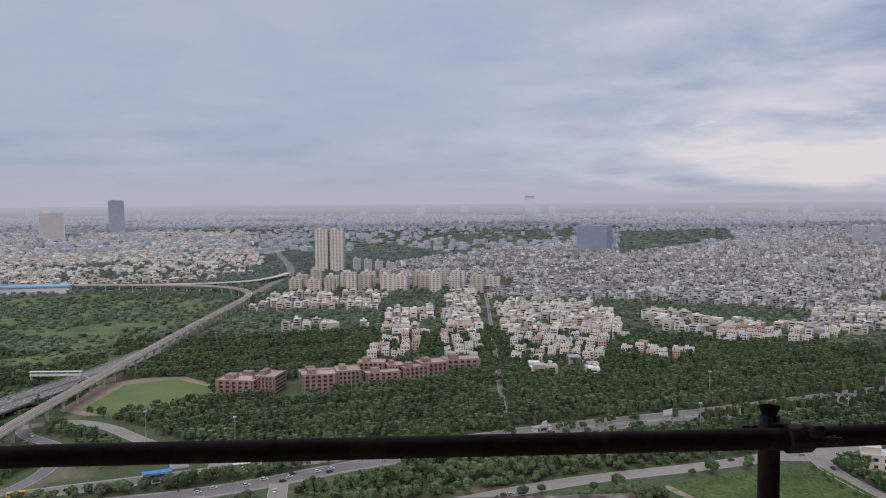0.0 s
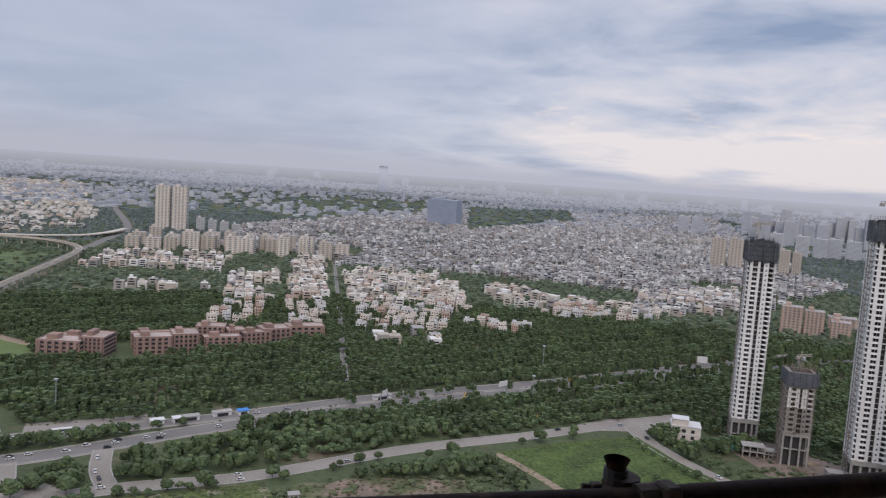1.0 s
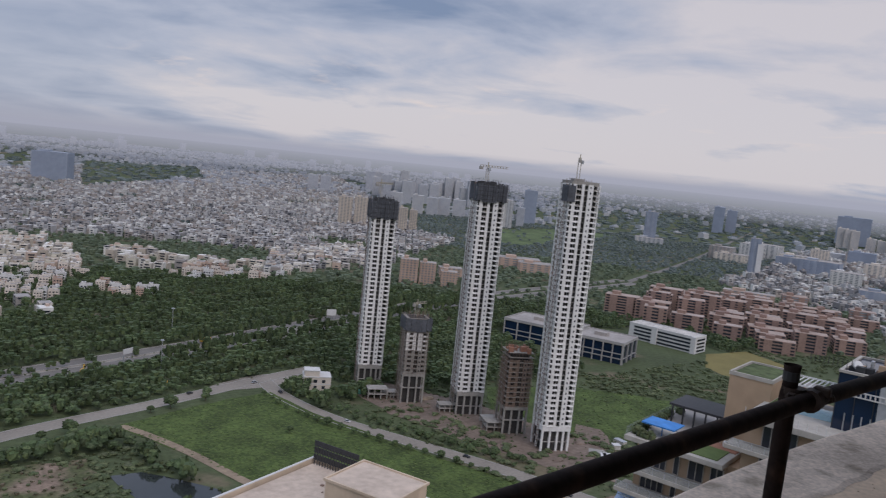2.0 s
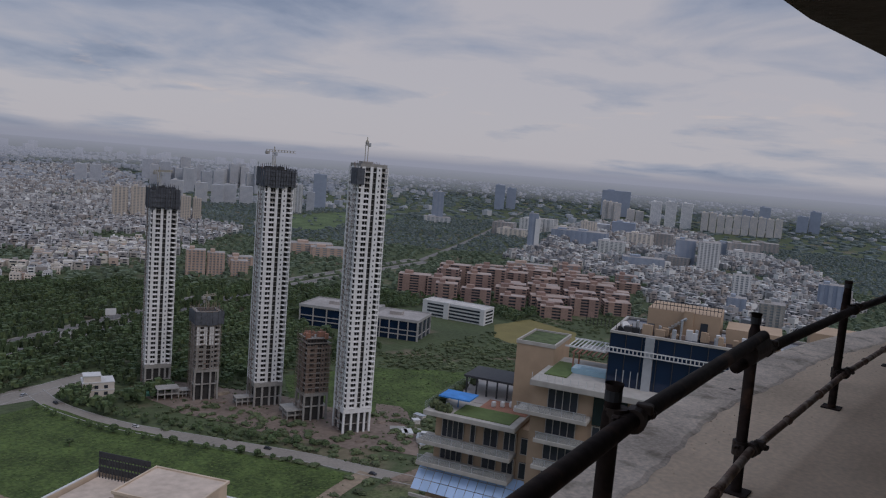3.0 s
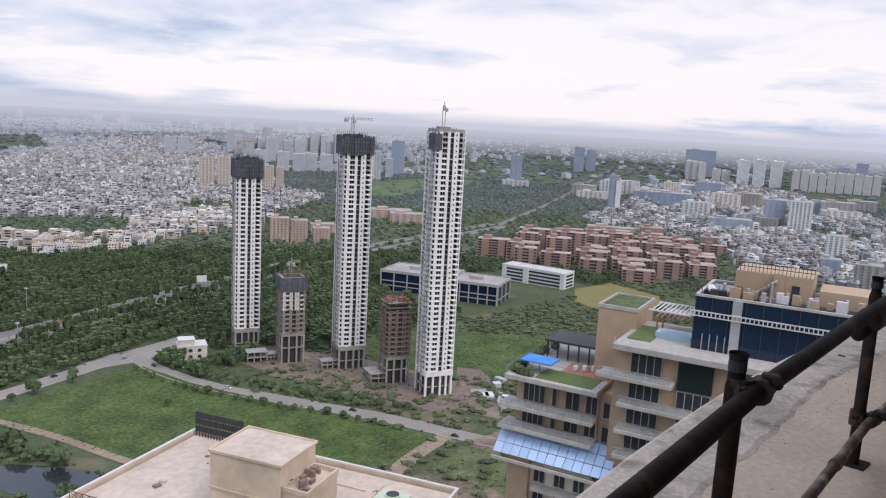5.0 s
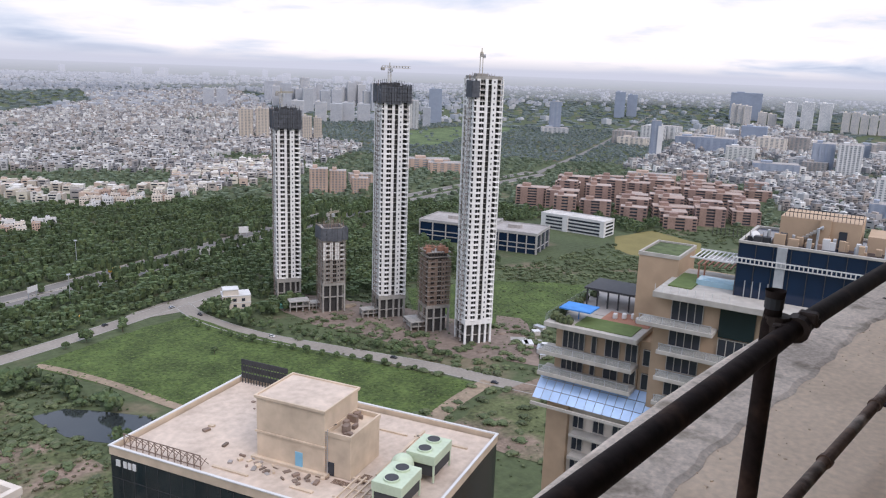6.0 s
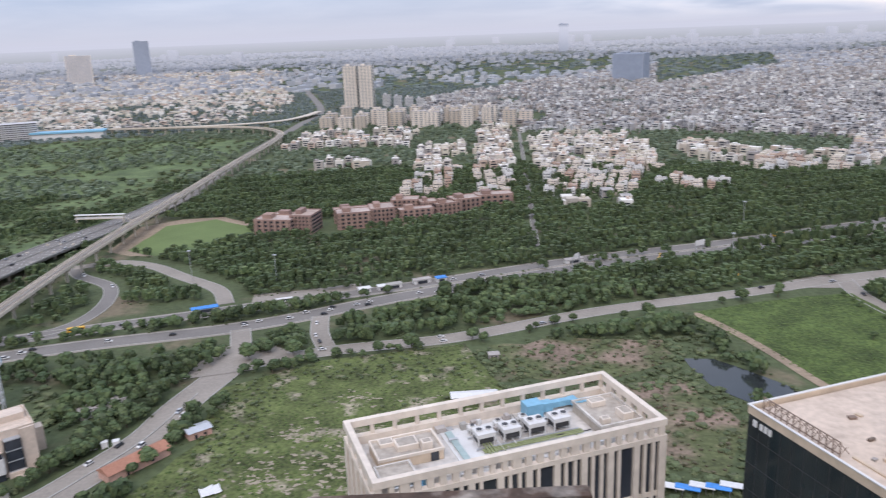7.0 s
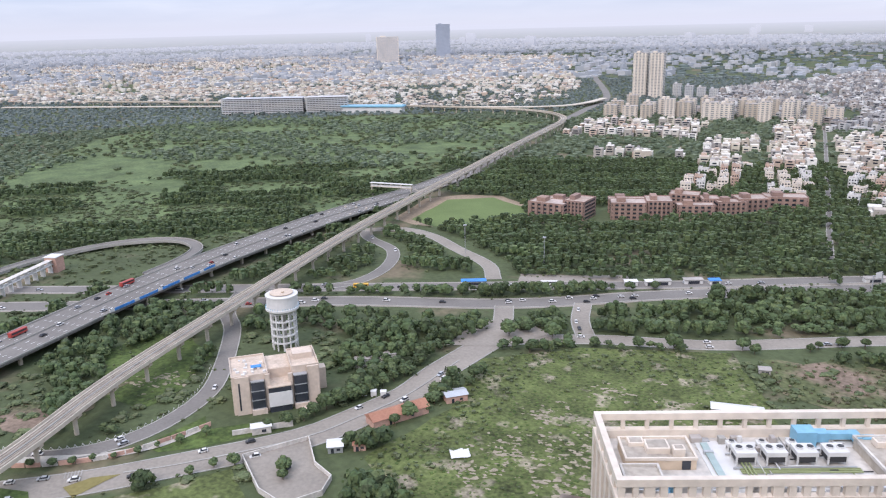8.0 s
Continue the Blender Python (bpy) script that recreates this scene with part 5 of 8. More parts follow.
def build_residence():
    """Tan apartment tower with terraces, a blue glass corner and a roof pool; x runs along its front, y away from the camera."""
    at = frame_of((84.9, 64.0), (0.24, -0.97))
    b = thing("apartment_tower", "tan apartment tower with terraces and blue glass", "apartment tower", at)
    part("west_block", block(12.0, 16, 130.6), M["tan"], b, at=(6.6, 9.2, 0))
    part("link_block", block(4.4, 10, 130.6), M["tan"], b, at=(13.6, 6.5, 0))
    part("east_block", block(40, 18, 137.7), M["tan"], b, at=(34.6, 8.4, 0))

    def glazed(x, z, w, h, y, panes):
        g = part("window", block(w, 0.2, h), M["darkwin"], b, at=(x, y, z))
        part("frame", boxes("frame", [(-w / 2 + w * k / panes, -0.13, 0, 0.09, 0.1, h) for k in range(panes + 1)] + [(0, -0.13, k, w, 0.1, 0.09) for k in (0, h - 0.09)]), M["beige"], g)

    t = part("terrace", block(13.2, 19.5, 0.7, 0.06), M["beige"], b, "grey terrace slab", at=(6.3, 8.2, 130.8))
    tagged(part("planting", crowns("planting", np.array([-5.6, -4.6, -3.4, -5.7, -5.7, -5.8, -5.6, -5.7, -5.2]), np.array([-8, -8.6, -8.7, -6, -4, -2, 0.5, 3, 6.0]), np.full(9, 0.5), np.full(9, 0.85), np.full(9, 1.1), (4, 2, 30), 9), M["scrubleaf"], t), kind="stuff")
    part("lawn", boxes("lawn", [(1.6, -6.6, 0.7, 8.0, 4.6, 0.12)]), M["turf"], t)
    part("floor", boxes("floor", [(0, 3.5, 0.7, 12.8, 11.8, 0.08)]), M["roofgrey"], t)
    part("deck", boxes("deck", [(3.0, -2.0, 0.7, 6.8, 4.6, 0.1)]), M["orange"], t, "wooden terrace deck")
    for k in range(6):
        part("chair", block(0.6, 0.6, 0.8, 0.1), M["white"], t, at=(1.2 + 1.1 * k, -2.8 + 0.7 * (k % 3), 0.8))
    part("pergola", boxes("pergola", [(-1.2, 4.0, 3.3, 7.6, 6.4, 0.3)] + [(-4.6 + 1.6 * k, 1.2, 0.7, 0.2, 0.2, 2.6) for k in range(5)]), M["darksteel"], t, "dark flat pergola roof")
    part("umbrella", boxes("umbrella", [(-3.0, -5.9, 2.3, 4.6, 3.6, 0.18), (-3.0, -5.9, 0.7, 0.12, 0.12, 1.7)]), M["bluetarp"], t, "bright blue canopy")
    part("glass_rail", boxes("glass_rail", [(-6.5, 0, 0.7, 0.06, 19, 1.1), (0, 9.6, 0.7, 13, 0.06, 1.3)]), M["clearglass"], t)
    for z in (127.0, 123.9):
        s = part("balcony", block(13.4, 3.6, 0.6, 0.05), M["beige"], b, "grey balcony slab", at=(5.9, 0.1, z - 0.3))
        part("railing", boxes("railing", [(0, -1.7, 0.6, 13.0, 0.04, 0.85)]), M["clearglass"], s, "glass balcony rail")
        part("handrail", boxes("handrail", [(0, -1.7, 1.45, 13.1, 0.07, 0.06)] + [(-6.5 + 1.62 * k, -1.7, 0.6, 0.05, 0.06, 0.85) for k in range(9)]), M["steel"], s)
    for z in (127.4, 124.2):
        for x, w, pn in ((3.3, 3.2, 4), (6.3, 0.7, 1), (8.9, 2.0, 2), (11.6, 1.6, 2)):
            glazed(x, z, w, 2.6, 1.1, pn)
    # sloping glass awning, pane by pane
    pane = block(1.2, 1.55, 0.06)
    for k in range(13):
        for q in range(3):
            part("glass_pane", pane, M["skyglass"], b, at=pose(-0.2 + 1.28 * k, 0.4 - 1.22 * q, 123.2 - 1.1 * q, 42, 0, 0))
    part("awning_frame", boxes("awning_frame", [(7.4, -3.0, 119.6, 16.6, 0.3, 0.4), (7.4, 1.0, 123.5, 16.6, 0.2, 0.2)]), M["beige"], b)
    part("lower_wall", block(3.2, 1.4, 119.5), M["tan"], b, at=(2.2, 0.2, 0))
    part("lower_wall", block(10, 1.0, 119.5), M["stoneB"], b, "cream stone lower wall", at=(7.5, 0.9, 0))
    for k in range(9):
        glazed(14.1, 127.2 - 3.4 * k, 1.9, 2.3, 1.4, 2)
    for k in range(6):
        z = 116.2 - 3.4 * k
        for x in (5.2, 8.2, 11.0):
            glazed(x, z, 1.6, 2.2, 0.36, 2)
        part("balcony", block(8, 2.0, 0.4), M["beige"], b, at=(8.6, -0.6, z - 0.6))
    w = part("tall_wall", block(5.4, 9, 141.3), M["tan"], b, "tan blank wall with a planted top", at=(12.6, 10.6, 0))
    part("planting", boxes("planting", [(0, 0, 141.3, 4.8, 8.4, 0.2)]), M["leaf"], w)
    part("coping", wall_ring(5.6, 9.2, 0.5, 0.25), M["beige"], w, at=(0, 0, 141.2))
    # upper storeys
    s = part("roof_terrace", block(38, 15, 0.8, 0.06), M["beige"], b, "pale roof terrace slab", at=(33.6, 5.0, 138.0))
    part("pool", block(4.6, 2.6, 0.7), M["pool"], s, "small turquoise pool", at=(-13.0, 0.5, 0.8))
    part("pergola", boxes("pergola", [(-15.8 + 0.7 * k, 3.0, 3.0, 0.14, 4, 0.18) for k in range(9)] + [(x, y, 0.8, 0.2, 0.2, 2.3) for x in (-15.6, -10.2) for y in (1.2, 4.8)]), M["orange"], s, "timber pergola")
    part("lawn", boxes("lawn", [(-16.6, 0, 0.8, 3.0, 8, 0.15)]), M["turf"], s)
    part("canopy", boxes("canopy", [(-12.6, 5.8, 3.0, 6, 3, 0.22)]), M["roofgrey"], s)
    for k in range(10):
        part("fence_post", block(0.06, 0.06, 0.9), M["white"], s, at=(-18.8 + 1.0 * k, -7.3, 0.8))
    for z, x, w in ((134.6, 17.8, 9.4), (131.2, 20.6, 9.4), (127.7, 20.6, 9.4), (124.3, 20.6, 9.4), (120.9, 20.6, 9.4)):
        q = part("balcony", block(w, 3.2, 0.55, 0.05), M["beige"], b, "grey balcony slab", at=(x, -1.6, z - 0.3))
        part("railing", boxes("railing", [(0, -1.5, 0.55, w - 0.4, 0.04, 0.85)]), M["clearglass"], q)
        part("handrail", boxes("handrail", [(0, -1.5, 1.4, w - 0.3, 0.07, 0.06)] + [(-w / 2 + 0.3 + (w - 0.6) * k / 6, -1.5, 0.55, 0.05, 0.06, 0.85) for k in range(7)]), M["steel"], q)
    for k in range(6):
        glazed(18.7, 134.95 - 3.42 * k, 3.9, 2.7, -0.65, 4)
        if k > 1:
            glazed(24.8, 135.0 - 3.42 * k, 3.6, 2.6, -0.65, 4)
    part("glass_bay", block(4.2, 0.5, 3.6), M["glassA"], b, "dark glazed bay", at=(24.8, -0.8, 134.0))
    glazed(24.8, 131.4, 4.0, 2.4, -0.75, 4)
    g = part("glass_box", block(24, 12, 7.1), M["blueglass"], b, "dark blue glass upper box", at=(35.4, 8, 138.5))
    band = part("band", boxes("band", [(0, -6.5, 4.6, 25.0, 0.2, 0.12), (0, -6.5, 5.2, 25.0, 0.2, 0.12)] + [(-12.4 + 0.5 * k, -6.5, 4.6, 0.12, 0.2, 0.65) for k in range(50)]), M["white"], g, "white louvred band")
    part("coping", wall_ring(24.2, 12.2, 0.3, 0.4), M["beige"], g, at=(0, 0, 7.05))
    part("pier", block(1.1, 0.5, 7.1), M["steel"], g, at=(-7.0, -6.2, 0.02))
    for k in range(13):
        part("mullion", block(0.08, 0.12, 6.9), M["darksteel"], g, at=(-12 + 2 * k, -6.03, 0.1))
    for k in range(5):
        part("lower_frame", block(0.1, 0.16, 2.2), M["steel"], g, at=(-10.8 + 0.9 * k, -6.08, 0.2))
    p = part("penthouse", block(9.0, 7, 3.2), M["tan"], b, "tan rooftop plant block", at=(31.7, 9.5, 145.6))
    part("lower_room", block(6.5, 6, 1.9), M["tan"], b, "lower tan rooftop room", at=(40.2, 9.0, 145.6))
    part("door", block(0.9, 0.12, 2.0), M["darkwin"], p, at=(2.6, -3.53, 0.1))
    part("pier", block(1.2, 0.5, 3.4), M["tan"], p, at=(0.6, -3.7, 0))
    part("railing", boxes("railing", [(-4.5 + 0.45 * k, -3.4, 3.2, 0.06, 0.06, 1.1) for k in range(21)] + [(0, -3.4, z, 9, 0.08, 0.08) for z in (3.8, 4.3)] + [(-12 + 0.5 * k, -5.6, 0.2, 0.06, 0.06, 1.0) for k in range(14)]), M["darksteel"], p)
    for k in range(9):
        part("louvre", block(0.12, 5.5, 0.1), M["white"], g, "white slatted sun shade", at=(-12.6 - 0.55 * k, -4.6, 4.6))
    for y in (-7.3, -1.9):
        part("louvre_frame", block(5.2, 0.14, 0.2), M["white"], g, at=(-14.8, y, 4.55))
    rc = random.Random(17)
    for k in range(26):
        part("roof_unit", block(round(rc.uniform(0.3, 1.3), 1), round(rc.uniform(0.3, 0.9), 1), round(rc.uniform(0.4, 1.4), 1), 0.03), M[rc.choice(("steel", "white", "darksteel", "scaffold", "tan"))], g, "small rooftop unit", at=(rc.uniform(-11.4, 11.4), rc.uniform(-5.2, -3.2), 7.1))
    part("flue", tube([(-3.6, -4.4, 7.1), (-3.6, -4.4, 9.6), (-3.1, -4.4, 9.9)], 0.16, 8), M["steel"], g)
    part("dish", tube([(-10.5, -4.6, 7.9), (-10.38, -4.7, 8.0)], 0.6, 14), M["white"], g, "white satellite dish")
    p2 = part("plant_room", block(7, 6, 3.0), M["tan"], b, "lower tan plant room", at=(50, 8.5, 138.5 + 7.1))
    part("stair", boxes("stair", [(-2.6 + 0.36 * k, -4.2, 0.28 * k, 0.36, 0.9, 0.28) for k in range(9)]), M["concrete"], p)
    r = random.Random(3)
    for k in range(14):
        part("duct", block(r.uniform(0.3, 0.8), r.uniform(0.3, 0.7), r.uniform(0.4, 1.5), 0.04), M["steel" if k % 2 else "tan"], p, at=(r.uniform(-7, 10), r.uniform(-5.4, -4.4), 0))




# ---- the terrace that the camera stands on ----
Z0 = H - 1.40          # terrace floor


def arc_slab(name, z, thick, radius, centre, a0, a1, material, label, category, kind="structure"):
    """A slab with a curved outer edge, of a sector from the centre."""
    bm = bmesh.new()
    n = 64
    top, low = [], []
    for i in range(n + 1):
        a = radians(a0 + (a1 - a0) * i / n)
        p = (centre[0] + radius * math.sin(a), centre[1] + radius * math.cos(a))
        top.append(bm.verts.new((*p, z)))
        low.append(bm.verts.new((*p, z - thick)))
    ct, cl = bm.verts.new((*centre, z)), bm.verts.new((*centre, z - thick))
    for i in range(n):
        bm.faces.new((ct, top[i + 1], top[i]))
        bm.faces.new((cl, low[i], low[i + 1]))
        bm.faces.new((top[i], top[i + 1], low[i + 1], low[i]))
    bm.faces.new((ct, top[0], low[0], cl))
    bm.faces.new((ct, cl, low[n], top[n]))
    bmesh.ops.recalc_face_normals(bm, faces=bm.faces)
    return tagged(part(name, bm, material, None), label, category, kind=kind)


EDGE_C, EDGE_R = (5.8, -18.4), 21.47
arc_slab("terrace_slab", Z0, 0.3, EDGE_R, EDGE_C, -180, 180, M["slab"], "weathered grey concrete terrace with a curved edge", "floor")
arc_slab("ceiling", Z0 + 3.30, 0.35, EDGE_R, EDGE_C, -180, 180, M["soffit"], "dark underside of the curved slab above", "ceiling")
bm = bmesh.new()
ring = []
for i in range(721):
    a, q = radians(-60 + 180 * i / 720), EDGE_R - 0.40 - 0.025 * math.sin(i * 0.23) - 0.012 * math.sin(i * 1.7)
    ring.append([bm.verts.new((EDGE_C[0] + q2 * math.sin(a), EDGE_C[1] + q2 * math.cos(a), Z0 + h2)) for q2, h2 in ((q, 0.001), (q + 0.03, 0.009), (EDGE_R - 0.025, 0.009), (EDGE_R - 0.006, 0.001))])
for p, q in zip(ring, ring[1:]):
    for i in range(3):
        bm.faces.new((p[i], p[i + 1], q[i + 1], q[i]))
bmesh.ops.recalc_face_normals(bm, faces=bm.faces)
tagged(part("edge_trim", bm, M["edgecrust"], None), "rough paler mortar strip along the terrace edge", "trim", kind="structure")
own = thing("own_tower", "unfinished concrete tower round the terrace", "building", kind="structure")
part("wall_core", block(28, 28, H + 6), M["concrete"], own, at=(5.8, -18.4, 0))
for k in range(1, 12):
    part("floor_slab", block(29, 29, 0.3), M["concrete"], own, at=(5.8, -18.4, Z0 - 0.3 - k * 3.35))
rg = random.Random(41)
for k in range(46):
    a, rr = radians(rg.uniform(-6, 22)), EDGE_R - rg.uniform(0.15, 4.2)
    s0 = rg.uniform(0.008, 0.03)
    ob = part("rubble_chip", block(s0 * rg.uniform(1, 2.5), s0, s0 * 0.6, s0 * 0.15), M["clamp" if k % 3 else "slab"], None, at=pose(EDGE_C[0] + rr * math.sin(a), EDGE_C[1] + rr * math.cos(a), Z0, 0, 0, rg.uniform(0, 180)))
    tagged(ob, "small chip of rubble on the terrace", "rubble", "rubble chips")

bm = bmesh.new()
for k in range(22):
    cx, cy, q0 = 2.6 + 0.16 * k + rg.uniform(-0.1, 0.1), 1.55 - 0.02 * k + rg.gauss(0, 0.12), rg.uniform(0.008, 0.035)
    bm.faces.new([bm.verts.new((cx + q0 * rg.uniform(0.7, 1.9) * math.cos(a), cy + q0 * rg.uniform(0.6, 1.2) * math.sin(a), Z0 + 0.001 + k * 0.0001)) for a in np.linspace(0, 2 * math.pi, 12)[:-1]])
rows = []
for k in range(1500):
    a, q = radians(rg.uniform(-10, 26)), EDGE_R - 0.02 - abs(rg.gauss(0, 0.28))
    s0 = rg.uniform(0.0025, 0.008)
    rows.append((EDGE_C[0] + q * math.sin(a), EDGE_C[1] + q * math.cos(a), Z0, s0 * rg.uniform(1, 2), s0, s0 * 0.6, rg.uniform(0, 180)))
tagged(part("grit", boxes("grit", rows), M["slab"], None), "loose grit along the broken slab edge", "grit", kind="stuff")
tagged(part("rust_stains", bm, M["rustrail"], None), "rust stains on the concrete below the railing", "stains", kind="stuff")

POSTS = [(-1.75, 1.66), (0.83, 1.94), (2.665, 2.106), (4.45, 2.20), (6.56, 2.16), (8.5, 2.05), (10.4, 1.85)]
RAIL_Z, LOW_Z = H - 0.624, H - 1.216


def coupler(parent, p, yaw, name="coupler"):
    """A swivel coupler: two half shells, a flap with its bolt and nut."""
    c = part(name, tube([(-0.03, 0, 0), (0.03, 0, 0)], 0.036, 12), M["clamp"], parent, "rusty scaffold coupler", at=pose(*p, 0, 0, yaw))
    part("shell", tube([(-0.03, 0.05, -0.034), (-0.03, 0.05, 0.034)], 0.036, 12), M["clamp"], c)
    part("flap", block(0.036, 0.05, 0.03, 0.005), M["clamp"], c, at=(0.03, -0.02, 0.012))
    part("bolt", tube([(0.0, -0.03, 0.0), (0.095, -0.04, 0.004)], 0.0065, 6), M["clamp"], c)
    part("nut", block(0.02, 0.02, 0.02, 0.003), M["clamp"], c, at=(0.062, -0.036, -0.008))
    part("flap", block(0.08, 0.03, 0.035, 0.005), M["clamp"], c, at=pose(-0.06, 0.03, -0.014, 0, 12, 20))
    part("bolt", tube([(-0.03, 0.02, 0.01), (-0.125, 0.045, 0.022)], 0.007, 6), M["clamp"], c)
    part("nut", block(0.022, 0.022, 0.02, 0.003), M["clamp"], c, at=(-0.098, 0.038, 0.01))
    part("washer", tube([(0.07, -0.037, 0.002), (0.076, -0.037, 0.002)], 0.015, 8), M["clamp"], c)


def build_railing():
    g = thing("scaffold_railing", "dark rusty scaffold-tube railing along the terrace edge", "railing", Matrix.Identity(4))
    tops = (0.09, 0.068, 0.115, 0.11, 0.12, 0.1, 0.11)          # how far each post stands above the rail
    for k, (x, y) in enumerate(POSTS):
        lean = (0.0, 0.006, -0.012, 0.016, -0.008, 0.01, 0)[k]
        y += 0.024
        p = part("post", tube([(x + lean, y, Z0), (x, y, RAIL_Z + 0.02), (x, y, RAIL_Z + tops[k])], 0.027, 16, caps=False), M["tube"], g, smooth=True)
        part("bore", tube([(x, y, RAIL_Z + tops[k] - 0.05), (x, y, RAIL_Z + tops[k] - 0.02)], 0.025, 12), M["darksteel"], p)
        part("foot_plate", block(0.12, 0.12, 0.008), M["tube"], p, at=(x + lean, y, Z0))
    # the top rail runs just behind the posts, in two lengths that overlap at a sleeve
    rise = (0, 0, 0.012, -0.06, -0.075, -0.08, -0.08)
    fall = (0, 0, 0, 0.04, 0.065, 0.07, 0.07)
    line = [(x, y - 0.026, RAIL_Z + q) for (x, y), q in zip(POSTS, rise)]
    line.insert(1, (-1.0, 1.814, RAIL_Z))
    line[0] = (-1.95, 1.66, RAIL_Z)
    part("rail", tube(line[:4] + [(4.32, 2.15, RAIL_Z + 0.03)], 0.027, 16), M["tube"], g, smooth=True)
    part("rail", tube([(3.95, 2.155, RAIL_Z - 0.055)] + line[4:], 0.027, 16), M["tube"], g, smooth=True)
    low = [(x, y - 0.024, LOW_Z + q) for (x, y), q in zip(POSTS, fall)]
    low.insert(1, (-1.0, 1.816, LOW_Z))
    low[0] = (-1.95, 1.66, LOW_Z)
    part("lower_rail", tube(low, 0.0205, 14), M["rustrail"], g, "rust-orange lower rail", smooth=True)
    for k in range(1, len(POSTS) - 1):
        (x0, y0), (x1, y1) = POSTS[k], POSTS[k + 1]
        for q in (0.32, 0.66):
            part("collar", tube([(x0 + (x1 - x0) * q - 0.012, y0 + (y1 - y0) * q - 0.024, LOW_Z + fall[k] + (fall[k + 1] - fall[k]) * q), (x0 + (x1 - x0) * q + 0.012, y0 + (y1 - y0) * q - 0.024, LOW_Z + fall[k] + (fall[k + 1] - fall[k]) * q)], 0.026, 12), M["rustrail"], g)
    for k, (x, y) in enumerate(POSTS):
        coupler(g, (x + 0.05, y - 0.026, RAIL_Z + rise[k]), 4 + 5 * (k % 3))
        coupler(g, (x + 0.035, y - 0.024, LOW_Z + fall[k]), -6 + 7 * (k % 3), "low_coupler")
    part("sleeve", tube([(4.05, 2.147, RAIL_Z - 0.012), (4.3, 2.15, RAIL_Z - 0.012)], 0.052, 14), M["clamp"], g, "overlapping joint sleeve")


build_railing()
br = thing("edge_bracket", "rusty steel bracket projecting from the slab edge", "bracket", Matrix.Identity(4))
beam = part("beam", block(0.97, 0.075, 0.09, 0.006), M["rustrail"], br, at=pose(0.45, 3.75, H - 1.585, 0, 0, 3.4))
for x in (0.04, 0.83):
    part("arm", tube([(x, 3.73, H - 1.553), (x + 0.05, 2.3, H - 1.6)], 0.025, 8), M["rustrail"], br)


# ---- trees ----
def ball_quads(cuts):
    """A round cube's upper part: verts on the unit sphere and quads."""
    v, q = [], []
    steps = np.linspace(-1, 1, cuts + 1)
    for axis in range(3):
        for sign in (-1, 1):
            if axis == 2 and sign < 0:
                continue
            base = len(v)
            for a in steps:
                for b in steps:
                    p = np.zeros(3)
                    p[axis], p[(axis + 1) % 3], p[(axis + 2) % 3] = sign, a, b
                    v.append(p / np.linalg.norm(p))
            for i in range(cuts):
                for k in range(cuts):
                    c = base + i * (cuts + 1) + k
                    f = (c, c + cuts + 1, c + cuts + 2, c + 1)
                    q.append(f if sign > 0 else f[::-1])
    return np.array(v), np.array(q)


def crown_templates(kinds, lobes, cuts, sprays, seed):
    """Crowns one metre in radius, foot at z 0: uneven leafy lobes, with loose sprays of leaves that break the outline."""
    r = np.random.default_rng(seed)
    ball, bq = ball_quads(cuts)
    out = []
    for kind in range(kinds):
        v = []
        for k in range(lobes):
            a = 2 * math.pi * k / max(1, lobes - 1) + r.uniform(-0.5, 0.5)
            far = 0.0 if k == 0 else r.uniform(0.36, 0.58)
            c = np.array([far * math.cos(a), far * math.sin(a), r.uniform(0.42, 0.72) if k else 0.86])
            size = r.uniform(0.40, 0.56) if k else 0.58
            bump = np.array([1 + 0.42 * noise.noise(Vector(p) * 2.1 + Vector((kind * 3.1, k * 1.7, seed))) for p in ball])
            v += list(c + ball * bump[:, None] * (size, size, size * 0.9))
        for _ in range(sprays):
            d = r.normal(size=3)
            d[2] = abs(d[2])
            d /= np.linalg.norm(d)
            c = np.array([0, 0, 0.55]) + d * (0.86, 0.86, 0.72) * r.uniform(0.8, 1.1)
            nrm = d + r.normal(0, 0.7, 3)
            u = np.cross(nrm, r.normal(size=3))
            u /= np.linalg.norm(u)
            w = np.cross(nrm / np.linalg.norm(nrm), u)
            s = r.uniform(0.08, 0.19)
            v += [c + (u * p + w * q) * s for p, q in ((-1, -0.5), (0.8, -1), (1, 0.7), (-0.6, 1))]
        out.append(np.array(v))
    n = len(ball)
    q = [bq + k * n for k in range(lobes)] + [np.arange(sprays * 4).reshape(-1, 4) + lobes * n]
    return np.array(out), np.concatenate(q)


def crowns(name, x, y, z, radius, tall, detail, seed):
    """One mesh of many crowns."""
    r = np.random.default_rng(seed)
    lobes, cuts, sprays = detail
    tmpl, q = crown_templates(7, lobes, cuts, sprays, seed)
    t = tmpl[r.integers(0, 7, len(x))]
    a = r.uniform(0, 2 * np.pi, len(x))[:, None]
    c, s = np.cos(a), np.sin(a)
    v = np.stack([c * t[..., 0] - s * t[..., 1], s * t[..., 0] + c * t[..., 1], t[..., 2]], -1)
    v = v * np.stack([radius, radius, tall], -1)[:, None, :] + np.stack([x, y, z], -1)[:, None, :]
    n = v.shape[1]
    Q = q[None] + (np.arange(len(x)) * n)[:, None, None]
    me = fast_mesh(name, v.reshape(-1, 3), Q.reshape(-1, 4))
    return me


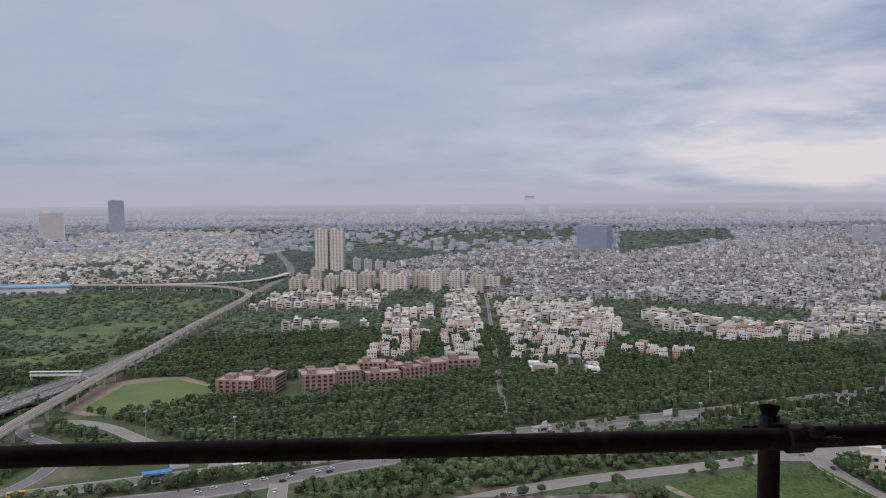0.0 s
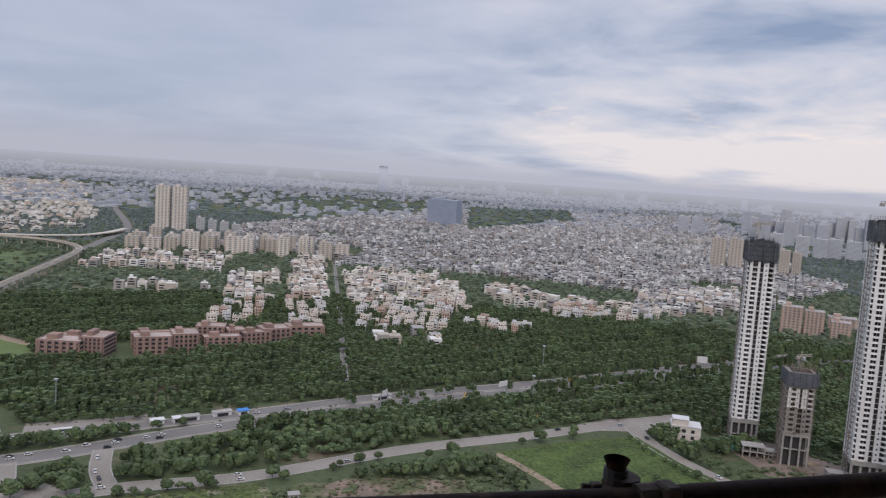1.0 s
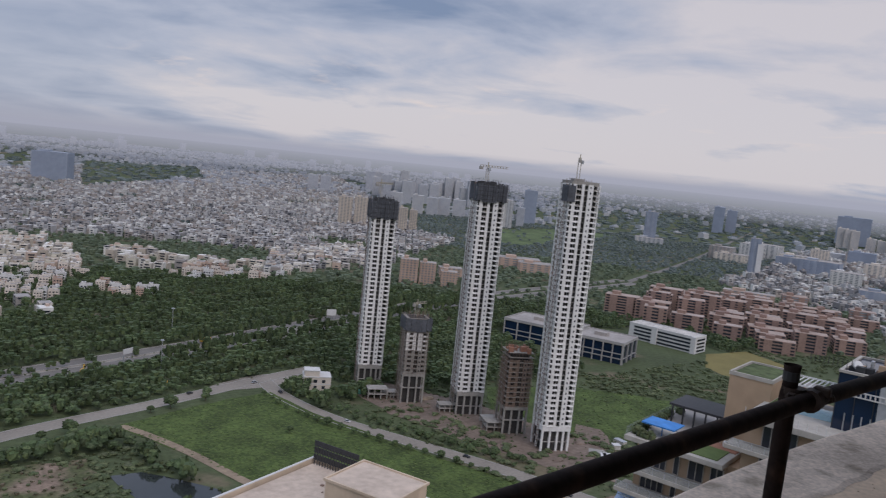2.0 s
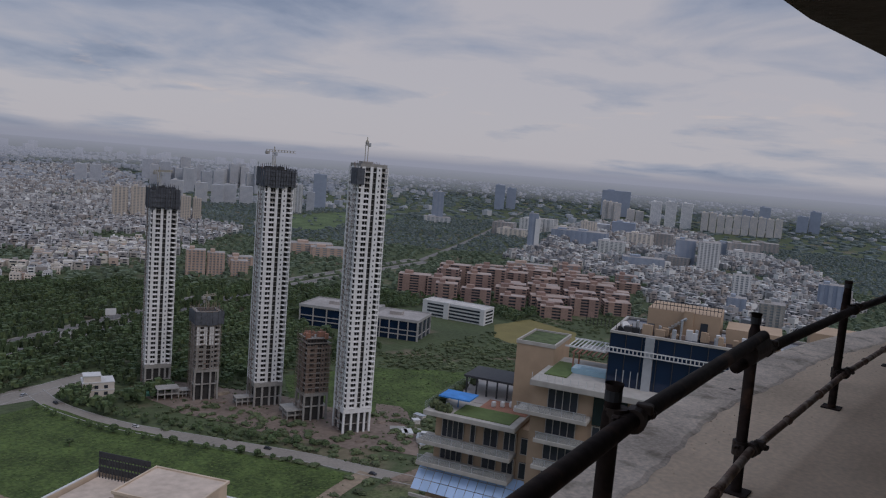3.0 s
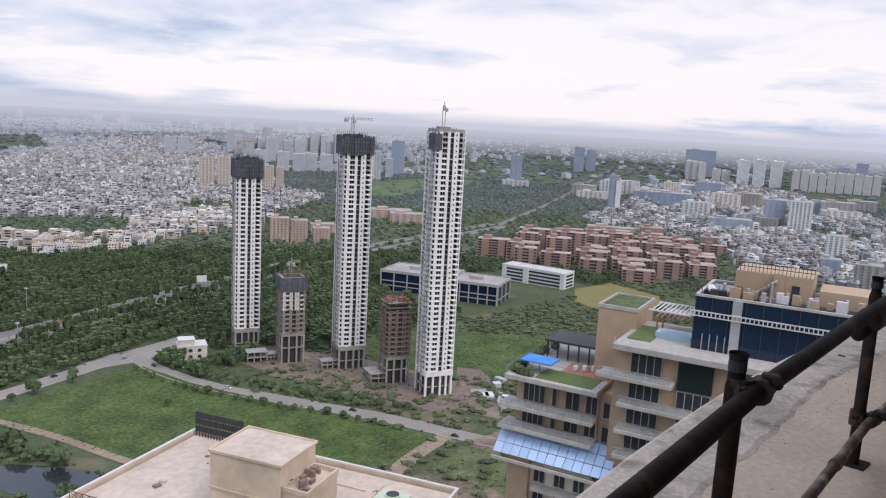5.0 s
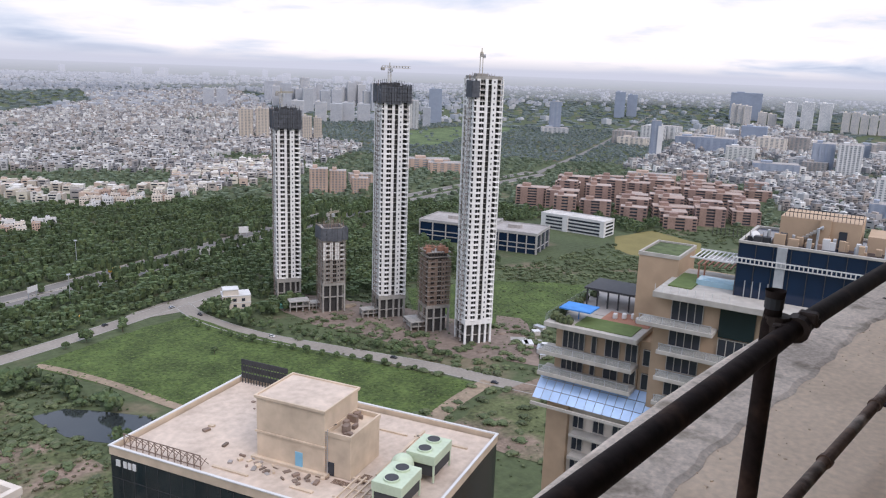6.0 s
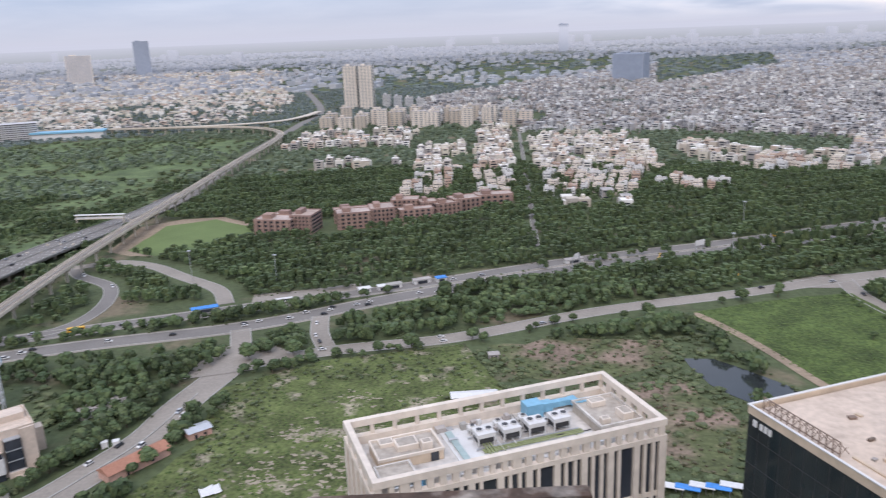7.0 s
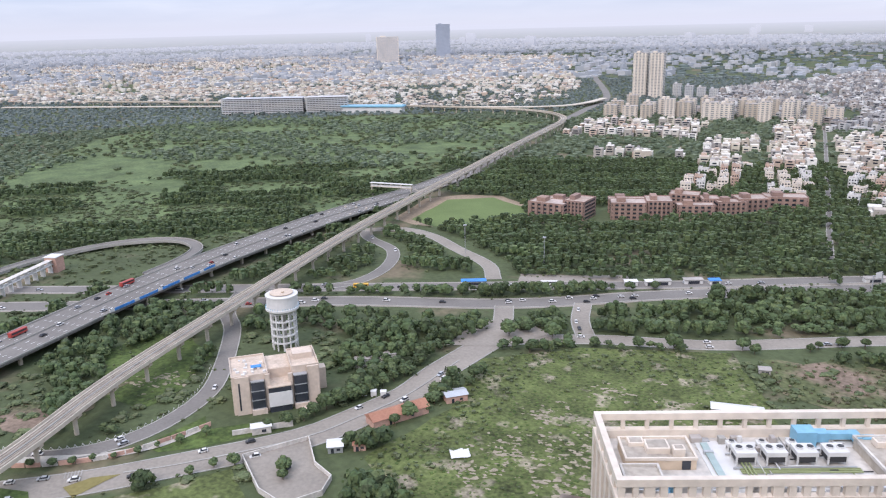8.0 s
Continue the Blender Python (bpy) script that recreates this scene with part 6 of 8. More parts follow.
def jittered(x0, x1, y0, y1, step, seed):
    r = np.random.default_rng(seed)
    X, Y = np.meshgrid(np.arange(x0, x1, step), np.arange(y0, y1, step))
    return X.ravel() + r.uniform(-0.45, 0.45, X.size) * step, Y.ravel() + r.uniform(-0.45, 0.45, X.size) * step, r


def in_view(x, y, a0=-58, a1=88):
    a = np.degrees(np.arctan2(x, y))
    return (a > a0) & (a < a1)


def soft_noise(x, y, scale):
    return np.array([noise.noise((a * scale, b * scale, 0.7)) for a, b in zip(x, y)])


# quarters of houses: polygon, house spacing across and along, heights, yaw
COLONY = {
    "block_west": ([(-78, 770), (-28, 812), (-18, 1152), (-80, 1120)], 11.5, 13, (8, 13), 3),
    "strip": ([(-6, 775), (36, 775), (55, 1344), (4, 1346)], 11.5, 12.5, (9, 14), 3),
    "block_mid": ([(80, 1199), (127, 1235), (242, 1165), (212, 900), (150, 770), (66, 772)], 12, 13, (8, 13), -14),
    "block_east": ([(276, 1085), (330, 1085), (465, 925), (440, 850), (312, 862), (262, 1000)], 12.5, 13, (8, 13), -38),
    "block_few": ([(186, 790), (226, 776), (262, 800), (201, 856)], 13, 14, (8, 12), -20),
    "rows_north": ([(-290, 1150), (-104, 1150), (-100, 1352), (-298, 1320)], 13, 14, (8, 13), 4),
    "row_low": ([(-205, 968), (-94, 965), (-100, 1000), (-214, 1004)], 12, 13, (8, 13), 4),
    "east_far": ([(440, 905), (620, 930), (740, 1180), (520, 1105)], 13, 14, (7, 12), -30),
    "brick_low": ([(75, 705), (150, 715), (150, 765), (72, 762)], 13, 15, (7, 10), 0),
}
DENSE = [(70, 1290), (300, 1240), (527, 1110), (760, 1250), (1050, 1450), (2540, 4447), (757, 3284), (217, 2568), (-119, 1960), (-140, 1480), (60, 1420)]
LEFT = [(-1900, 1360), (-1100, 1460), (-640, 1500), (-420, 1640), (-500, 2128), (-1010, 4033), (-3400, 4023), (-3400, 1800)]
PARK = [(-229, 1854), (27, 2316), (-201, 2932), (-343, 2868)]
PARK2 = [(486, 2177), (1139, 3027), (1496, 4140), (858, 3844)]
BRICKS = [(715, 605), (860, 640), (1000, 695), (1050, 650), (1175, 560), (1110, 450), (870, 372), (785, 410), (772, 480)]
CITY_E = [(1234, 790), (1446, 835), (2281, 1180), (2850, 1240), (2500, 800), (2008, 600), (1900, 400), (1500, 250), (1280, 170), (960, 200), (1000, 380), (1190, 520), (1180, 600)]
EAST_COL = [(416, 890), (601, 931), (828, 1120), (1113, 1338), (965, 1420), (830, 1480), (568, 1180)]
SITES = [
    [(-262, 150), (-222, 174), (-200, 196), (-184, 214), (-166, 200), (-190, 140), (-230, 110)],
    [(-340, 148), (-340, 200), (-275, 196), (-242, 208), (-226, 245), (-196, 254), (-172, 246), (-203, 205), (-237, 176), (-285, 146)],
    [(30, 95), (60, 120), (95, 70), (60, 50)], [(-30, 108), (20, 130), (36, 100), (-12, 78)], [(-222, 240), (-222, 285), (-172, 310), (-172, 265)],
    [(-196, 650), (-130, 632), (0, 706), (6, 745), (-120, 712), (-196, 680)], [(258, 450), (285, 450), (285, 485), (258, 485)],
    [(500, 420), (650, 420), (720, 430), (720, 545), (520, 575)], [(-165, 195), (-135, 195), (-135, 245), (-190, 245)], [(-155, 255), (-120, 262), (-120, 292), (-155, 290)],
    [(-246, 316), (-222, 316), (-222, 340), (-246, 340)], [(80, 85), (110, 85), (140, 40), (100, 10), (75, 40)]]
KEEP_CLEAR = [v for k, v in FIELDS.items() if k not in ("left_meadow", "far_meadow", "west_meadow", "site")] + SITES
KEEP_CLEAR.append([(300, 462), (312, 464), (348, 395), (362, 318), (350, 292), (338, 306), (322, 352), (305, 402)])
KEEP_CLEAR.append([(-283, 246), (-312, 280), (-306, 308), (-290, 312), (-265, 296), (-254, 262), (-256, 244)])

BROWN = [(4, 392), (44, 400), (96, 396), (100, 372), (70, 352), (60, 340), (100, 330), (112, 300), (90, 262), (62, 280), (40, 346), (14, 356)]


def build_woods():
    # near belts
    x, y, r = jittered(-960, 960, 60, 960, 6.7, 21)
    d = np.hypot(x, y)
    k = in_view(x, y) & (d > 190) & (d < 960) & off_roads(x, y, 2.0) & (off_roads(x, y, 3.5) | (x > 30))
    for p in KEEP_CLEAR:
        k &= ~inside(x, y, p)
    for p, *_ in COLONY.values():
        k &= ~inside(x, y, p) | (r.random(len(x)) < 0.42)
    k &= ~inside(x, y, BRICKS) | (r.random(len(x)) < 0.18)
    # belts stand in long rows along the highway, with grassy gaps between them
    v = y - (533 + 0.36 * (x - 75))
    rows = np.sin(2 * np.pi * v / 33 + 2.2 * np.sin(x * 0.006) + 0.8 * np.sin(x * 0.021))
    k &= (rows > -0.72) | (v < 18) | (v > 250) | (x < -110) | (x > 620)
    x, y, rows = x[k], y[k], rows[k]
    n1 = soft_noise(x, y, 0.013)
    wood = np.ones(len(x))
    scrub = (x < -330) | ((x > -20) & (x < 120) & (y < 400)) | ((x > 120) & (y < 265)) | ((x < -150) & (y < 350)) | ((x > 250) & (y < 430))
    wood[scrub] = np.clip(0.85 + 1.5 * n1[scrub], 0.2, 1.0)
    wild = (x < -330) | ((x < -150) & (y < 350))
    wood[wild & inside(x, y, FIELDS["left_meadow"])] = 0.06
    wood[inside(x, y, BROWN)] *= 0.25
    wood[(x > 120) & (y < 265)] *= 0.4
    k = r.random(len(x)) < wood
    x, y, scrub, wild, n1, rows = x[k], y[k], scrub[k], wild[k], n1[k], rows[k]
    scrub &= ~(wild & (n1 > 0.06))
    R = r.uniform(3.2, 5.0, len(x)) * np.where(scrub, 0.85, 1 + 0.12 * rows)
    T = R * r.uniform(0.6, 0.85, len(x)) * np.where(scrub, 0.7, 1) + np.where(scrub, 0, 1.6 + 1.5 * rows)
    lift = np.where(scrub, -0.5, r.uniform(0.4, 1.8, len(x)))
    # tall roadside trees in front of the highway
    front = (x > 185) & (x < 640) & (y < 533 + 0.36 * (x - 75) + 20) & (y > 533 + 0.36 * (x - 75) - 30)
    T, lift = np.where(front, T * 1.5 + 1.5, T), np.where(front, lift + 2.0, lift)
    for name, sel, mt, lab in (("tree_belt", ~scrub, "leaf", "dense dark green belts of roadside trees"), ("scrub", scrub, "scrubleaf", "light green scrub and young trees")):
        near = np.hypot(x, y) < 490
        for s2, quads in ((sel & near, (3, 2, 34) if name == "tree_belt" else (3, 2, 24)), (sel & ~near, (3, 1, 16))):
            if s2.any():
                ob = part(name, crowns(name, x[s2], y[s2], lift[s2], R[s2], T[s2], quads, 31), M[mt], None)
                tagged(ob, lab, "trees", kind="stuff")
    # low bushes over the rough ground
    x, y, r = jittered(-640, 640, 180, 620, 4.4, 77)
    k = in_view(x, y) & (np.hypot(x, y) > 185) & off_roads(x, y, 1.0)
    for p in [FIELDS[q] for q in ("pond", "turf", "field_edge", "meadow")] + SITES:
        k &= ~inside(x, y, p)
    x, y = x[k], y[k]
    lot = inside(x, y, FIELDS["lot"]) | inside(x, y, FIELDS["south_meadow"])
    edge = lot & ((y > 352) | (x < -106 + 0.1 * (y - 240))) & (x < 100)
    marsh = (x > -12) & (x < 150) & (y > 240) & (y < 405) & ~lot
    k = r.random(len(x)) < np.where(edge | marsh, 0.92, np.where(lot, np.clip(0.22 + 2.2 * soft_noise(x, y, 0.03), 0.04, 0.7), 0.3))
    x, y, lot, edge, marsh = x[k], y[k], lot[k], edge[k], marsh[k]
    R = r.uniform(0.7, 1.9, len(x)) * np.where(edge, 1.35, np.where(marsh, 1.25, np.where(lot, r.choice((0.55, 0.8, 1.5), len(x), p=(0.5, 0.4, 0.1)), 1)))
    brown = inside(x, y, BROWN) & (r.random(len(x)) < 0.8)
    for q, mt, lab in ((~brown, "scrubleaf", "low green bushes and weeds"), (brown, "brownleaf", "dry brown scrub on the waste ground")):
        tagged(part("bushes", crowns("bushes", x[q], y[q], -0.4 * R[q], R[q], R[q] * 0.8, (1, 1, 9), 5), M[mt], None), lab, "bushes", kind="stuff")
    # tufts over the meadows
    x, y, r = jittered(-140, 540, 190, 470, 2.3, 78)
    k = (inside(x, y, FIELDS["meadow"]) | inside(x, y, FIELDS["lot"]) | inside(x, y, FIELDS["south_meadow"])) & (r.random(len(x)) < 0.75)
    x, y = x[k], y[k]
    R = r.uniform(0.5, 1.7, len(x))
    tagged(part("grass_tufts", crowns("grass_tufts", x, y, -0.5 * R, R, R * 0.6, (1, 1, 4), 6), M["tuft"], None), "tufts of long grass", "grass", kind="stuff")
    # middle distance
    x, y, r = jittered(-2100, 2400, 60, 2400, 15, 22)
    d = np.hypot(x, y)
    k = in_view(x, y) & (d > 940) & (d < 2400) & off_roads(x, y, 4)
    built = np.zeros(len(x), bool)
    for p in [c[0] for c in COLONY.values()] + [DENSE, LEFT, BRICKS, CITY_E, EAST_COL]:
        built |= inside(x, y, p)
    left = inside(x, y, LEFT)
    keep = np.where(built, np.where(left, 0.7, 0.42), 1.0)
    keep = np.where(inside(x, y, FIELDS["far_meadow"]) | inside(x, y, FIELDS["left_meadow"]), 0.06, keep)
    west = inside(x, y, FIELDS["west_meadow"])
    nw = soft_noise(x, y, 0.008)
    keep = np.where(west & (keep > 0.1), np.clip(0.85 + 1.8 * nw, 0.1, 1.0), keep)
    west &= nw < 0.05
    k &= r.random(len(x)) < keep
    x, y, west, left = x[k], y[k], west[k], left[k]
    R = r.uniform(5, 9.5, len(x)) * np.where(west, 0.95, 1)
    # the belts change to haze-tinted leaf colours with distance
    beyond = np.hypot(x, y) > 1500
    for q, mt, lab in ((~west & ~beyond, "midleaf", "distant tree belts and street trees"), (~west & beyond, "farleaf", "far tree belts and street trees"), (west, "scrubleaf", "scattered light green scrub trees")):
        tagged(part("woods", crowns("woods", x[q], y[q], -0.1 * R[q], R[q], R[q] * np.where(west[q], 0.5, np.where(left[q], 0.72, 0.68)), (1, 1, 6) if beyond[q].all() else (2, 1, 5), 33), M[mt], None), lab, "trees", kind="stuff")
    # far
    x, y, r = jittered(-8000, 9000, 100, 9000, 58, 23)
    d = np.hypot(x, y)
    k = in_view(x, y) & (d > 2350) & (d < 9000)
    built = inside(x, y, DENSE) | inside(x, y, CITY_E) | inside(x, y, LEFT)
    keep = np.where(built, 0.25, np.where(np.degrees(np.arctan2(x, y)) > 48, 0.95, 0.6))
    keep = np.where(inside(x, y, PARK2) | inside(x, y, PARK), 1.0, keep)
    k &= r.random(len(x)) < keep
    x, y = x[k], y[k]
    X, Y, Z, s = lifted(x, y)
    R = r.uniform(18, 40, len(x)) * s
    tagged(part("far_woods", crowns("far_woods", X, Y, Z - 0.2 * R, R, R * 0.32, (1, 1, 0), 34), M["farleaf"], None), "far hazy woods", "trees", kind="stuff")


# ---- houses ----
def house_kind(w, d, h, seed):
    """Flat-roofed town house: storeys with balconies, a parapet, a stair room and a tank."""
    r = random.Random(seed)
    t = thing("house", "pale flat-roofed town house with roof terrace", "house", group="colony houses")
    wall = M[("white", "cream", "stoneB", "peach", "white", "cream")[seed % 6]]
    part("wall", boxes("wall", [(0, 0, 0, w, d, h), (-w * 0.22, -d * 0.5 - 0.5, 0, w * 0.45, 1.2, h * 0.72)]), wall, t)
    part("parapet", wall_ring(w, d, 0.9, 0.25), wall, t, at=(0, 0, h))
    part("roof", block(w - 0.5, d - 0.5, 0.12), M["roofgrey"], t, at=(0, 0, h + 0.01))
    s = part("stair_room", block(w * 0.35, d * 0.4, 2.6), wall, t, at=(w * r.choice((-0.25, 0.25)), d * r.choice((-0.2, 0.25)), h))
    part("water_tank", tube([(0, 0, 2.6), (0, 0, 4.0)], 0.7, 8), M["darksteel"], s)
    rows, slabs = [], []
    for k in range(int(h / 3.1)):
        z = 0.9 + k * 3.1
        for x in (-0.3, 0.0, 0.3):
            rows.append((x * w, -d / 2 - (1.12 if x < -0.1 and z + 1.4 < h * 0.72 else 0.02), z, w * 0.17, 0.1, 1.5))
        for y in (-0.25, 0.2):
            rows += [(-w / 2 - 0.02, y * d, z, 0.1, d * 0.16, 1.4), (w / 2 + 0.02, y * d, z, 0.1, d * 0.16, 1.4)]
        slabs.append((w * 0.2, -d / 2 - 0.6, z - 1.0 + 3.0, w * 0.5, 1.2, 0.2))
    tagged(part("glazing", boxes("glazing", rows), M["darkwin"], t), kind="stuff")
    for q in slabs[:2]:
        part("balcony", block(*q[3:6]), wall, t, at=q[:3])
    return t


def grid_in(poly, a, b, yaw, seed):
    p = np.array(poly, float)
    c = p.mean(0)
    size = np.abs(p - c).max() * 1.6
    r = np.random.default_rng(seed)
    X, Y = np.meshgrid(np.arange(-size, size, a), np.arange(-size, size, b))
    X, Y = X.ravel() + r.uniform(-0.13, 0.13, X.size) * a, Y.ravel() + r.uniform(-0.15, 0.15, X.size) * b
    t = radians(yaw)
    gx, gy = c[0] + X * math.cos(t) - Y * math.sin(t), c[1] + X * math.sin(t) + Y * math.cos(t)
    k = inside(gx, gy, poly)
    return gx[k], gy[k], r


def house_rows(x, y, w, d, h, yaw, r, detail=True):
    """Rows of boxes for many houses: body, a lower wing, upper storey or stair room, and roof surface; and rows of dark window strips."""
    X, Y, Z, s = lifted(x, y)
    w, d, h = w * s, d * s, h * s
    n = len(x)
    t = np.radians(yaw)
    rows = [np.c_[X, Y, Z - 0.5 * s, w, d, h, yaw]]
    up = r.random(n) < 0.75
    ox, oy = r.uniform(-0.22, 0.22, n) * w, r.uniform(-0.2, 0.2, n) * d
    rows.append(np.c_[X + ox, Y + oy, Z + h - 0.5 * s, w * r.uniform(0.25, 0.6, n), d * r.uniform(0.25, 0.6, n), r.uniform(1.8, 3.2, n) * s, yaw][up])
    win = []
    if detail:
        near = np.hypot(x, y) < 2300
        rows.append(np.c_[X, Y, Z + h - 0.5 * s, w * 0.88, d * 0.88, np.full(n, 0.12) * s, yaw][near & (r.random(n) < 0.7)])
        wing = near & (r.random(n) < 0.4)
        side = r.choice((-1, 1), n) * (w * 0.5 + 1.2)
        rows.append(np.c_[X + np.cos(t) * side, Y + np.sin(t) * side, Z - 0.5 * s, np.full(n, 2.8), d * r.uniform(0.4, 0.8, n), h * r.uniform(0.35, 0.8, n), yaw][wing])
        for k in range(4):
            z = 0.9 + 3.1 * k
            ok = (h > (z + 2.0) * s) & (np.hypot(x, y) < 1900)
            px, py = X + np.sin(t) * d * 0.5, Y - np.cos(t) * d * 0.5
            win.append(np.c_[px, py, Z + z * s, w * r.uniform(0.3, 0.8, n), 0.3 * s, 1.6 * s, yaw][ok & (r.random(n) < 0.85)])
            px, py = X - np.cos(t) * w * 0.5, Y - np.sin(t) * w * 0.5
            win.append(np.c_[px, py, Z + z * s, 0.3 * s, d * r.uniform(0.25, 0.6, n), 1.5 * s, yaw][ok & (r.random(n) < 0.6) & (np.hypot(x, y) < 1400)])
    return rows, win


def build_houses():
    kinds = [house_kind(*a) for a in ((9.5, 11, 9.6, 0), (10.5, 12, 12.6, 1), (9, 10, 9.4, 2), (11, 11, 12.8, 3), (10, 12, 9.8, 4), (9.8, 12.2, 13.0, 5))]
    used = [False] * len(kinds)
    rows, win = [], []
    count = 0
    for i, (name, (poly, a, b, hh, yaw)) in enumerate(COLONY.items()):
        gx, gy, r = grid_in(poly, a, b, yaw, 50 + i)
        k = (r.random(len(gx)) < (0.5 if name in ("row_low", "rows_north", "brick_low", "block_east", "east_far") else 0.68)) & (soft_noise(gx, gy, 0.035) > -0.3)
        gx, gy = gx[k], gy[k]
        near = (gy < 925) & (np.hypot(gx, gy) < 1040) & (count < 150)
        for x, y in zip(gx[near], gy[near]):
            j = int(r.integers(len(kinds)))
            m = pose(x, y, 0, 0, 0, yaw + r.normal(0, 3)) @ Matrix.Diagonal((r.uniform(0.75, 1.08), r.uniform(0.75, 1.05), r.uniform(0.72, 1.1), 1))
            if not used[j]:
                kinds[j].matrix_basis, used[j] = m, True
            else:
                copy_thing(kinds[j], m)
            count += 1
        fx, fy = gx[~near], gy[~near]
        n = len(fx)
        if n:
            q, w2 = house_rows(fx, fy, r.uniform(0.75, 0.95, n) * a, r.uniform(0.75, 0.95, n) * b, r.uniform(*hh, n), np.full(n, yaw) + r.normal(0, 1.5, n), r)
            rows += q
            win += w2
    far_rows = boxes("colony_houses", np.concatenate(rows))
    tagged(part("colony_houses", far_rows, M["house"], None), "white and cream flat-roofed houses of the colony", "houses", kind="stuff")
    # old dense city
    rows = []
    for poly, a, seed, hh, yaw in ((DENSE, 12.5, 61, (6, 15), -32), (EAST_COL, 13, 62, (6, 12), -35), (CITY_E, 14, 63, (6, 17), -25)):
        gx, gy, r = grid_in(poly, a, a, yaw, seed)
        d = np.hypot(gx, gy)
        nz = soft_noise(gx, gy, 0.006)
        k = (r.random(len(gx)) < np.where(d < 3000, 0.74, 0.4)) & ~inside(gx, gy, PARK2) & ~inside(gx, gy, PARK) & (nz > -0.42) & in_view(gx, gy, -60, 88)
        gx, gy = gx[k], gy[k]
        n = len(gx)
        q, w2 = house_rows(gx, gy, r.uniform(0.45, 0.92, n) * a, r.uniform(0.5, 0.95, n) * a, hh[0] + (hh[1] - hh[0]) * r.random(n) ** 1.8, yaw + r.normal(0, 7, n), r, True)
        rows += q
        win += [w for w in w2]
    tagged(part("city_houses", boxes("city_houses", np.concatenate(rows)), M["dense"], None), "dense weathered low-rise city blocks", "houses", kind="stuff")
    # garden quarter
    gx, gy, r = grid_in(LEFT, 18, 23, 12, 64)
    nz = soft_noise(gx, gy, 0.004)
    k = (r.random(len(gx)) < np.clip(0.5 + 0.9 * nz, 0.08, 0.75)) & in_view(gx, gy) & off_roads(gx, gy, 8)
    gx, gy = gx[k], gy[k]
    n = len(gx)
    q, w2 = house_rows(gx, gy, r.uniform(10, 17, n), r.uniform(8, 14, n), r.uniform(6, 10.5, n), 12 + r.normal(0, 4, n), r)
    tagged(part("garden_houses", boxes("garden_houses", np.concatenate(q)), M["house"], None), "pale low houses among street trees", "houses", kind="stuff")
    win += w2
    tagged(part("house_windows", boxes("house_windows", np.concatenate([w for w in win if len(w)])), M["darkwin"], None), "dark window openings of the houses", "windows", kind="stuff")
    # the far city
    x, y, r = jittered(-8000, 8500, 100, 8500, 42, 24)
    d = np.hypot(x, y)
    nz = soft_noise(x, y, 0.0011)
    k = in_view(x, y) & (d > 2450) & (d < 9000) & ~inside(x, y, PARK2) & ~inside(x, y, PARK) & (r.random(len(x)) < np.clip(0.42 + 0.9 * nz, 0.05, 0.8) * np.clip(1.0 - (np.degrees(np.arctan2(x, y)) - 42) / 14, 0.12, 1.0))
    x, y = x[k], y[k]
    n = len(x)
    q, _ = house_rows(x, y, r.uniform(12, 38, n), r.uniform(10, 26, n), 6 + 14 * r.random(n) ** 2.5, r.uniform(0, 90, n), r, False)
    # wall colours here carry the painted haze
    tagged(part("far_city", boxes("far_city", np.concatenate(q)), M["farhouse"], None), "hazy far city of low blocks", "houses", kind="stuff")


# ---- taller buildings of the middle and far distance ----
def high_rise(x, y, w, d, h, yaw, material, label, name="apartment_block", fins=5, group=""):
    """A slab of flats: body, bands of windows on each front, balcony shafts, and a roof room."""
    t = thing(name, label, "building", on_land(x, y, yaw), group)
    part("body", block(w, d, h), material, t)
    far = math.hypot(x, y) > 2300
    n = max(3, int(h / 3.2))
    rows = []
    for s in (-1, 1):
        rows += [(0, s * (d / 2 - 0.05), 1.2 + k * h / n, w * 0.94, 0.3, h / n * 0.5) for k in range(n)]
        rows += [(s * (w / 2 - 0.05), 0, 1.2 + k * h / n, 0.3, d * 0.86, h / n * 0.5) for k in range(n)]
    # windows grow paler with distance, a painted stand-in for haze
    glass = M["farwin"] if far else M["hazeglass"] if math.hypot(x, y) > (1200 if material == M["brick"] else 760) else M["darkwin"]
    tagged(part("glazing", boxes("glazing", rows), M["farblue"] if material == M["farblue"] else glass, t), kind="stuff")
    shaft = block(round(w / fins * 0.45, 1), 1.6, h)
    for k in range(0 if math.hypot(x, y) > 2300 else fins):
        part("balcony_shaft", shaft, material, t, at=(-w / 2 + w * (k + 0.5) / fins, -(d / 2 + 0.5), 0))
    if not far:
        part("roof", block(w - 0.6, d - 0.6, 0.3), M["brickroof" if material == M["brick"] else "roofgrey"], t, at=(0, 0, h))
    part("roof_room", boxes("roof_room", [(-w * 0.2, 0, h, w * 0.25, d * 0.5, 4)]), material, t)
    if math.hypot(x, y) < 800:
        part("parapet", wall_ring(w + 0.1, d + 0.1, 1.0, 0.4), material, t, at=(0, 0, h))
    return t


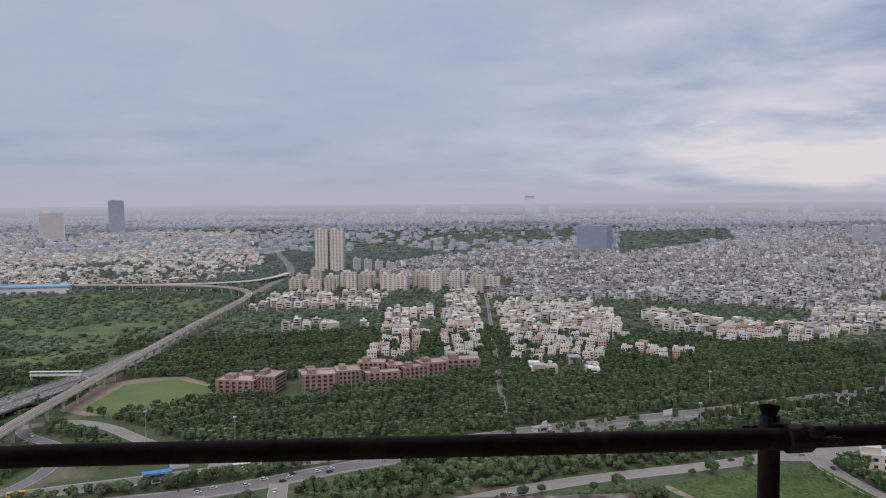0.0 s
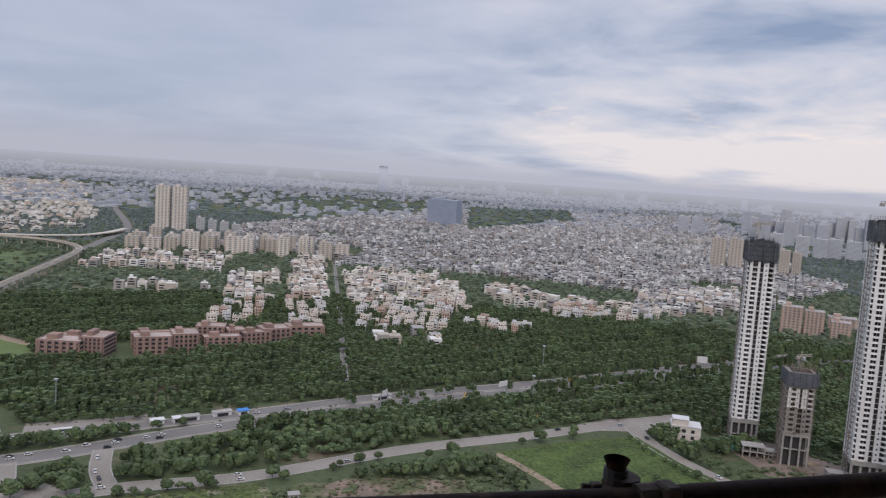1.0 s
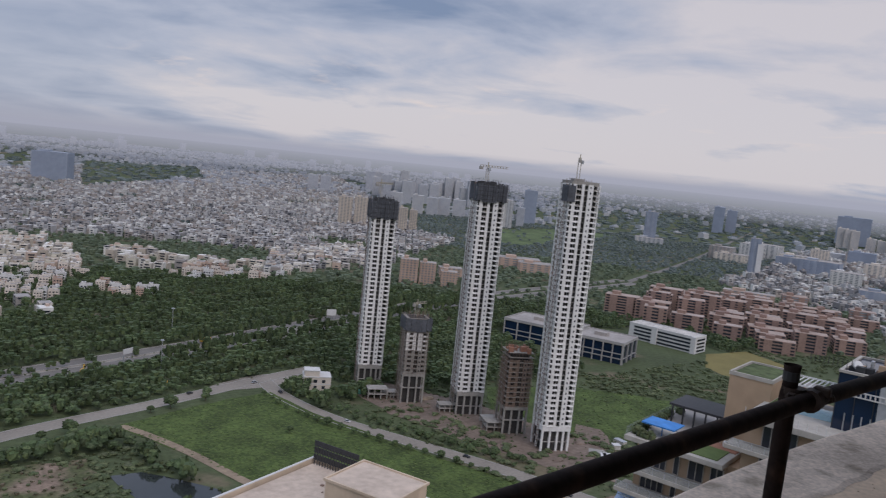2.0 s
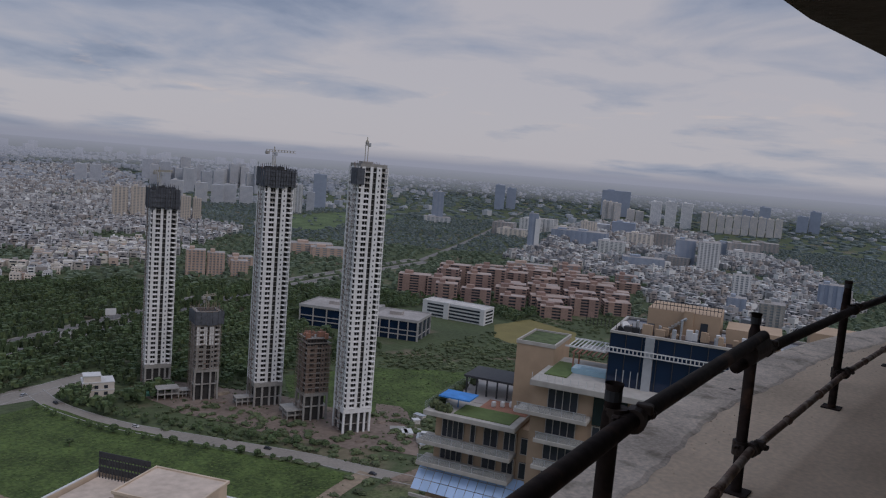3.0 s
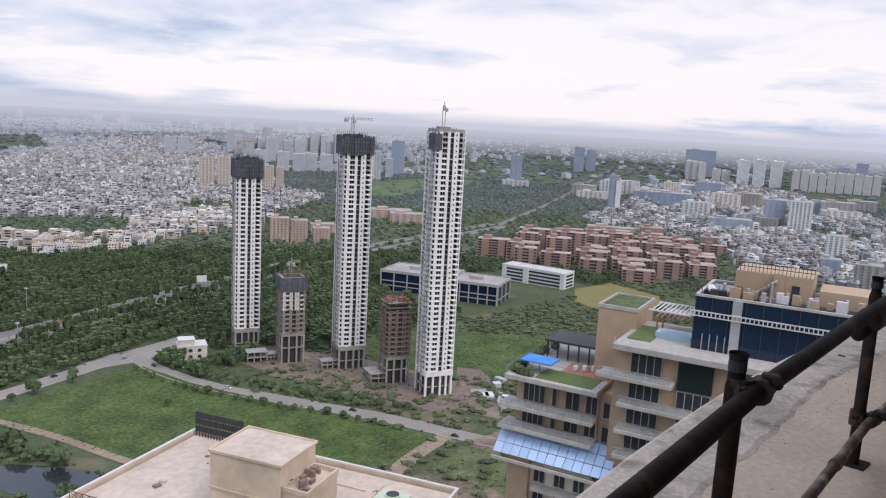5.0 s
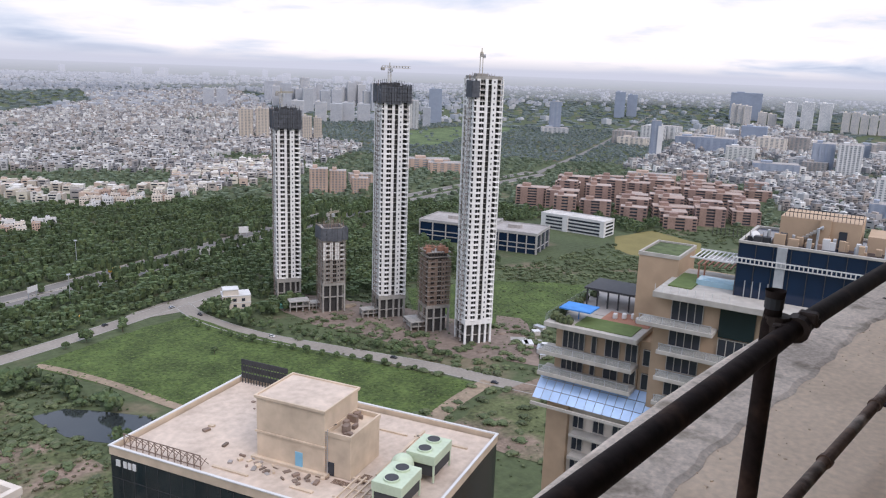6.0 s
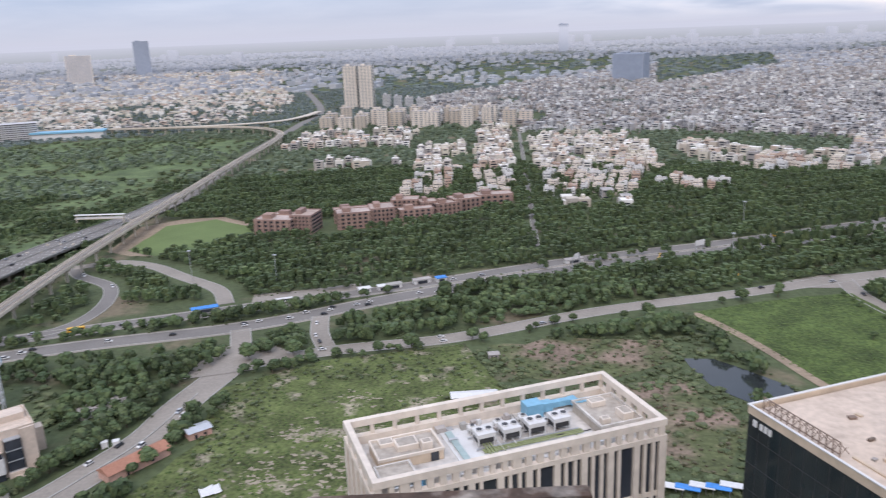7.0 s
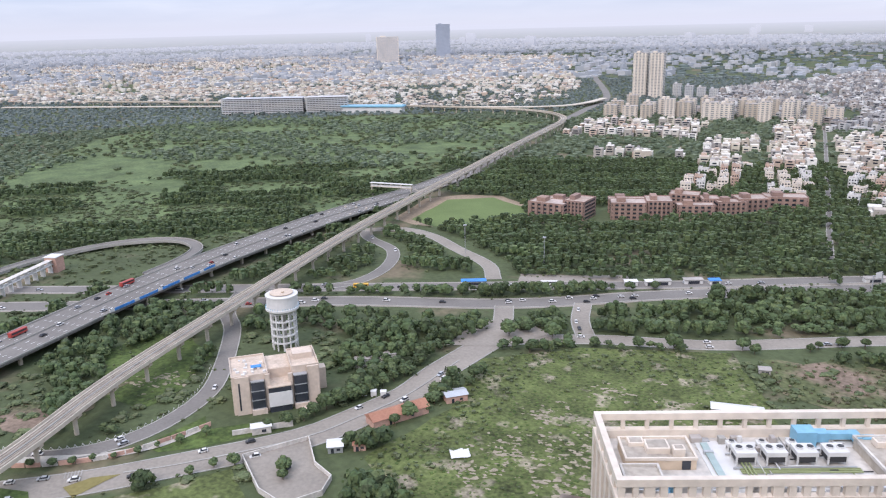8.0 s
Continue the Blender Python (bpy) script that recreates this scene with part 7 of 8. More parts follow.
def build_high_rises():
    # twin slab tower behind the colony
    for dx in (0, 37):
        high_rise(-285 + dx, 1800 - dx * 0.3, 30, 26, 97, -4, M["cream"], "tall beige apartment tower of a pair", "apartment_tower", 4, "twin towers")
    for i in range(4):
        high_rise(-205 + i * 26, 1800 - i * 6, 18, 18, 30 - 3 * i, 0, M["farconcrete"], "lower block beside the twin towers", group="blocks by the towers")
    # cream slabs in front of them
    rr = random.Random(12)
    for i in range(22):
        x = -272 + (i % 12) * 32.5 + rr.uniform(-7, 7)
        high_rise(x, 1400 + rr.uniform(-14, 22) - (30 if i in (10, 11) else 0) + (45 if i > 11 else 0), rr.uniform(18, 27), rr.uniform(14, 20), rr.uniform(22, 36), rr.uniform(-16, 16), M[rr.choice(("cream", "cream", "peachcream", "stoneB"))], "cream slab of flats in a row", group="cream slabs", fins=3)
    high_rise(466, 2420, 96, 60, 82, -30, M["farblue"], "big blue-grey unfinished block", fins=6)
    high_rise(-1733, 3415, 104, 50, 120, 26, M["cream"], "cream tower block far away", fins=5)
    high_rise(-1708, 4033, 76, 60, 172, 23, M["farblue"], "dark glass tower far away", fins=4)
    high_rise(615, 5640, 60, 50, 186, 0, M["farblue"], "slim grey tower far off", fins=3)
    # right-hand landmarks
    high_rise(1798, 1370, 32, 30, 87, -50, M["farblue"], "lone dark glass tower on a podium", "office_tower", 3)
    high_rise(1788, 1362, 76, 54, 15, -50, M["farconcrete"], "pale podium under the dark tower", fins=6)
    high_rise(1408, 819, 20, 24, 80, -60, M["farblue"], "slim dark tower with a white side", "office_tower", 2)
    part("fin", block(10, 8, 70), M["white"], thing("white_tower", "white blade-like tower side", "tower", on_land(1404, 806, -60)))
    for x, y, w, h in ((896, 1520, 30, 66), (927, 1503, 28, 68), (1000, 1440, 20, 54), (1021, 1430, 17, 51)):
        high_rise(x, y, w, 26, h, -33, M["peachcream"], "brown-beige tower block of flats", group="beige towers", fins=4)
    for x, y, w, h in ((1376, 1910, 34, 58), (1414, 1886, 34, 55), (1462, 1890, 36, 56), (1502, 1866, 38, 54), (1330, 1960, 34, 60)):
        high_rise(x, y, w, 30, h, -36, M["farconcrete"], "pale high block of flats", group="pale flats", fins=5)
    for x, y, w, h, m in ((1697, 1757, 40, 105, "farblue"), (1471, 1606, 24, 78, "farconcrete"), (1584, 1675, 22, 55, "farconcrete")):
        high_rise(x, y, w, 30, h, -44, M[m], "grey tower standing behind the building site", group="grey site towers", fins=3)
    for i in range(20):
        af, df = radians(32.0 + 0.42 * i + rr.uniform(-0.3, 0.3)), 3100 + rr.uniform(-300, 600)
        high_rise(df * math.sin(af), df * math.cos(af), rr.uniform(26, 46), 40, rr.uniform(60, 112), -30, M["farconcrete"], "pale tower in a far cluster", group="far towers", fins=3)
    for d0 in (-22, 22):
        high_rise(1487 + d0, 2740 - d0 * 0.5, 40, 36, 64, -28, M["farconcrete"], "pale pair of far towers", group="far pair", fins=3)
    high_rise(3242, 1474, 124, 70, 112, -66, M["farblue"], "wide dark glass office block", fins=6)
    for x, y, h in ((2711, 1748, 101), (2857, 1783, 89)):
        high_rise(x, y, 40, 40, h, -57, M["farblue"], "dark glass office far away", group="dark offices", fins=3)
    for x, y, h in ((2849, 1128, 92), (2862, 1075, 96), (2882, 1021, 95)):
        high_rise(x, y, 40, 36, h, -69, M["shaft"], "white tower of flats with rounded bays", group="white towers", fins=3)
    for i in range(10):
        high_rise(2835 + 10 * i, 935 - 26 * i, 24, 30, 66 + rr.uniform(-4, 5), -74, M["cream"], "cream high block of flats", group="cream high flats", fins=3)
    for x, y, w, h in ((2905, 1362, 26, 74), (2893, 1330, 26, 72), (2882, 1300, 26, 70), (2900, 1250, 30, 50), (2905, 1215, 30, 46)):
        high_rise(x, y, w, 30, h, -65, M["cream"], "beige flats by the dark block", group="beige flats", fins=3)
    for x, y, h in ((3636, 727, 92), (3500, 900, 95), (3560, 760, 70), (3460, 960, 76)):
        high_rise(x, y, 44, 40, h, -77, M["farblue"], "dark tower on the hazy skyline", group="dark skyline towers", fins=3)
    high_rise(1510, 530, 38, 44, 57, -70, M["farblue"], "dark blue glass office", "office_building", 4)
    high_rise(1494, 478, 40, 42, 59, -72, M["white"], "striped pale office tower", "office_building", 6)
    high_rise(1152, 317, 26, 26, 42, -74, M["white"], "white office with dark window bands", "office_building", 4)
    high_rise(1227, 213, 33, 28, 39, -80, M["farblue"], "dark office with white screens", "office_building", 3)
    high_rise(987, 233, 29, 26, 31, -76, M["concrete"], "unfinished grey office frame", "office_building", 4)
    high_rise(1040, 290, 24, 22, 24, -75, M["farblue"], "low blue glass office", "office_building", 3)
    high_rise(1090, 634, 74, 22, 17, -62, M["peach"], "long peach block beyond the colleges", "college_block", 8)
    for i in range(22):
        high_rise(1400 + rr.uniform(0, 800), 480 + rr.uniform(0, 620), rr.uniform(40, 90), rr.uniform(30, 50), rr.uniform(18, 40), -70 + rr.uniform(-8, 8), M[rr.choice(("farconcrete", "white", "cream", "farblue", "roofgrey"))], "mid-rise office among the city blocks", "office_building", 6, "mid-rise offices")
    # far skyline
    for i in range(34):
        a, dd = radians(rr.uniform(-34, 40)), rr.uniform(5200, 10500)
        high_rise(dd * math.sin(a), dd * math.cos(a), rr.uniform(40, 90), rr.uniform(40, 70), rr.uniform(40, 90), rr.uniform(-40, 40), M["farconcrete"], "hazy far tower on the skyline", group="skyline towers", fins=2)
    # red-brick colleges
    gx, gy, r = grid_in(BRICKS, 42, 36, -58, 71)
    for x, y in zip(gx, gy):
        if r.random() < 0.88:
            near = x < 880 and y > 540
            high_rise(x + r.uniform(-8, 8), y + r.uniform(-8, 8), r.uniform(26, 44), r.uniform(14, 26), r.uniform(24, 32) if near else r.uniform(12, 22), -58 + r.uniform(-5, 5), M["brick"], "red-brick college block with flat roof", "college_block", 2, "red-brick blocks")
    for x, y, w, d, h, yw in ((-176, 652, 34, 20, 14, -10), (-152, 660, 20, 26, 16, -10), (-166, 672, 38, 14, 12, -10), (-112, 672, 30, 20, 14, 14), (-88, 684, 22, 24, 15, 14), (-116, 692, 34, 12, 12, 14), (-58, 694, 32, 13, 10, 16), (-30, 712, 26, 14, 11, 24), (-14, 728, 28, 20, 12, 24), (-70, 724, 26, 18, 13, 0), (14, 742, 36, 18, 12, 10), (-48, 716, 16, 16, 12, 16)):
        high_rise(x, y, w, d, h, yw, M["brick"], "red-brick school wing with pale roofs", "school_block", 6, "red-brick school")
    for x, y, w, d, h, yw in ((600, 838, 24, 20, 33, -36), (622, 826, 22, 18, 30, -36), (648, 812, 22, 18, 20, -36), (693, 866, 34, 22, 16, -30), (903, 947, 70, 34, 18, -40), (903, 906, 58, 34, 16, -44)):
        high_rise(x, y, w, d, h, yw, M["peach"], "peach-coloured block of flats", group="peach blocks", fins=5)
    for x, y, L, D, h, lab in ((518, 553, 70, 46, 19, "low office with blue glass and a white roof"), (540, 480, 46, 42, 19, "second low office with dark blue glass")):
        t = thing("glass_office", lab, "office", frame_of((x, y), (0.38, -0.92)), "blue glass offices")
        part("body", block(L, D, h - 1.4), M["blueglass"], t, at=(L / 2, D / 2, 0))
        part("upper_wall", block(L + 2, D + 2, 1.4), M["palegrey"], t, at=(L / 2, D / 2, h - 1.4))
        part("roof", block(L, D, 0.3), M["roofgrey"], t, at=(L / 2, D / 2, h))
        part("parapet", wall_ring(L + 2, D + 2, 1.2, 0.6), M["palegrey"], t, at=(L / 2, D / 2, h))
        for k in range(6):
            part("column", block(0.9, 1.2, h - 1.5), M["palegrey"], t, at=(L * k / 5, -0.8, 0))
        for k in range(4):
            part("column", block(1.2, 0.9, h - 1.5), M["palegrey"], t, at=(L + 0.6, D * k / 3, 0))
        part("floor_band", boxes("floor_band", [(L / 2, -0.2, z, L, 0.5, 0.9) for z in (4.5, 9)] + [(L + 0.1, D / 2, z, 0.5, D, 0.9) for z in (4.5,)]), M["palegrey"], t)
        part("plant_room", block(12, 8, 3.5), M["roofgrey"], t, at=(L * 0.4, D * 0.5, h))
    t = thing("banded_office", "long white low office with window bands", "office", frame_of((665, 517), (0.16, -0.987)))
    part("body", block(75, 24, 16), M["white"], t, at=(37.5, 12, 0))
    for k in range(4):
        part("window_band", block(64, 0.4, 1.9), M["darkwin"], t, at=(38, -0.1, 1.4 + 3.7 * k))
        part("window_band", block(0.4, 17, 1.9), M["darkwin"], t, at=(75.1, 12, 1.4 + 3.7 * k))
    part("roof", block(73, 22, 0.3), M["roofB"], t, at=(37.5, 12, 16))
    part("parapet", wall_ring(75.2, 24.2, 1.2, 0.5), M["white"], t, at=(37.5, 12, 16))
    part("stair_tower", block(6, 3, 18), M["white"], t, at=(30, -0.8, 0))
    part("stair_tower", block(5, 3, 17), M["white"], t, at=(73, -0.6, 0))
    # long multi-storey deck beside the station
    for k, (x0, y0, w, yw) in enumerate(((-1000, 1300, 82, 20), (-922, 1330, 84, 20), (-842, 1366, 84, 26))):
        t = thing("parking_deck", "long grey open multi-storey deck", "parking deck", pose(x0, y0 + 14, 0, 0, 0, yw), "parking decks")
        # solid filling, the deck's inner shade put into its colour
        part("core", block(w - 6, 26, 30), M["shade_core"], t)
        for f in range(8):
            part("floor_slab", block(w, 32, 0.9), M["farconcrete"], t, at=(0, 0, 3.6 * f + 3))
            part("spandrel", block(w, 0.6, 1.4), M["farconcrete"], t, at=(0, -16, 3.6 * f + 3.9))
        for c in np.linspace(-w / 2 + 1, w / 2 - 1, 14):
            part("column", block(0.9, 0.9, 31), M["farconcrete"], t, at=(c, -15.6, 0))
        part("roof", block(w, 33, 0.6), M["farconcrete"], t, at=(0, 0, 32))
    tagged(part("shed_roof", boxes("shed_roof", [(-745, 1395, 12, 130, 26, 3, 10)]), M["duct"], thing("station_shed", "bright blue station roof", "station")))
    part("wall", boxes("wall", [(-745, 1395, 0, 124, 22, 12, 10)]), M["white"], bpy.data.objects["station_shed"])


build_office_a()
build_office_b()
build_residence()
build_woods()
build_houses()
build_high_rises()


# ---- things of the middle ground ----
def build_water_tower():
    t = thing("water_tower", "white concrete water tower on a ring of columns", "water tower", pose(-233, 325, 0))
    col = tube([(0, 0, 0), (0, 0, 20.6)], 0.45, 8)
    me = bpy.data.meshes.new("column")
    col.to_mesh(me)
    col.free()
    for i in range(12):
        a = i * math.pi / 6
        part("column", me, M["white"], t, at=(6.6 * math.cos(a), 6.6 * math.sin(a), 0))
    for z in (4, 8, 12, 16):
        bm = bmesh.new()
        for r0, r1 in ((6.1, 7.1),):
            for i in range(24):
                a, b = 2 * math.pi * i / 24, 2 * math.pi * (i + 1) / 24
                q = [[bm.verts.new((r * math.cos(k), r * math.sin(k), h)) for k in (a, b)] for r, h in ((r0, 0), (r1, 0), (r1, 0.7), (r0, 0.7))]
                for m in range(4):
                    n = (m + 1) % 4
                    bm.faces.new((q[m][0], q[m][1], q[n][1], q[n][0]))
        part("ring_beam", bm, M["white"], t, at=(0, 0, z))
    part("stair_shaft", tube([(0, 0, 0), (0, 0, 20.5)], 1.4, 12), M["kerb"], t)
    bm = bmesh.new()
    prof = [(0, 20.2), (6.4, 20.4), (8.9, 22.4), (8.9, 23.4), (8.2, 23.6), (8.2, 29.4), (8.6, 29.6), (8.6, 30.4), (0, 31.2)]
    rings = [[bm.verts.new((r * math.cos(a), r * math.sin(a), z)) for a in (2 * math.pi * i / 32 for i in range(32))] if r else [bm.verts.new((0, 0, z))] for r, z in prof]
    for a, b in zip(rings, rings[1:]):
        for i in range(32):
            j = (i + 1) % 32
            bm.faces.new([a[i % len(a)], a[j % len(a)], b[j % len(b)], b[i % len(b)]] if len(a) > 1 and len(b) > 1 else ([a[0], b[j], b[i]] if len(a) == 1 else [a[i], a[j], b[0]]))
    tank = part("tank", bm, M["white"], t, smooth=False)
    part("gallery_rail", boxes("gallery_rail", [(8.8 * math.cos(a), 8.8 * math.sin(a), 23.4, 0.12, 0.12, 1.2) for a in np.linspace(0, 2 * math.pi, 41)[:-1]]), M["duct"], tank, "pale blue gallery railing")
    part("roof_disc", tube([(0, 0, 31.0), (0, 0, 31.35)], 6.2, 24), M["roofA"], tank, "brownish roof disc")
    part("hatch", block(1.2, 1.2, 0.7), M["boxA"], tank, at=(1.5, -1, 31.3))


def build_stone_office():
    """Cream stone office with dark glass bays and a white screen; x along its front."""
    b = thing("stone_office", "cream stone office with dark glass bays", "office", frame_of((-210, 251), (0.76, 0.65)) @ Matrix.Scale(0.88, 4))
    part("body", boxes("body", [(9, 13, 0, 18, 26, 20), (37, 13, 0, 14, 24, 21), (23, 17, 0, 14, 18, 19)]), M["pinkstone"], b)
    part("roof", boxes("roof", [(9, 13, 20, 16.8, 24.8, 0.2), (37, 13, 21, 12.8, 22.8, 0.2), (23, 17, 19, 14, 17, 0.2)]), M["roofA"], b)
    for x, w, z0, z1 in ((12.5, 6.5, 2.5, 17.5), (34, 6.5, 2.5, 18)):
        g = part("glass_bay", block(w, 3.0, z1 - z0), M["darkwin"], b, "dark glazed bay with grey bands", at=(x, -0.6, z0))
        for k in range(4):
            part("band", block(w + 0.3, 3.3, 0.5), M["steel"], g, at=(0, 0, k * (z1 - z0) / 3 - 0.2 * (k > 0)))
    part("plinth", boxes("plinth", [(12.5, -1.2, 0, 7.6, 4.2, 2.5), (34, -1.2, 0, 7.6, 4.2, 2.5)]), M["pinkstone"], b)
    part("wall", boxes("wall", [(5, -0.4, 0, 7, 1.2, 20.6), (17.5, -0.4, 0, 2.4, 1.2, 20.4), (29, -0.2, 0, 2.2, 1.2, 19), (40.6, -0.4, 0, 6, 1.2, 21.5)]), M["pinkstone"], b)
    part("slit", block(0.8, 0.3, 15), M["darkwin"], b, at=(3.4, -1.0, 2.5))
    part("lobby", block(11.4, 11, 13.5), M["darkwin"], b, "dark glass entrance block", at=(23.2, 2.4, 0))
    part("screen", block(11.6, 0.4, 7.6), M["white"], b, "large white facade screen", at=(23.2, -3.3, 3.2))
    part("screen", block(0.4, 6.0, 7.6), M["white"], b, at=(29.1, -0.1, 3.2))
    part("canopy", boxes("canopy", [(23.2, 2.4, 13.5, 12, 11.6, 0.5), (37, -5, 0.6, 10, 5, 0.4)]), M["roofA"], b)
    part("parapet", wall_ring(18.2, 26.2, 1.0, 0.5), M["pinkstone"], b, at=(9, 13, 20))
    part("parapet", wall_ring(14.2, 24.2, 1.0, 0.5), M["pinkstone"], b, at=(37, 13, 21))
    part("roof_room", boxes("roof_room", [(37, 15, 21, 10, 8, 3.2)]), M["pinkstone"], b)
    part("tarpaulin", block(5.4, 3.2, 0.4, 0.1), M["bluetarp"], b, "blue tarpaulin on the roof", at=(13, 9, 21.2))
    r = random.Random(6)
    for _ in range(14):
        part("roof_unit", block(r.uniform(0.6, 2), r.uniform(0.6, 1.6), r.uniform(0.5, 1.6), 0.05), M["white"], b, at=(r.uniform(2, 17), r.uniform(2, 24), 20.1))
    part("annex", block(7, 9, 7), M["pinkstone"], b, at=(4, 32, 0))
    part("annex", block(5, 6, 12), M["pinkstone"], b, at=(47, 19, 0))


def gable_shed(name, label, at, w, d, h, rise, wall, roof, category="shed"):
    t = thing(name, label, category, at)
    part("wall", block(w, d, h), wall, t)
    bm = bmesh.new()
    v = [bm.verts.new(p) for p in ((-w / 2 - 0.5, -d / 2 - 0.6, h), (w / 2 + 0.5, -d / 2 - 0.6, h), (w / 2 + 0.5, d / 2 + 0.6, h), (-w / 2 - 0.5, d / 2 + 0.6, h), (-w / 2 - 0.5, 0, h + rise), (w / 2 + 0.5, 0, h + rise))]
    for f in ((0, 1, 5, 4), (2, 3, 4, 5), (0, 4, 3), (1, 2, 5), (3, 2, 1, 0)):
        bm.faces.new([v[i] for i in f])
    part("roof", bm, roof, t)
    part("door", block(1.2, 0.1, 2.1), M["darkwin"], t, at=(-w * 0.2, -d / 2 - 0.02, 0))
    part("window", block(1.4, 0.1, 1.0), M["darkwin"], t, at=(w * 0.2, -d / 2 - 0.02, 1.0))
    return t


def build_lots():
    gable_shed("long_shed", "long brick shed with a red tiled roof", pose(-141, 275, 0, 0, 0, 54), 27, 8, 3.6, 2.2, M["pinkwall"], M["orange"])
    gable_shed("small_shed", "small shed with a white metal roof", pose(-153, 242, 0, 0, 0, 30), 6, 6, 3, 0.8, M["steel"], M["white"])
    gable_shed("small_shed", "low brick-red shed by the fence", pose(-144, 246, 0, 0, 0, 30), 5, 4, 3, 0.8, M["pinkwall"], M["orange"])
    gable_shed("market_stall", "small grey-roofed roadside stall", pose(-124, 300, 0, 0, 0, 40), 10, 7, 3.4, 1, M["pinkwall"], M["steel"])
    gable_shed("metal_shed", "long low metal-roofed shed behind the office", pose(-4, 329, 0, 0, 0, 6), 21, 6, 3.2, 0.9, M["roofgrey"], M["white"])
    gable_shed("small_shed", "small hut at the meadow edge", pose(6, 376, 0, 0, 0, 10), 5, 4, 3, 0.6, M["concrete"], M["roofgrey"])
    bm = bmesh.new()
    g = [[bm.verts.new((x * 1.3 + 0.5 * noise.noise((x, y, 5)), y * 1.1 + 0.5 * noise.noise((x, y, 9)), 0.5 + 0.9 * noise.noise((x * 0.9, y * 0.9, 2)))) for x in range(-3, 4)] for y in range(-3, 4)]
    for i in range(6):
        for j in range(6):
            bm.faces.new((g[i][j], g[i][j + 1], g[i + 1][j + 1], g[i + 1][j]))
    sheet_ob = part("tarp", bm, M["white"], thing("tarp_heap", "crumpled white tarpaulin on the waste ground", "tarpaulin", pose(-104, 256, 0.3, 0, 0, 30)))
    # walled car park
    p = thing("car_park", "walled paved forecourt with planted trees", "car park", kind="structure")
    poly = [(-184, 222), (-167, 244), (-154, 228), (-143, 222), (-141, 212), (-150, 200), (-164, 205)]
    bm = bmesh.new()
    f = bm.faces.new([bm.verts.new((*q, 0.6)) for q in poly][::-1])
    bmesh.ops.triangulate(bm, faces=[f])
    part("paving", bm, M["dustroad"], p)
    for (x0, y0), (x1, y1) in zip(poly, poly[1:] + poly[:1]):
        L = math.hypot(x1 - x0, y1 - y0)
        part("boundary_wall", block(L, 0.4, 2.4), M["roofB"], p, at=pose((x0 + x1) / 2, (y0 + y1) / 2, 0, 0, 0, math.degrees(math.atan2(y1 - y0, x1 - x0))))
    part("guard_room", boxes("guard_room", [(-164, 222, 0.6, 4, 3, 2.6)]), M["darkwin"], p)
    # two-storey house by the junction
    h = thing("roadside_house", "cream two-storey house by the junction", "house", pose(263, 465, 0, 0, 0, -24) @ Matrix.Scale(1.25, 4))
    part("wall", boxes("wall", [(0, 0, 0, 15, 11, 7.4), (-3, -1.5, 7.4, 8, 7, 3.4)]), M["cream"], h)
    part("roof", boxes("roof", [(0, 0, 7.4, 15.4, 11.4, 0.4), (-3, -1.5, 10.8, 8.6, 7.6, 0.4)]), M["white"], h)
    for x in (-5, -1, 3.5):
        for z in (1, 4.4):
            part("window", block(1.8, 0.2, 1.7), M["darkwin"], h, at=(x, -5.55, z))
    for z in (1, 4.4):
        part("window", block(0.2, 1.6, 1.7), M["darkwin"], h, at=(-7.55, 1, z))
    part("band", block(15.3, 0.4, 0.5), M["white"], h, at=(0, -5.5, 3.5))
    # ruins among the trees
    for x, y, w, d, hh in ((-178, 322, 11, 6, 4), (-171, 327, 6, 5, 5), (-184, 318, 4, 8, 3)):
        t = thing("low_building", "pale single-storey building among trees", "building", pose(x, y, 0, 0, 0, 35), "pale low buildings")
        part("wall", block(w, d, hh), M["roofB"], t)
        part("roof", block(w + 0.4, d + 0.4, 0.3), M["roofgrey"], t, at=(0, 0, hh))
        part("window", block(1.4, 0.2, 1.2), M["darkwin"], t, at=(1, -d / 2 - 0.03, 1.2))
    for k in range(4):
        t = thing("white_cabin", "small white cabin by the drive", "cabin", pose(-170 + 4.6 * k, 288 + 1.0 * k, 0, 0, 0, 25), "white cabins")
        part("wall", block(2.6, 2.4, 2.6), M["white"], t)
        part("roof", block(2.9, 2.7, 0.25), M["white"], t, at=(0, 0, 2.6))
    # low wall with pink panels beside the slip road
    w = thing("boundary_wall", "low pink and cream brick boundary wall", "wall", kind="structure")
    line = curve_of([(-290, 178, 0), (-262, 186, 0), (-236, 203, 0), (-222, 224, 0), (-214, 240, 0)], 5.5)
    for i, (a, b) in enumerate(zip(line, line[1:])):
        L = math.hypot(b[0] - a[0], b[1] - a[1])
        part("wall_panel", block(round(L * 0.92, 1), 0.4, 2.0), M["pinkwall" if i % 3 else "roofB"], w, at=pose((a[0] + b[0]) / 2, (a[1] + b[1]) / 2, 0, 0, 0, math.degrees(math.atan2(b[1] - a[1], b[0] - a[0]))))
    # white railing beside the slip road
    f = thing("road_railing", "white criss-cross metal railing along the slip road", "railing", kind="structure")
    slat = block(0.14, 0.1, 1.5)
    line = curve_of([(-330, 185.5, 0), (-275, 195, 0), (-250.5, 210, 0), (-240.5, 233, 0), (-241.5, 262, 0), (-255, 291, 0)], 1.6)
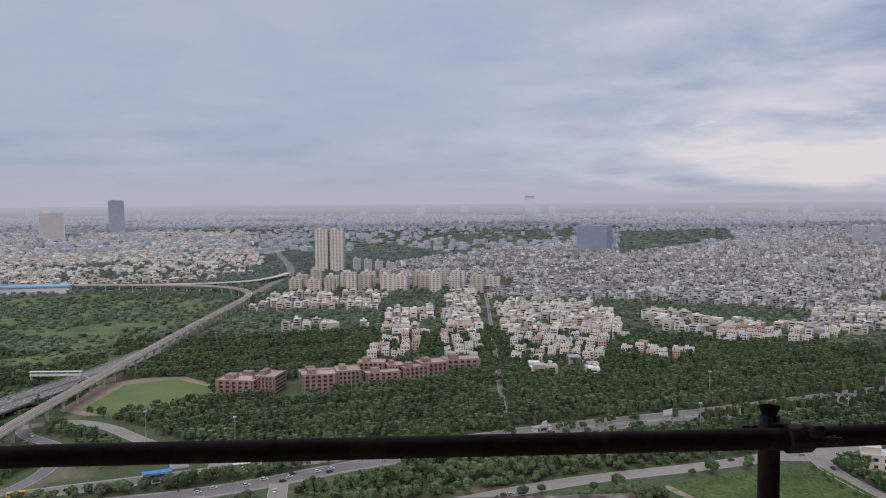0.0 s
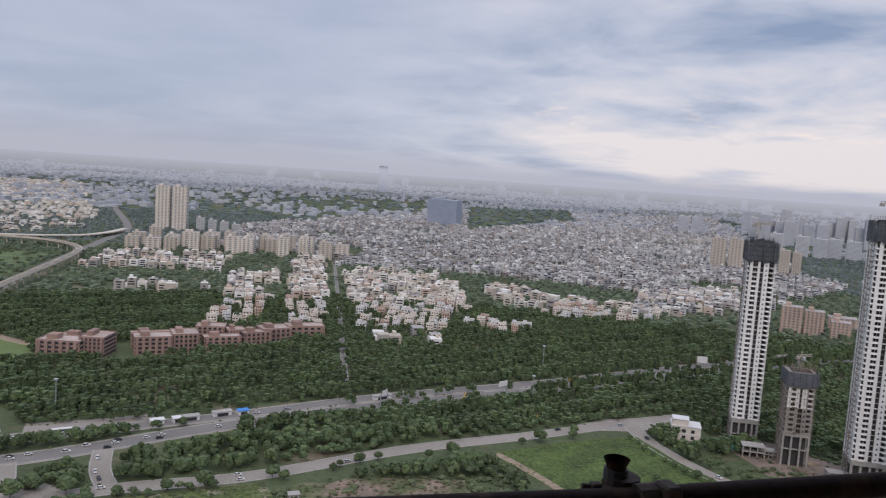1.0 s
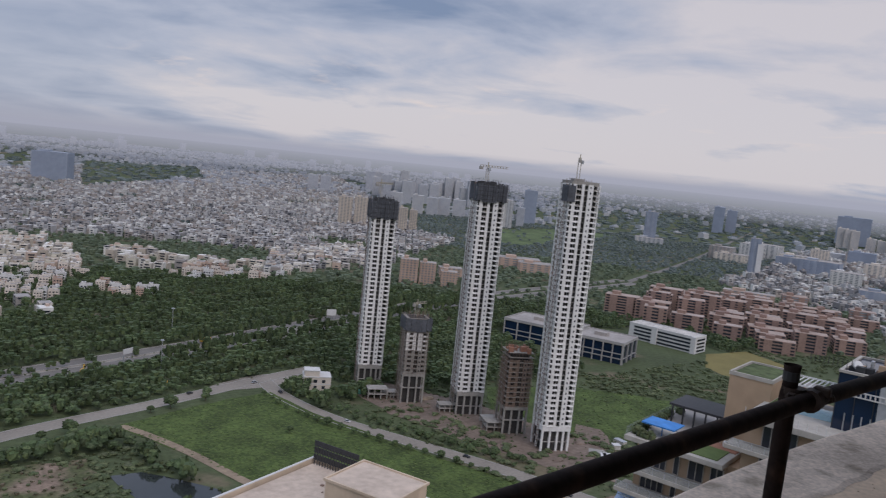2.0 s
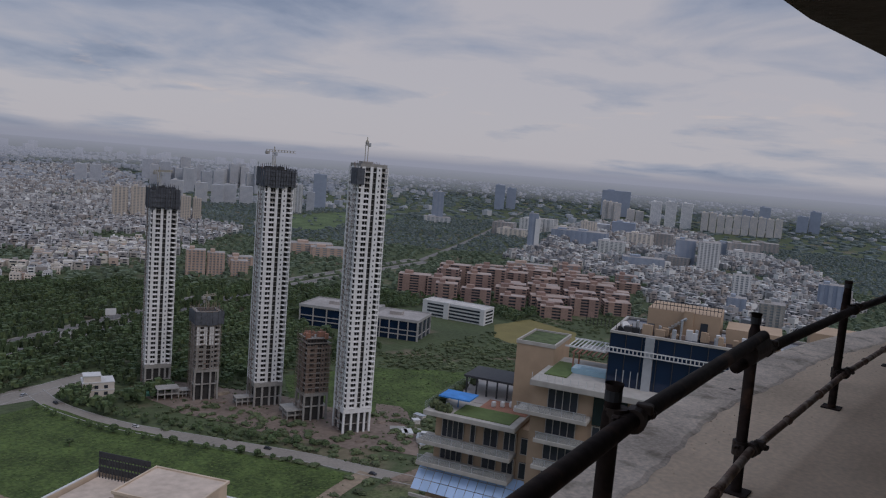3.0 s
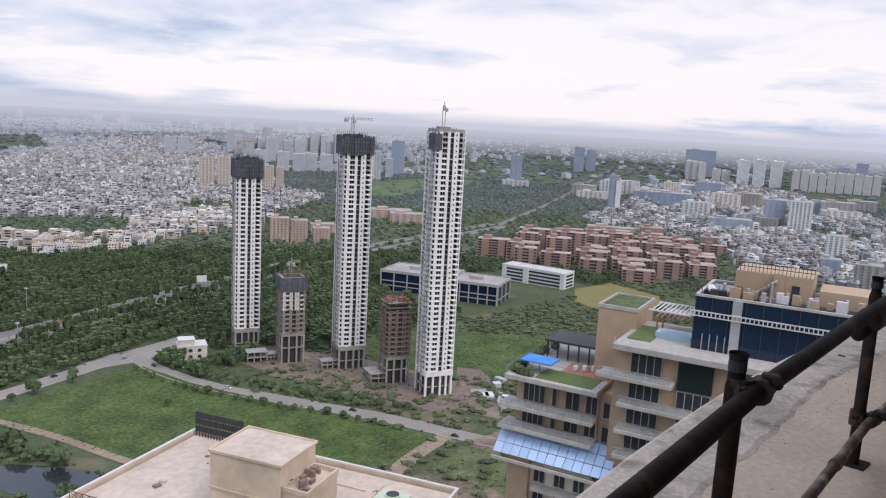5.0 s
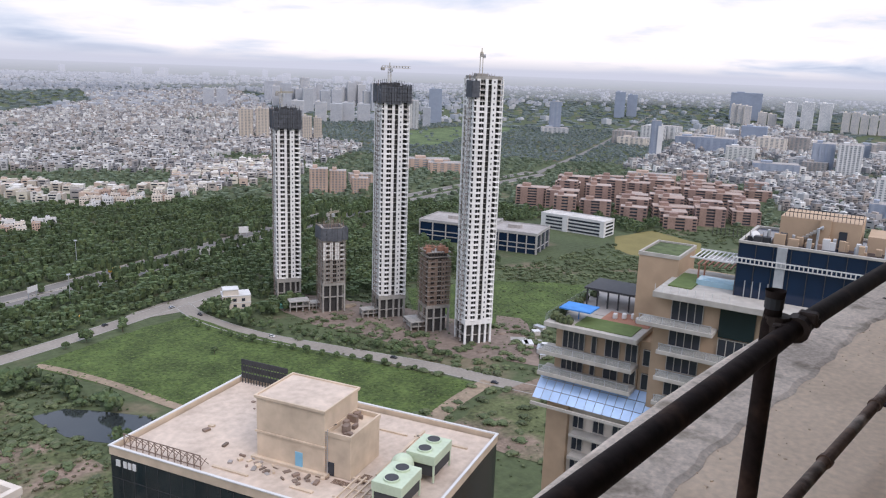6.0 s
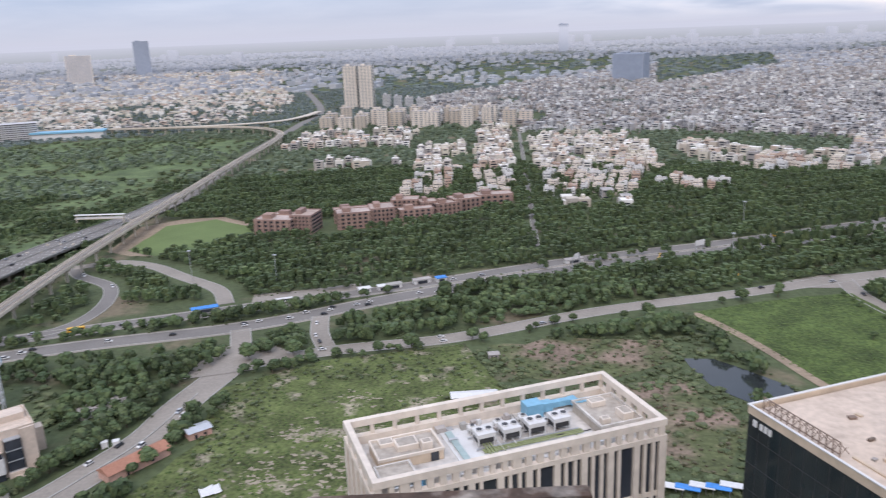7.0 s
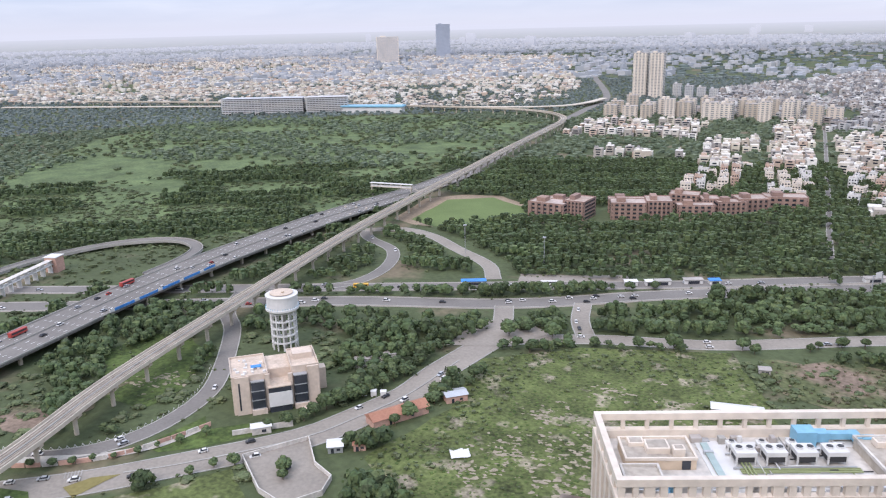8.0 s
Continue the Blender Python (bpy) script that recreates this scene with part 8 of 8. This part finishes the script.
    for i, (a, b) in enumerate(zip(line, line[1:])):
        part("slat", slat, M["white"], f, at=pose((a[0] + b[0]) / 2, (a[1] + b[1]) / 2, 0.2, 0, 38 if i % 2 else -38, math.degrees(math.atan2(b[1] - a[1], b[0] - a[0]))))
    for z in (0.3, 1.3):
        part("rail", ribbon_mesh("rail", [tuple(q) for q in line[::3]], 0.14, z, 0.14), M["white"], f)
    # white station with a stair hall across the highway
    t = thing("covered_walkway", "white covered walkway with a red stair hall", "walkway", pose(-464, 352, 0, 0, 0, 104))
    part("span", block(62, 4, 0.7), M["white"], t, at=(0, 0, 6.0))
    part("roof", block(62, 4.6, 0.4), M["roofB"], t, at=(0, 0, 9.2))
    for k in range(8):
        part("post", block(0.5, 3.6, 9.2), M["white"], t, at=(-29 + 8.3 * k, 0, 0))
    part("stair_hall", block(9, 9, 11), M["pinkwall"], t, "red and white stair hall", at=(35, 0, 0))
    part("roof", block(10, 10, 0.5), M["white"], t, at=(35, 0, 11))
    g = thing("gate_house", "pale gate house with pink wall panels", "gate house", pose(-190, 243, 0, 0, 0, 40))
    part("wall", boxes("wall", [(0, 0, 0, 8, 4, 3.2), (9, 1, 0, 9, 0.5, 2.6), (-8, 1, 0, 8, 0.5, 2.4)]), M["roofB"], g)
    part("roof", block(9, 5, 0.3), M["white"], g, at=(0, 0, 3.2))
    part("window", block(1.8, 0.2, 1.2), M["darkwin"], g, at=(1, -2.05, 1))
    # blue and white tents between the offices
    for k in range(5):
        t = thing("tent", "blue and white shade tent", "tent", pose(68 + 5.5 * k, 253 - 1.2 * (k % 2), 0, 0, 0, 70), "shade tents")
        part("canopy", block(4.6, 9, 0.3), M["bluetarp" if k % 2 else "white"], t, at=pose(0, 0, 2.8, 0, 8, 0))
        for sx in (-2, 2):
            for sy in (-4, 4):
                part("pole", block(0.12, 0.12, 2.7), M["steel"], t, at=(sx, sy, 0))
    # stalls and sheds along the highway
    for x, y, w, c in ((-174, 456, 16, "bluetarp"), (-27, 508, 7, "bluetarp"), (-77, 488, 8, "white"), (-66, 492, 5, "white"), (-40, 505, 12, "roofgrey"), (68, 545, 14, "roofgrey"), (-58, 496, 10, "kerb")):
        t = thing("roadside_stall", "low roadside stall with a sheet roof", "stall", pose(x, y, 0, 0, 0, 24), "roadside stalls")
        part("wall", block(w, 4, 2.8), M["white"], t)
        part("roof", block(w + 0.8, 5, 0.3), M[c], t, at=pose(0, 0, 2.9, 4, 0, 0))
        part("opening", block(w * 0.6, 0.2, 1.9), M["darkwin"], t, at=(0, -2.05, 0.2))
    # footbridge over the north road
    f = thing("footbridge", "white covered footbridge over the highway", "footbridge", pose(-350, 687, 0, 0, 0, 1))
    part("span", block(46, 3.2, 0.8), M["viaduct"], f, at=(0, 0, 9.5))
    part("roof", block(46.5, 3.8, 0.5), M["white"], f, at=(0, 0, 13.2))
    part("side", boxes("side", [(0, s * 1.5, 10.3, 45, 0.15, 1.3) for s in (-1, 1)]), M["white"], f)
    for x in (-22, -11, 0, 11, 22):
        part("post", block(0.6, 3.0, 13.2 if abs(x) > 15 else 3.2), M["viaduct"], f, at=(x, 0, 0 if abs(x) > 15 else 10))
    for k in range(14):
        part("step", block(0.8, 3, 0.3), M["viaduct"], f, at=(26 + 0.8 * k, 0, 9.2 - 0.6 * k))


def sign_gantry(x, y, yaw, w, h, board, label, group):
    t = thing("road_sign", label, "sign", pose(x, y, 0, 0, 0, yaw), group)
    part("post", block(0.5, 0.5, h), M["steel"], t, at=(-w / 2, 0, 0))
    part("post", block(0.5, 0.5, h), M["steel"], t, at=(w / 2, 0, 0))
    part("beam", block(w, 0.5, 0.6), M["steel"], t, at=(0, 0, h - 0.8))
    part("board", block(*board), M["white"], t, at=(0, -0.4, h - board[2] * 0.6))


def build_roadside():
    sign_gantry(68, 532, 50, 9, 9, (6, 0.2, 4), "pale sign gantry over the highway", "highway signs")
    sign_gantry(162, 560, 30, 7, 9, (9, 0.2, 4), "white hoarding beside the highway", "highway signs")
    sign_gantry(308, 592, 10, 9, 9, (13, 0.2, 4.2), "wide white hoarding beside the highway", "highway signs")
    sign_gantry(372, 640, -20, 6, 12, (9, 0.2, 6), "white billboard above the trees", "highway signs")
    for x, y in ((217, 631), (177, 532), (-205, 520), (-140, 505)):
        t = thing("lamp_mast", "tall slim lamp mast among trees", "lamp mast", pose(x, y, 0), "lamp masts")
        part("mast", tube([(0, 0, 0), (0, 0, 22)], 0.22, 6), M["steel"], t)
        part("head", block(2.2, 2.2, 0.7), M["steel"], t, at=(0, 0, 22))
    for k, (x, y) in enumerate(((198, 545), (128, 540), (170, 500))):
        t = thing("excavator", "yellow excavator beside the highway", "excavator", pose(x, y, 0, 0, 0, 20 + 50 * k), "yellow machines")
        part("body", block(5, 3, 2.2, 0.3), M["yellow"], t, at=(0, 0, 1.2))
        part("track", boxes("track", [(0, s * 1.2, 0, 4.6, 0.8, 1.2) for s in (-1, 1)]), M["darksteel"], t)
        part("boom", tube([(2, 0, 2.6), (5, 0, 5.5), (8, 0, 3.4)], 0.35, 6), M["yellow"], t)


# ---- street trees, one by one ----
def street_tree_kind(seed, R, trunk):
    r = random.Random(seed)
    t = thing("street_tree", "round green street tree beside the road", "tree", group="street trees")
    bm = tube([(0, 0, 0), (r.uniform(-0.1, 0.1), 0, trunk * 0.6), (r.uniform(-0.3, 0.3), 0.1, trunk + R * 0.5)], 0.24, 7)
    for v in bm.verts:
        if v.co.z > trunk:
            v.co.x *= 0.6
            v.co.y *= 0.6
    part("trunk", bm, M["bark"], t)
    for k in range(3):
        a = 2.1 * k + r.random()
        part("limb", tube([(0, 0, trunk * 0.8), (math.cos(a) * R * 0.3, math.sin(a) * R * 0.3, trunk + R * 0.4), (math.cos(a) * R * 0.6, math.sin(a) * R * 0.6, trunk + R * 0.8)], 0.1, 5), M["bark"], t)
    part("crown", crowns("crown", np.array([0.0, 0.25 * R, -0.3 * R]), np.array([0.0, 0.3 * R, -0.1 * R]), np.array([trunk, trunk + 0.3 * R, trunk + 0.1 * R]), np.array([R, R * 0.7, R * 0.7]), np.array([R * 0.95, R * 0.8, R * 0.7]), (6, 3, 70), seed), M["leaf"], t)
    return t


def build_street_trees():
    kinds = [street_tree_kind(s, R, h) for s, R, h in ((1, 3.6, 2.2), (2, 2.6, 2.0), (3, 4.4, 2.6), (4, 3.0, 1.8))]
    used = [0] * 4
    spots = [(-55, 386), (-38, 391), (-5, 401), (31, 416), (42, 421), (53, 425), (146, 452), (159, 456), (183, 462), (207, 392), (-63, 380), (-107, 362), (1, 398), (27, 411), (83, 428), (98, 434), (187, 470),
             (-210, 193), (-196, 205), (-191, 213), (-184, 217), (-163, 220), (-160, 215), 
             (-120, 408), (-112, 398), (-105, 410), (-116, 388), (-124, 379), (-101, 384), (-92, 382), (-78, 382)]
    r = random.Random(2)
    line = curve_of([(221, 460, 0), (231, 404, 0), (254, 352, 0), (279, 299, 0)], 9.0)
    spots += [(p[0] + r.uniform(-1, 1), p[1]) for p in line]
    line = curve_of([(247, 455, 0), (254, 404, 0), (277, 352, 0), (300, 299, 0)], 7.0)
    spots += [(p[0] + r.uniform(-2, 3) + 6 * q, p[1] + 3 * q) for p in line for q in (0, 1)]
    line = curve_of([(-150, 335, 0), (-156, 300, 0), (-168, 270, 0), (-182, 246, 0)], 6.0)
    spots += [(p[0] - 4 + r.uniform(-3, 1), p[1]) for p in line]
    line = curve_of([(-130, 330, 0), (-133, 300, 0), (-144, 268, 0)], 7.0)
    spots += [(p[0] + 5 + r.uniform(-1, 4), p[1]) for p in line]
    line = curve_of([(-300, 166, 0), (-268, 184, 0), (-240, 199, 0), (-222, 216, 0), (-210, 232, 0)], 7.0)
    spots += [(p[0] + r.uniform(-1, 1), p[1] + r.uniform(-1, 1)) for p in line]
    for x, y in spots:
        k = r.randrange(4)
        small = ((x < -212) and (y < 236)) or x > 212
        m = pose(x, y, 0, 0, 0, r.uniform(0, 360)) @ Matrix.Scale(r.uniform(0.42, 0.68) if small else r.uniform(0.75, 1.15), 4)
        if not used[k]:
            kinds[k].matrix_basis, used[k] = m, 1
        else:
            ob = copy_thing(kinds[k], m)
            ob.matrix_basis = m


# ---- traffic ----
def car_kind(paint, L, W, Hc, label):
    t = thing("car", label, "car", group="cars on the roads")
    bm = bmesh.new()
    prof = [(-L / 2, 0.35), (-L / 2, 0.8), (-L * 0.28, 0.95), (L * 0.3, 0.95), (L / 2, 0.75), (L / 2, 0.35)]
    a = [bm.verts.new((x, -W / 2, z)) for x, z in prof]
    b = [bm.verts.new((x, W / 2, z)) for x, z in prof]
    bm.faces.new(a), bm.faces.new(b[::-1])
    for i in range(len(prof)):
        j = (i + 1) % len(prof)
        bm.faces.new((a[j], a[i], b[i], b[j]))
    part("body", bm, paint, t)
    bm = bmesh.new()
    low, top = [(-L * 0.42, 0.92), (L * 0.27, 0.92)], [(-L * 0.34, Hc), (L * 0.1, Hc)]
    v = [bm.verts.new((x, s * W * q, z)) for (x, z), q in zip(low + top, (0.47, 0.47, 0.4, 0.4)) for s in (-1, 1)]
    for f in ((0, 2, 6, 4), (1, 5, 7, 3), (0, 4, 5, 1), (2, 3, 7, 6), (4, 6, 7, 5)):
        bm.faces.new([v[i] for i in f])
    part("glasshouse", bm, M["darkwin"], t, "dark car windows")
    part("roof", block(L * 0.42, W * 0.78, 0.06), paint, t, at=(-L * 0.12, 0, Hc))
    w = tube([(0, -0.1, 0), (0, 0.1, 0)], 0.33, 10)
    me = bpy.data.meshes.new("wheel")
    w.to_mesh(me)
    w.free()
    for sx in (-0.31, 0.31):
        for s in (-1, 1):
            part("wheel", me, M["rubber"], t, at=(sx * L, s * W * 0.45, 0.33))
    return t


def bus_kind(paint, L, label):
    t = thing("bus", label, "bus", group="buses on the roads")
    part("body", block(L, 2.5, 2.6, 0.12), paint, t, at=(0, 0, 0.5))
    for s in (-1, 1):
        part("window", block(L * 0.86, 0.06, 0.9), M["darkwin"], t, at=(0, s * 1.25, 1.7))
    part("windscreen", block(0.06, 2.2, 1.3), M["darkwin"], t, at=(L / 2, 0, 1.3))
    for sx in (-0.32, 0.34):
        for s in (-1, 1):
            part("wheel", tube([(sx * L, s * 1.1 - 0.12, 0.48), (sx * L, s * 1.1 + 0.12, 0.48)], 0.48, 10), M["rubber"], t)
    return t


def build_traffic():
    r = random.Random(14)
    kinds = [car_kind(M["white"], 4.0, 1.7, 1.5, "white hatchback car on the road"), car_kind(M["steel"], 4.5, 1.8, 1.5, "silver saloon car on the road"), car_kind(M["white"], 4.5, 1.85, 1.75, "white van-like car on the road"), car_kind(M["darksteel"], 4.2, 1.75, 1.5, "dark grey car on the road"), car_kind(M["redpaint"], 3.8, 1.65, 1.5, "dark red small car on the road")]
    used = [0] * 5

    def put(x, y, z, yaw):
        k = r.choices(range(5), (5, 3, 4, 3, 1))[0]
        m = pose(x, y, z, 0, 0, yaw)
        if used[k]:
            copy_thing(kinds[k], m)
        else:
            kinds[k].matrix_basis, used[k] = m, 1

    def along(line, s, o, z0=0.12):
        d = np.r_[0, np.cumsum(np.hypot(*np.diff(line[:, :2], axis=0).T))]
        i = min(int(np.searchsorted(d, s)), len(line) - 2)
        i = max(i, 1)
        t = line[i + 1] - line[i - 1]
        t = t / np.hypot(t[0], t[1])
        return line[i, 0] + t[1] * o, line[i, 1] - t[0] * o, line[i, 2] + z0, math.degrees(math.atan2(t[1], t[0]))

    fly = curve_of(FLYOVER, 3.0)
    for _ in range(46):
        put(*along(fly, r.uniform(60, 600), r.choice((-14, -10.2, -6.2, -2.4, 2.4, 6.2, 10.2, 14)) + r.uniform(-0.4, 0.4), 0.02))
    for name, n, lo, hi, lanes in (("highway_near", 34, 120, 660, (-4, 0, 4)), ("highway_far", 16, 150, 700, (-3, 2)), ("near_road", 9, 20, 400, (-3, 3)), ("southwest_road", 16, 10, 260, (-6, -2.5, 2.5, 6)), ("slip_road", 4, 30, 240, (-2, 2)), ("site_road", 4, 20, 260, (-2, 3)), ("junction_east", 3, 10, 50, (-2, 2)), ("loop_road", 4, 20, 180, (-2, 2))):
        line = curve_of([(*p, 0) for p in ROADS[name][0]], 3.0)
        for _ in range(n):
            put(*along(line, r.uniform(lo, hi), r.choice(lanes) + r.uniform(-0.5, 0.5)))
    red, grey, yel = bus_kind(M["busred"], 11, "red city bus on the flyover"), bus_kind(M["white"], 11, "white bus beside the highway"), bus_kind(M["yellow"], 10, "orange bus on the highway")
    x, y, z, a = along(fly, 215, -9, 0.02)
    red.matrix_basis = pose(x, y, z, 0, 0, a)
    x, y, z, a = along(fly, 300, -13, 0.02)
    copy_thing(red, pose(x, y, z, 0, 0, a))
    line = curve_of([(*p, 0) for p in ROADS["highway_far"][0]], 3.0)
    x, y, z, a = along(line, 545, 0)
    grey.matrix_basis = pose(x, y, z, 0, 0, a)
    x, y, z, a = along(line, 420, 2)
    yel.matrix_basis = pose(x, y, z, 0, 0, a)
    x, y, z, a = along(line, 930, 2)
    copy_thing(yel, pose(x, y, z, 0, 0, a))


# ---- clutter of the building site ----
def build_site():
    r = random.Random(31)
    for k in range(12):
        t = thing("site_hut", "low pale site hut by the towers", "hut", pose(r.uniform(352, 392), r.uniform(262, 300), 0, 0, 0, r.uniform(0, 90)), "site huts")
        w, d = r.uniform(3, 9), r.uniform(3, 5)
        part("wall", block(round(w, 1), round(d, 1), 2.6), M["roofB"], t)
        part("roof", block(round(w + 0.4, 1), round(d + 0.4, 1), 0.2), M["white" if k % 2 else "steel"], t, at=(0, 0, 2.6))
    for k in range(26):
        x, y = r.uniform(288, 366), r.uniform(275, 455)
        if abs((x - 296) - (455 - y) * 0.38) > 26:
            continue
        t = thing("earth_heap", "heap of excavated brown earth", "earth heap", pose(x, y, 0), "earth heaps")
        bm = bmesh.new()
        bmesh.ops.create_icosphere(bm, subdivisions=2, radius=1)
        for v in bm.verts:
            v.co = Vector((v.co.x * 4.2, v.co.y * 3, max(v.co.z, -0.1) * 1.5)) * (1 + 0.35 * noise.noise(v.co * 1.7 + Vector((k, 0, 0))))
        part("earth", bm, M["redearth" if k % 3 else "earth"], t)
    for x, y, w, d, h in ((292, 432, 14, 10, 7), (303, 430, 8, 8, 4), (330, 350, 16, 9, 6), (334, 362, 10, 8, 4), (322, 392, 12, 8, 5)):
        t = thing("site_podium", "unfinished concrete podium frame", "podium", pose(x, y, 0, 0, 0, YAW_T), "concrete podiums")
        for k in range(2):
            part("slab", block(w, d, 0.4), M["concrete"], t, at=(0, 0, h * (k + 1) / 2))
        for px in np.linspace(-w / 2 + 0.5, w / 2 - 0.5, 4):
            for py in (-d / 2 + 0.5, d / 2 - 0.5):
                part("column", block(0.6, 0.6, h), M["concrete"], t, at=(px, py, 0))
    tagged(part("sheet", block(12, 6, 3, 0.2), mat("green_site_netting", (0.08, 0.22, 0.17), 0.8, 0.3, 0.5, 0.1), thing("site_netting", "green netted site store", "store", pose(283, 445, 0, 0, 0, -24))))
    tagged(part("road", ribbon_mesh("road", [(362, 300), (372, 286), (366, 268)], 7, 0.3), M["kerb"], None), "pale concrete site drive", "road", kind="structure")


build_water_tower()
build_stone_office()
build_lots()
build_roadside()
build_street_trees()
build_traffic()
build_site()
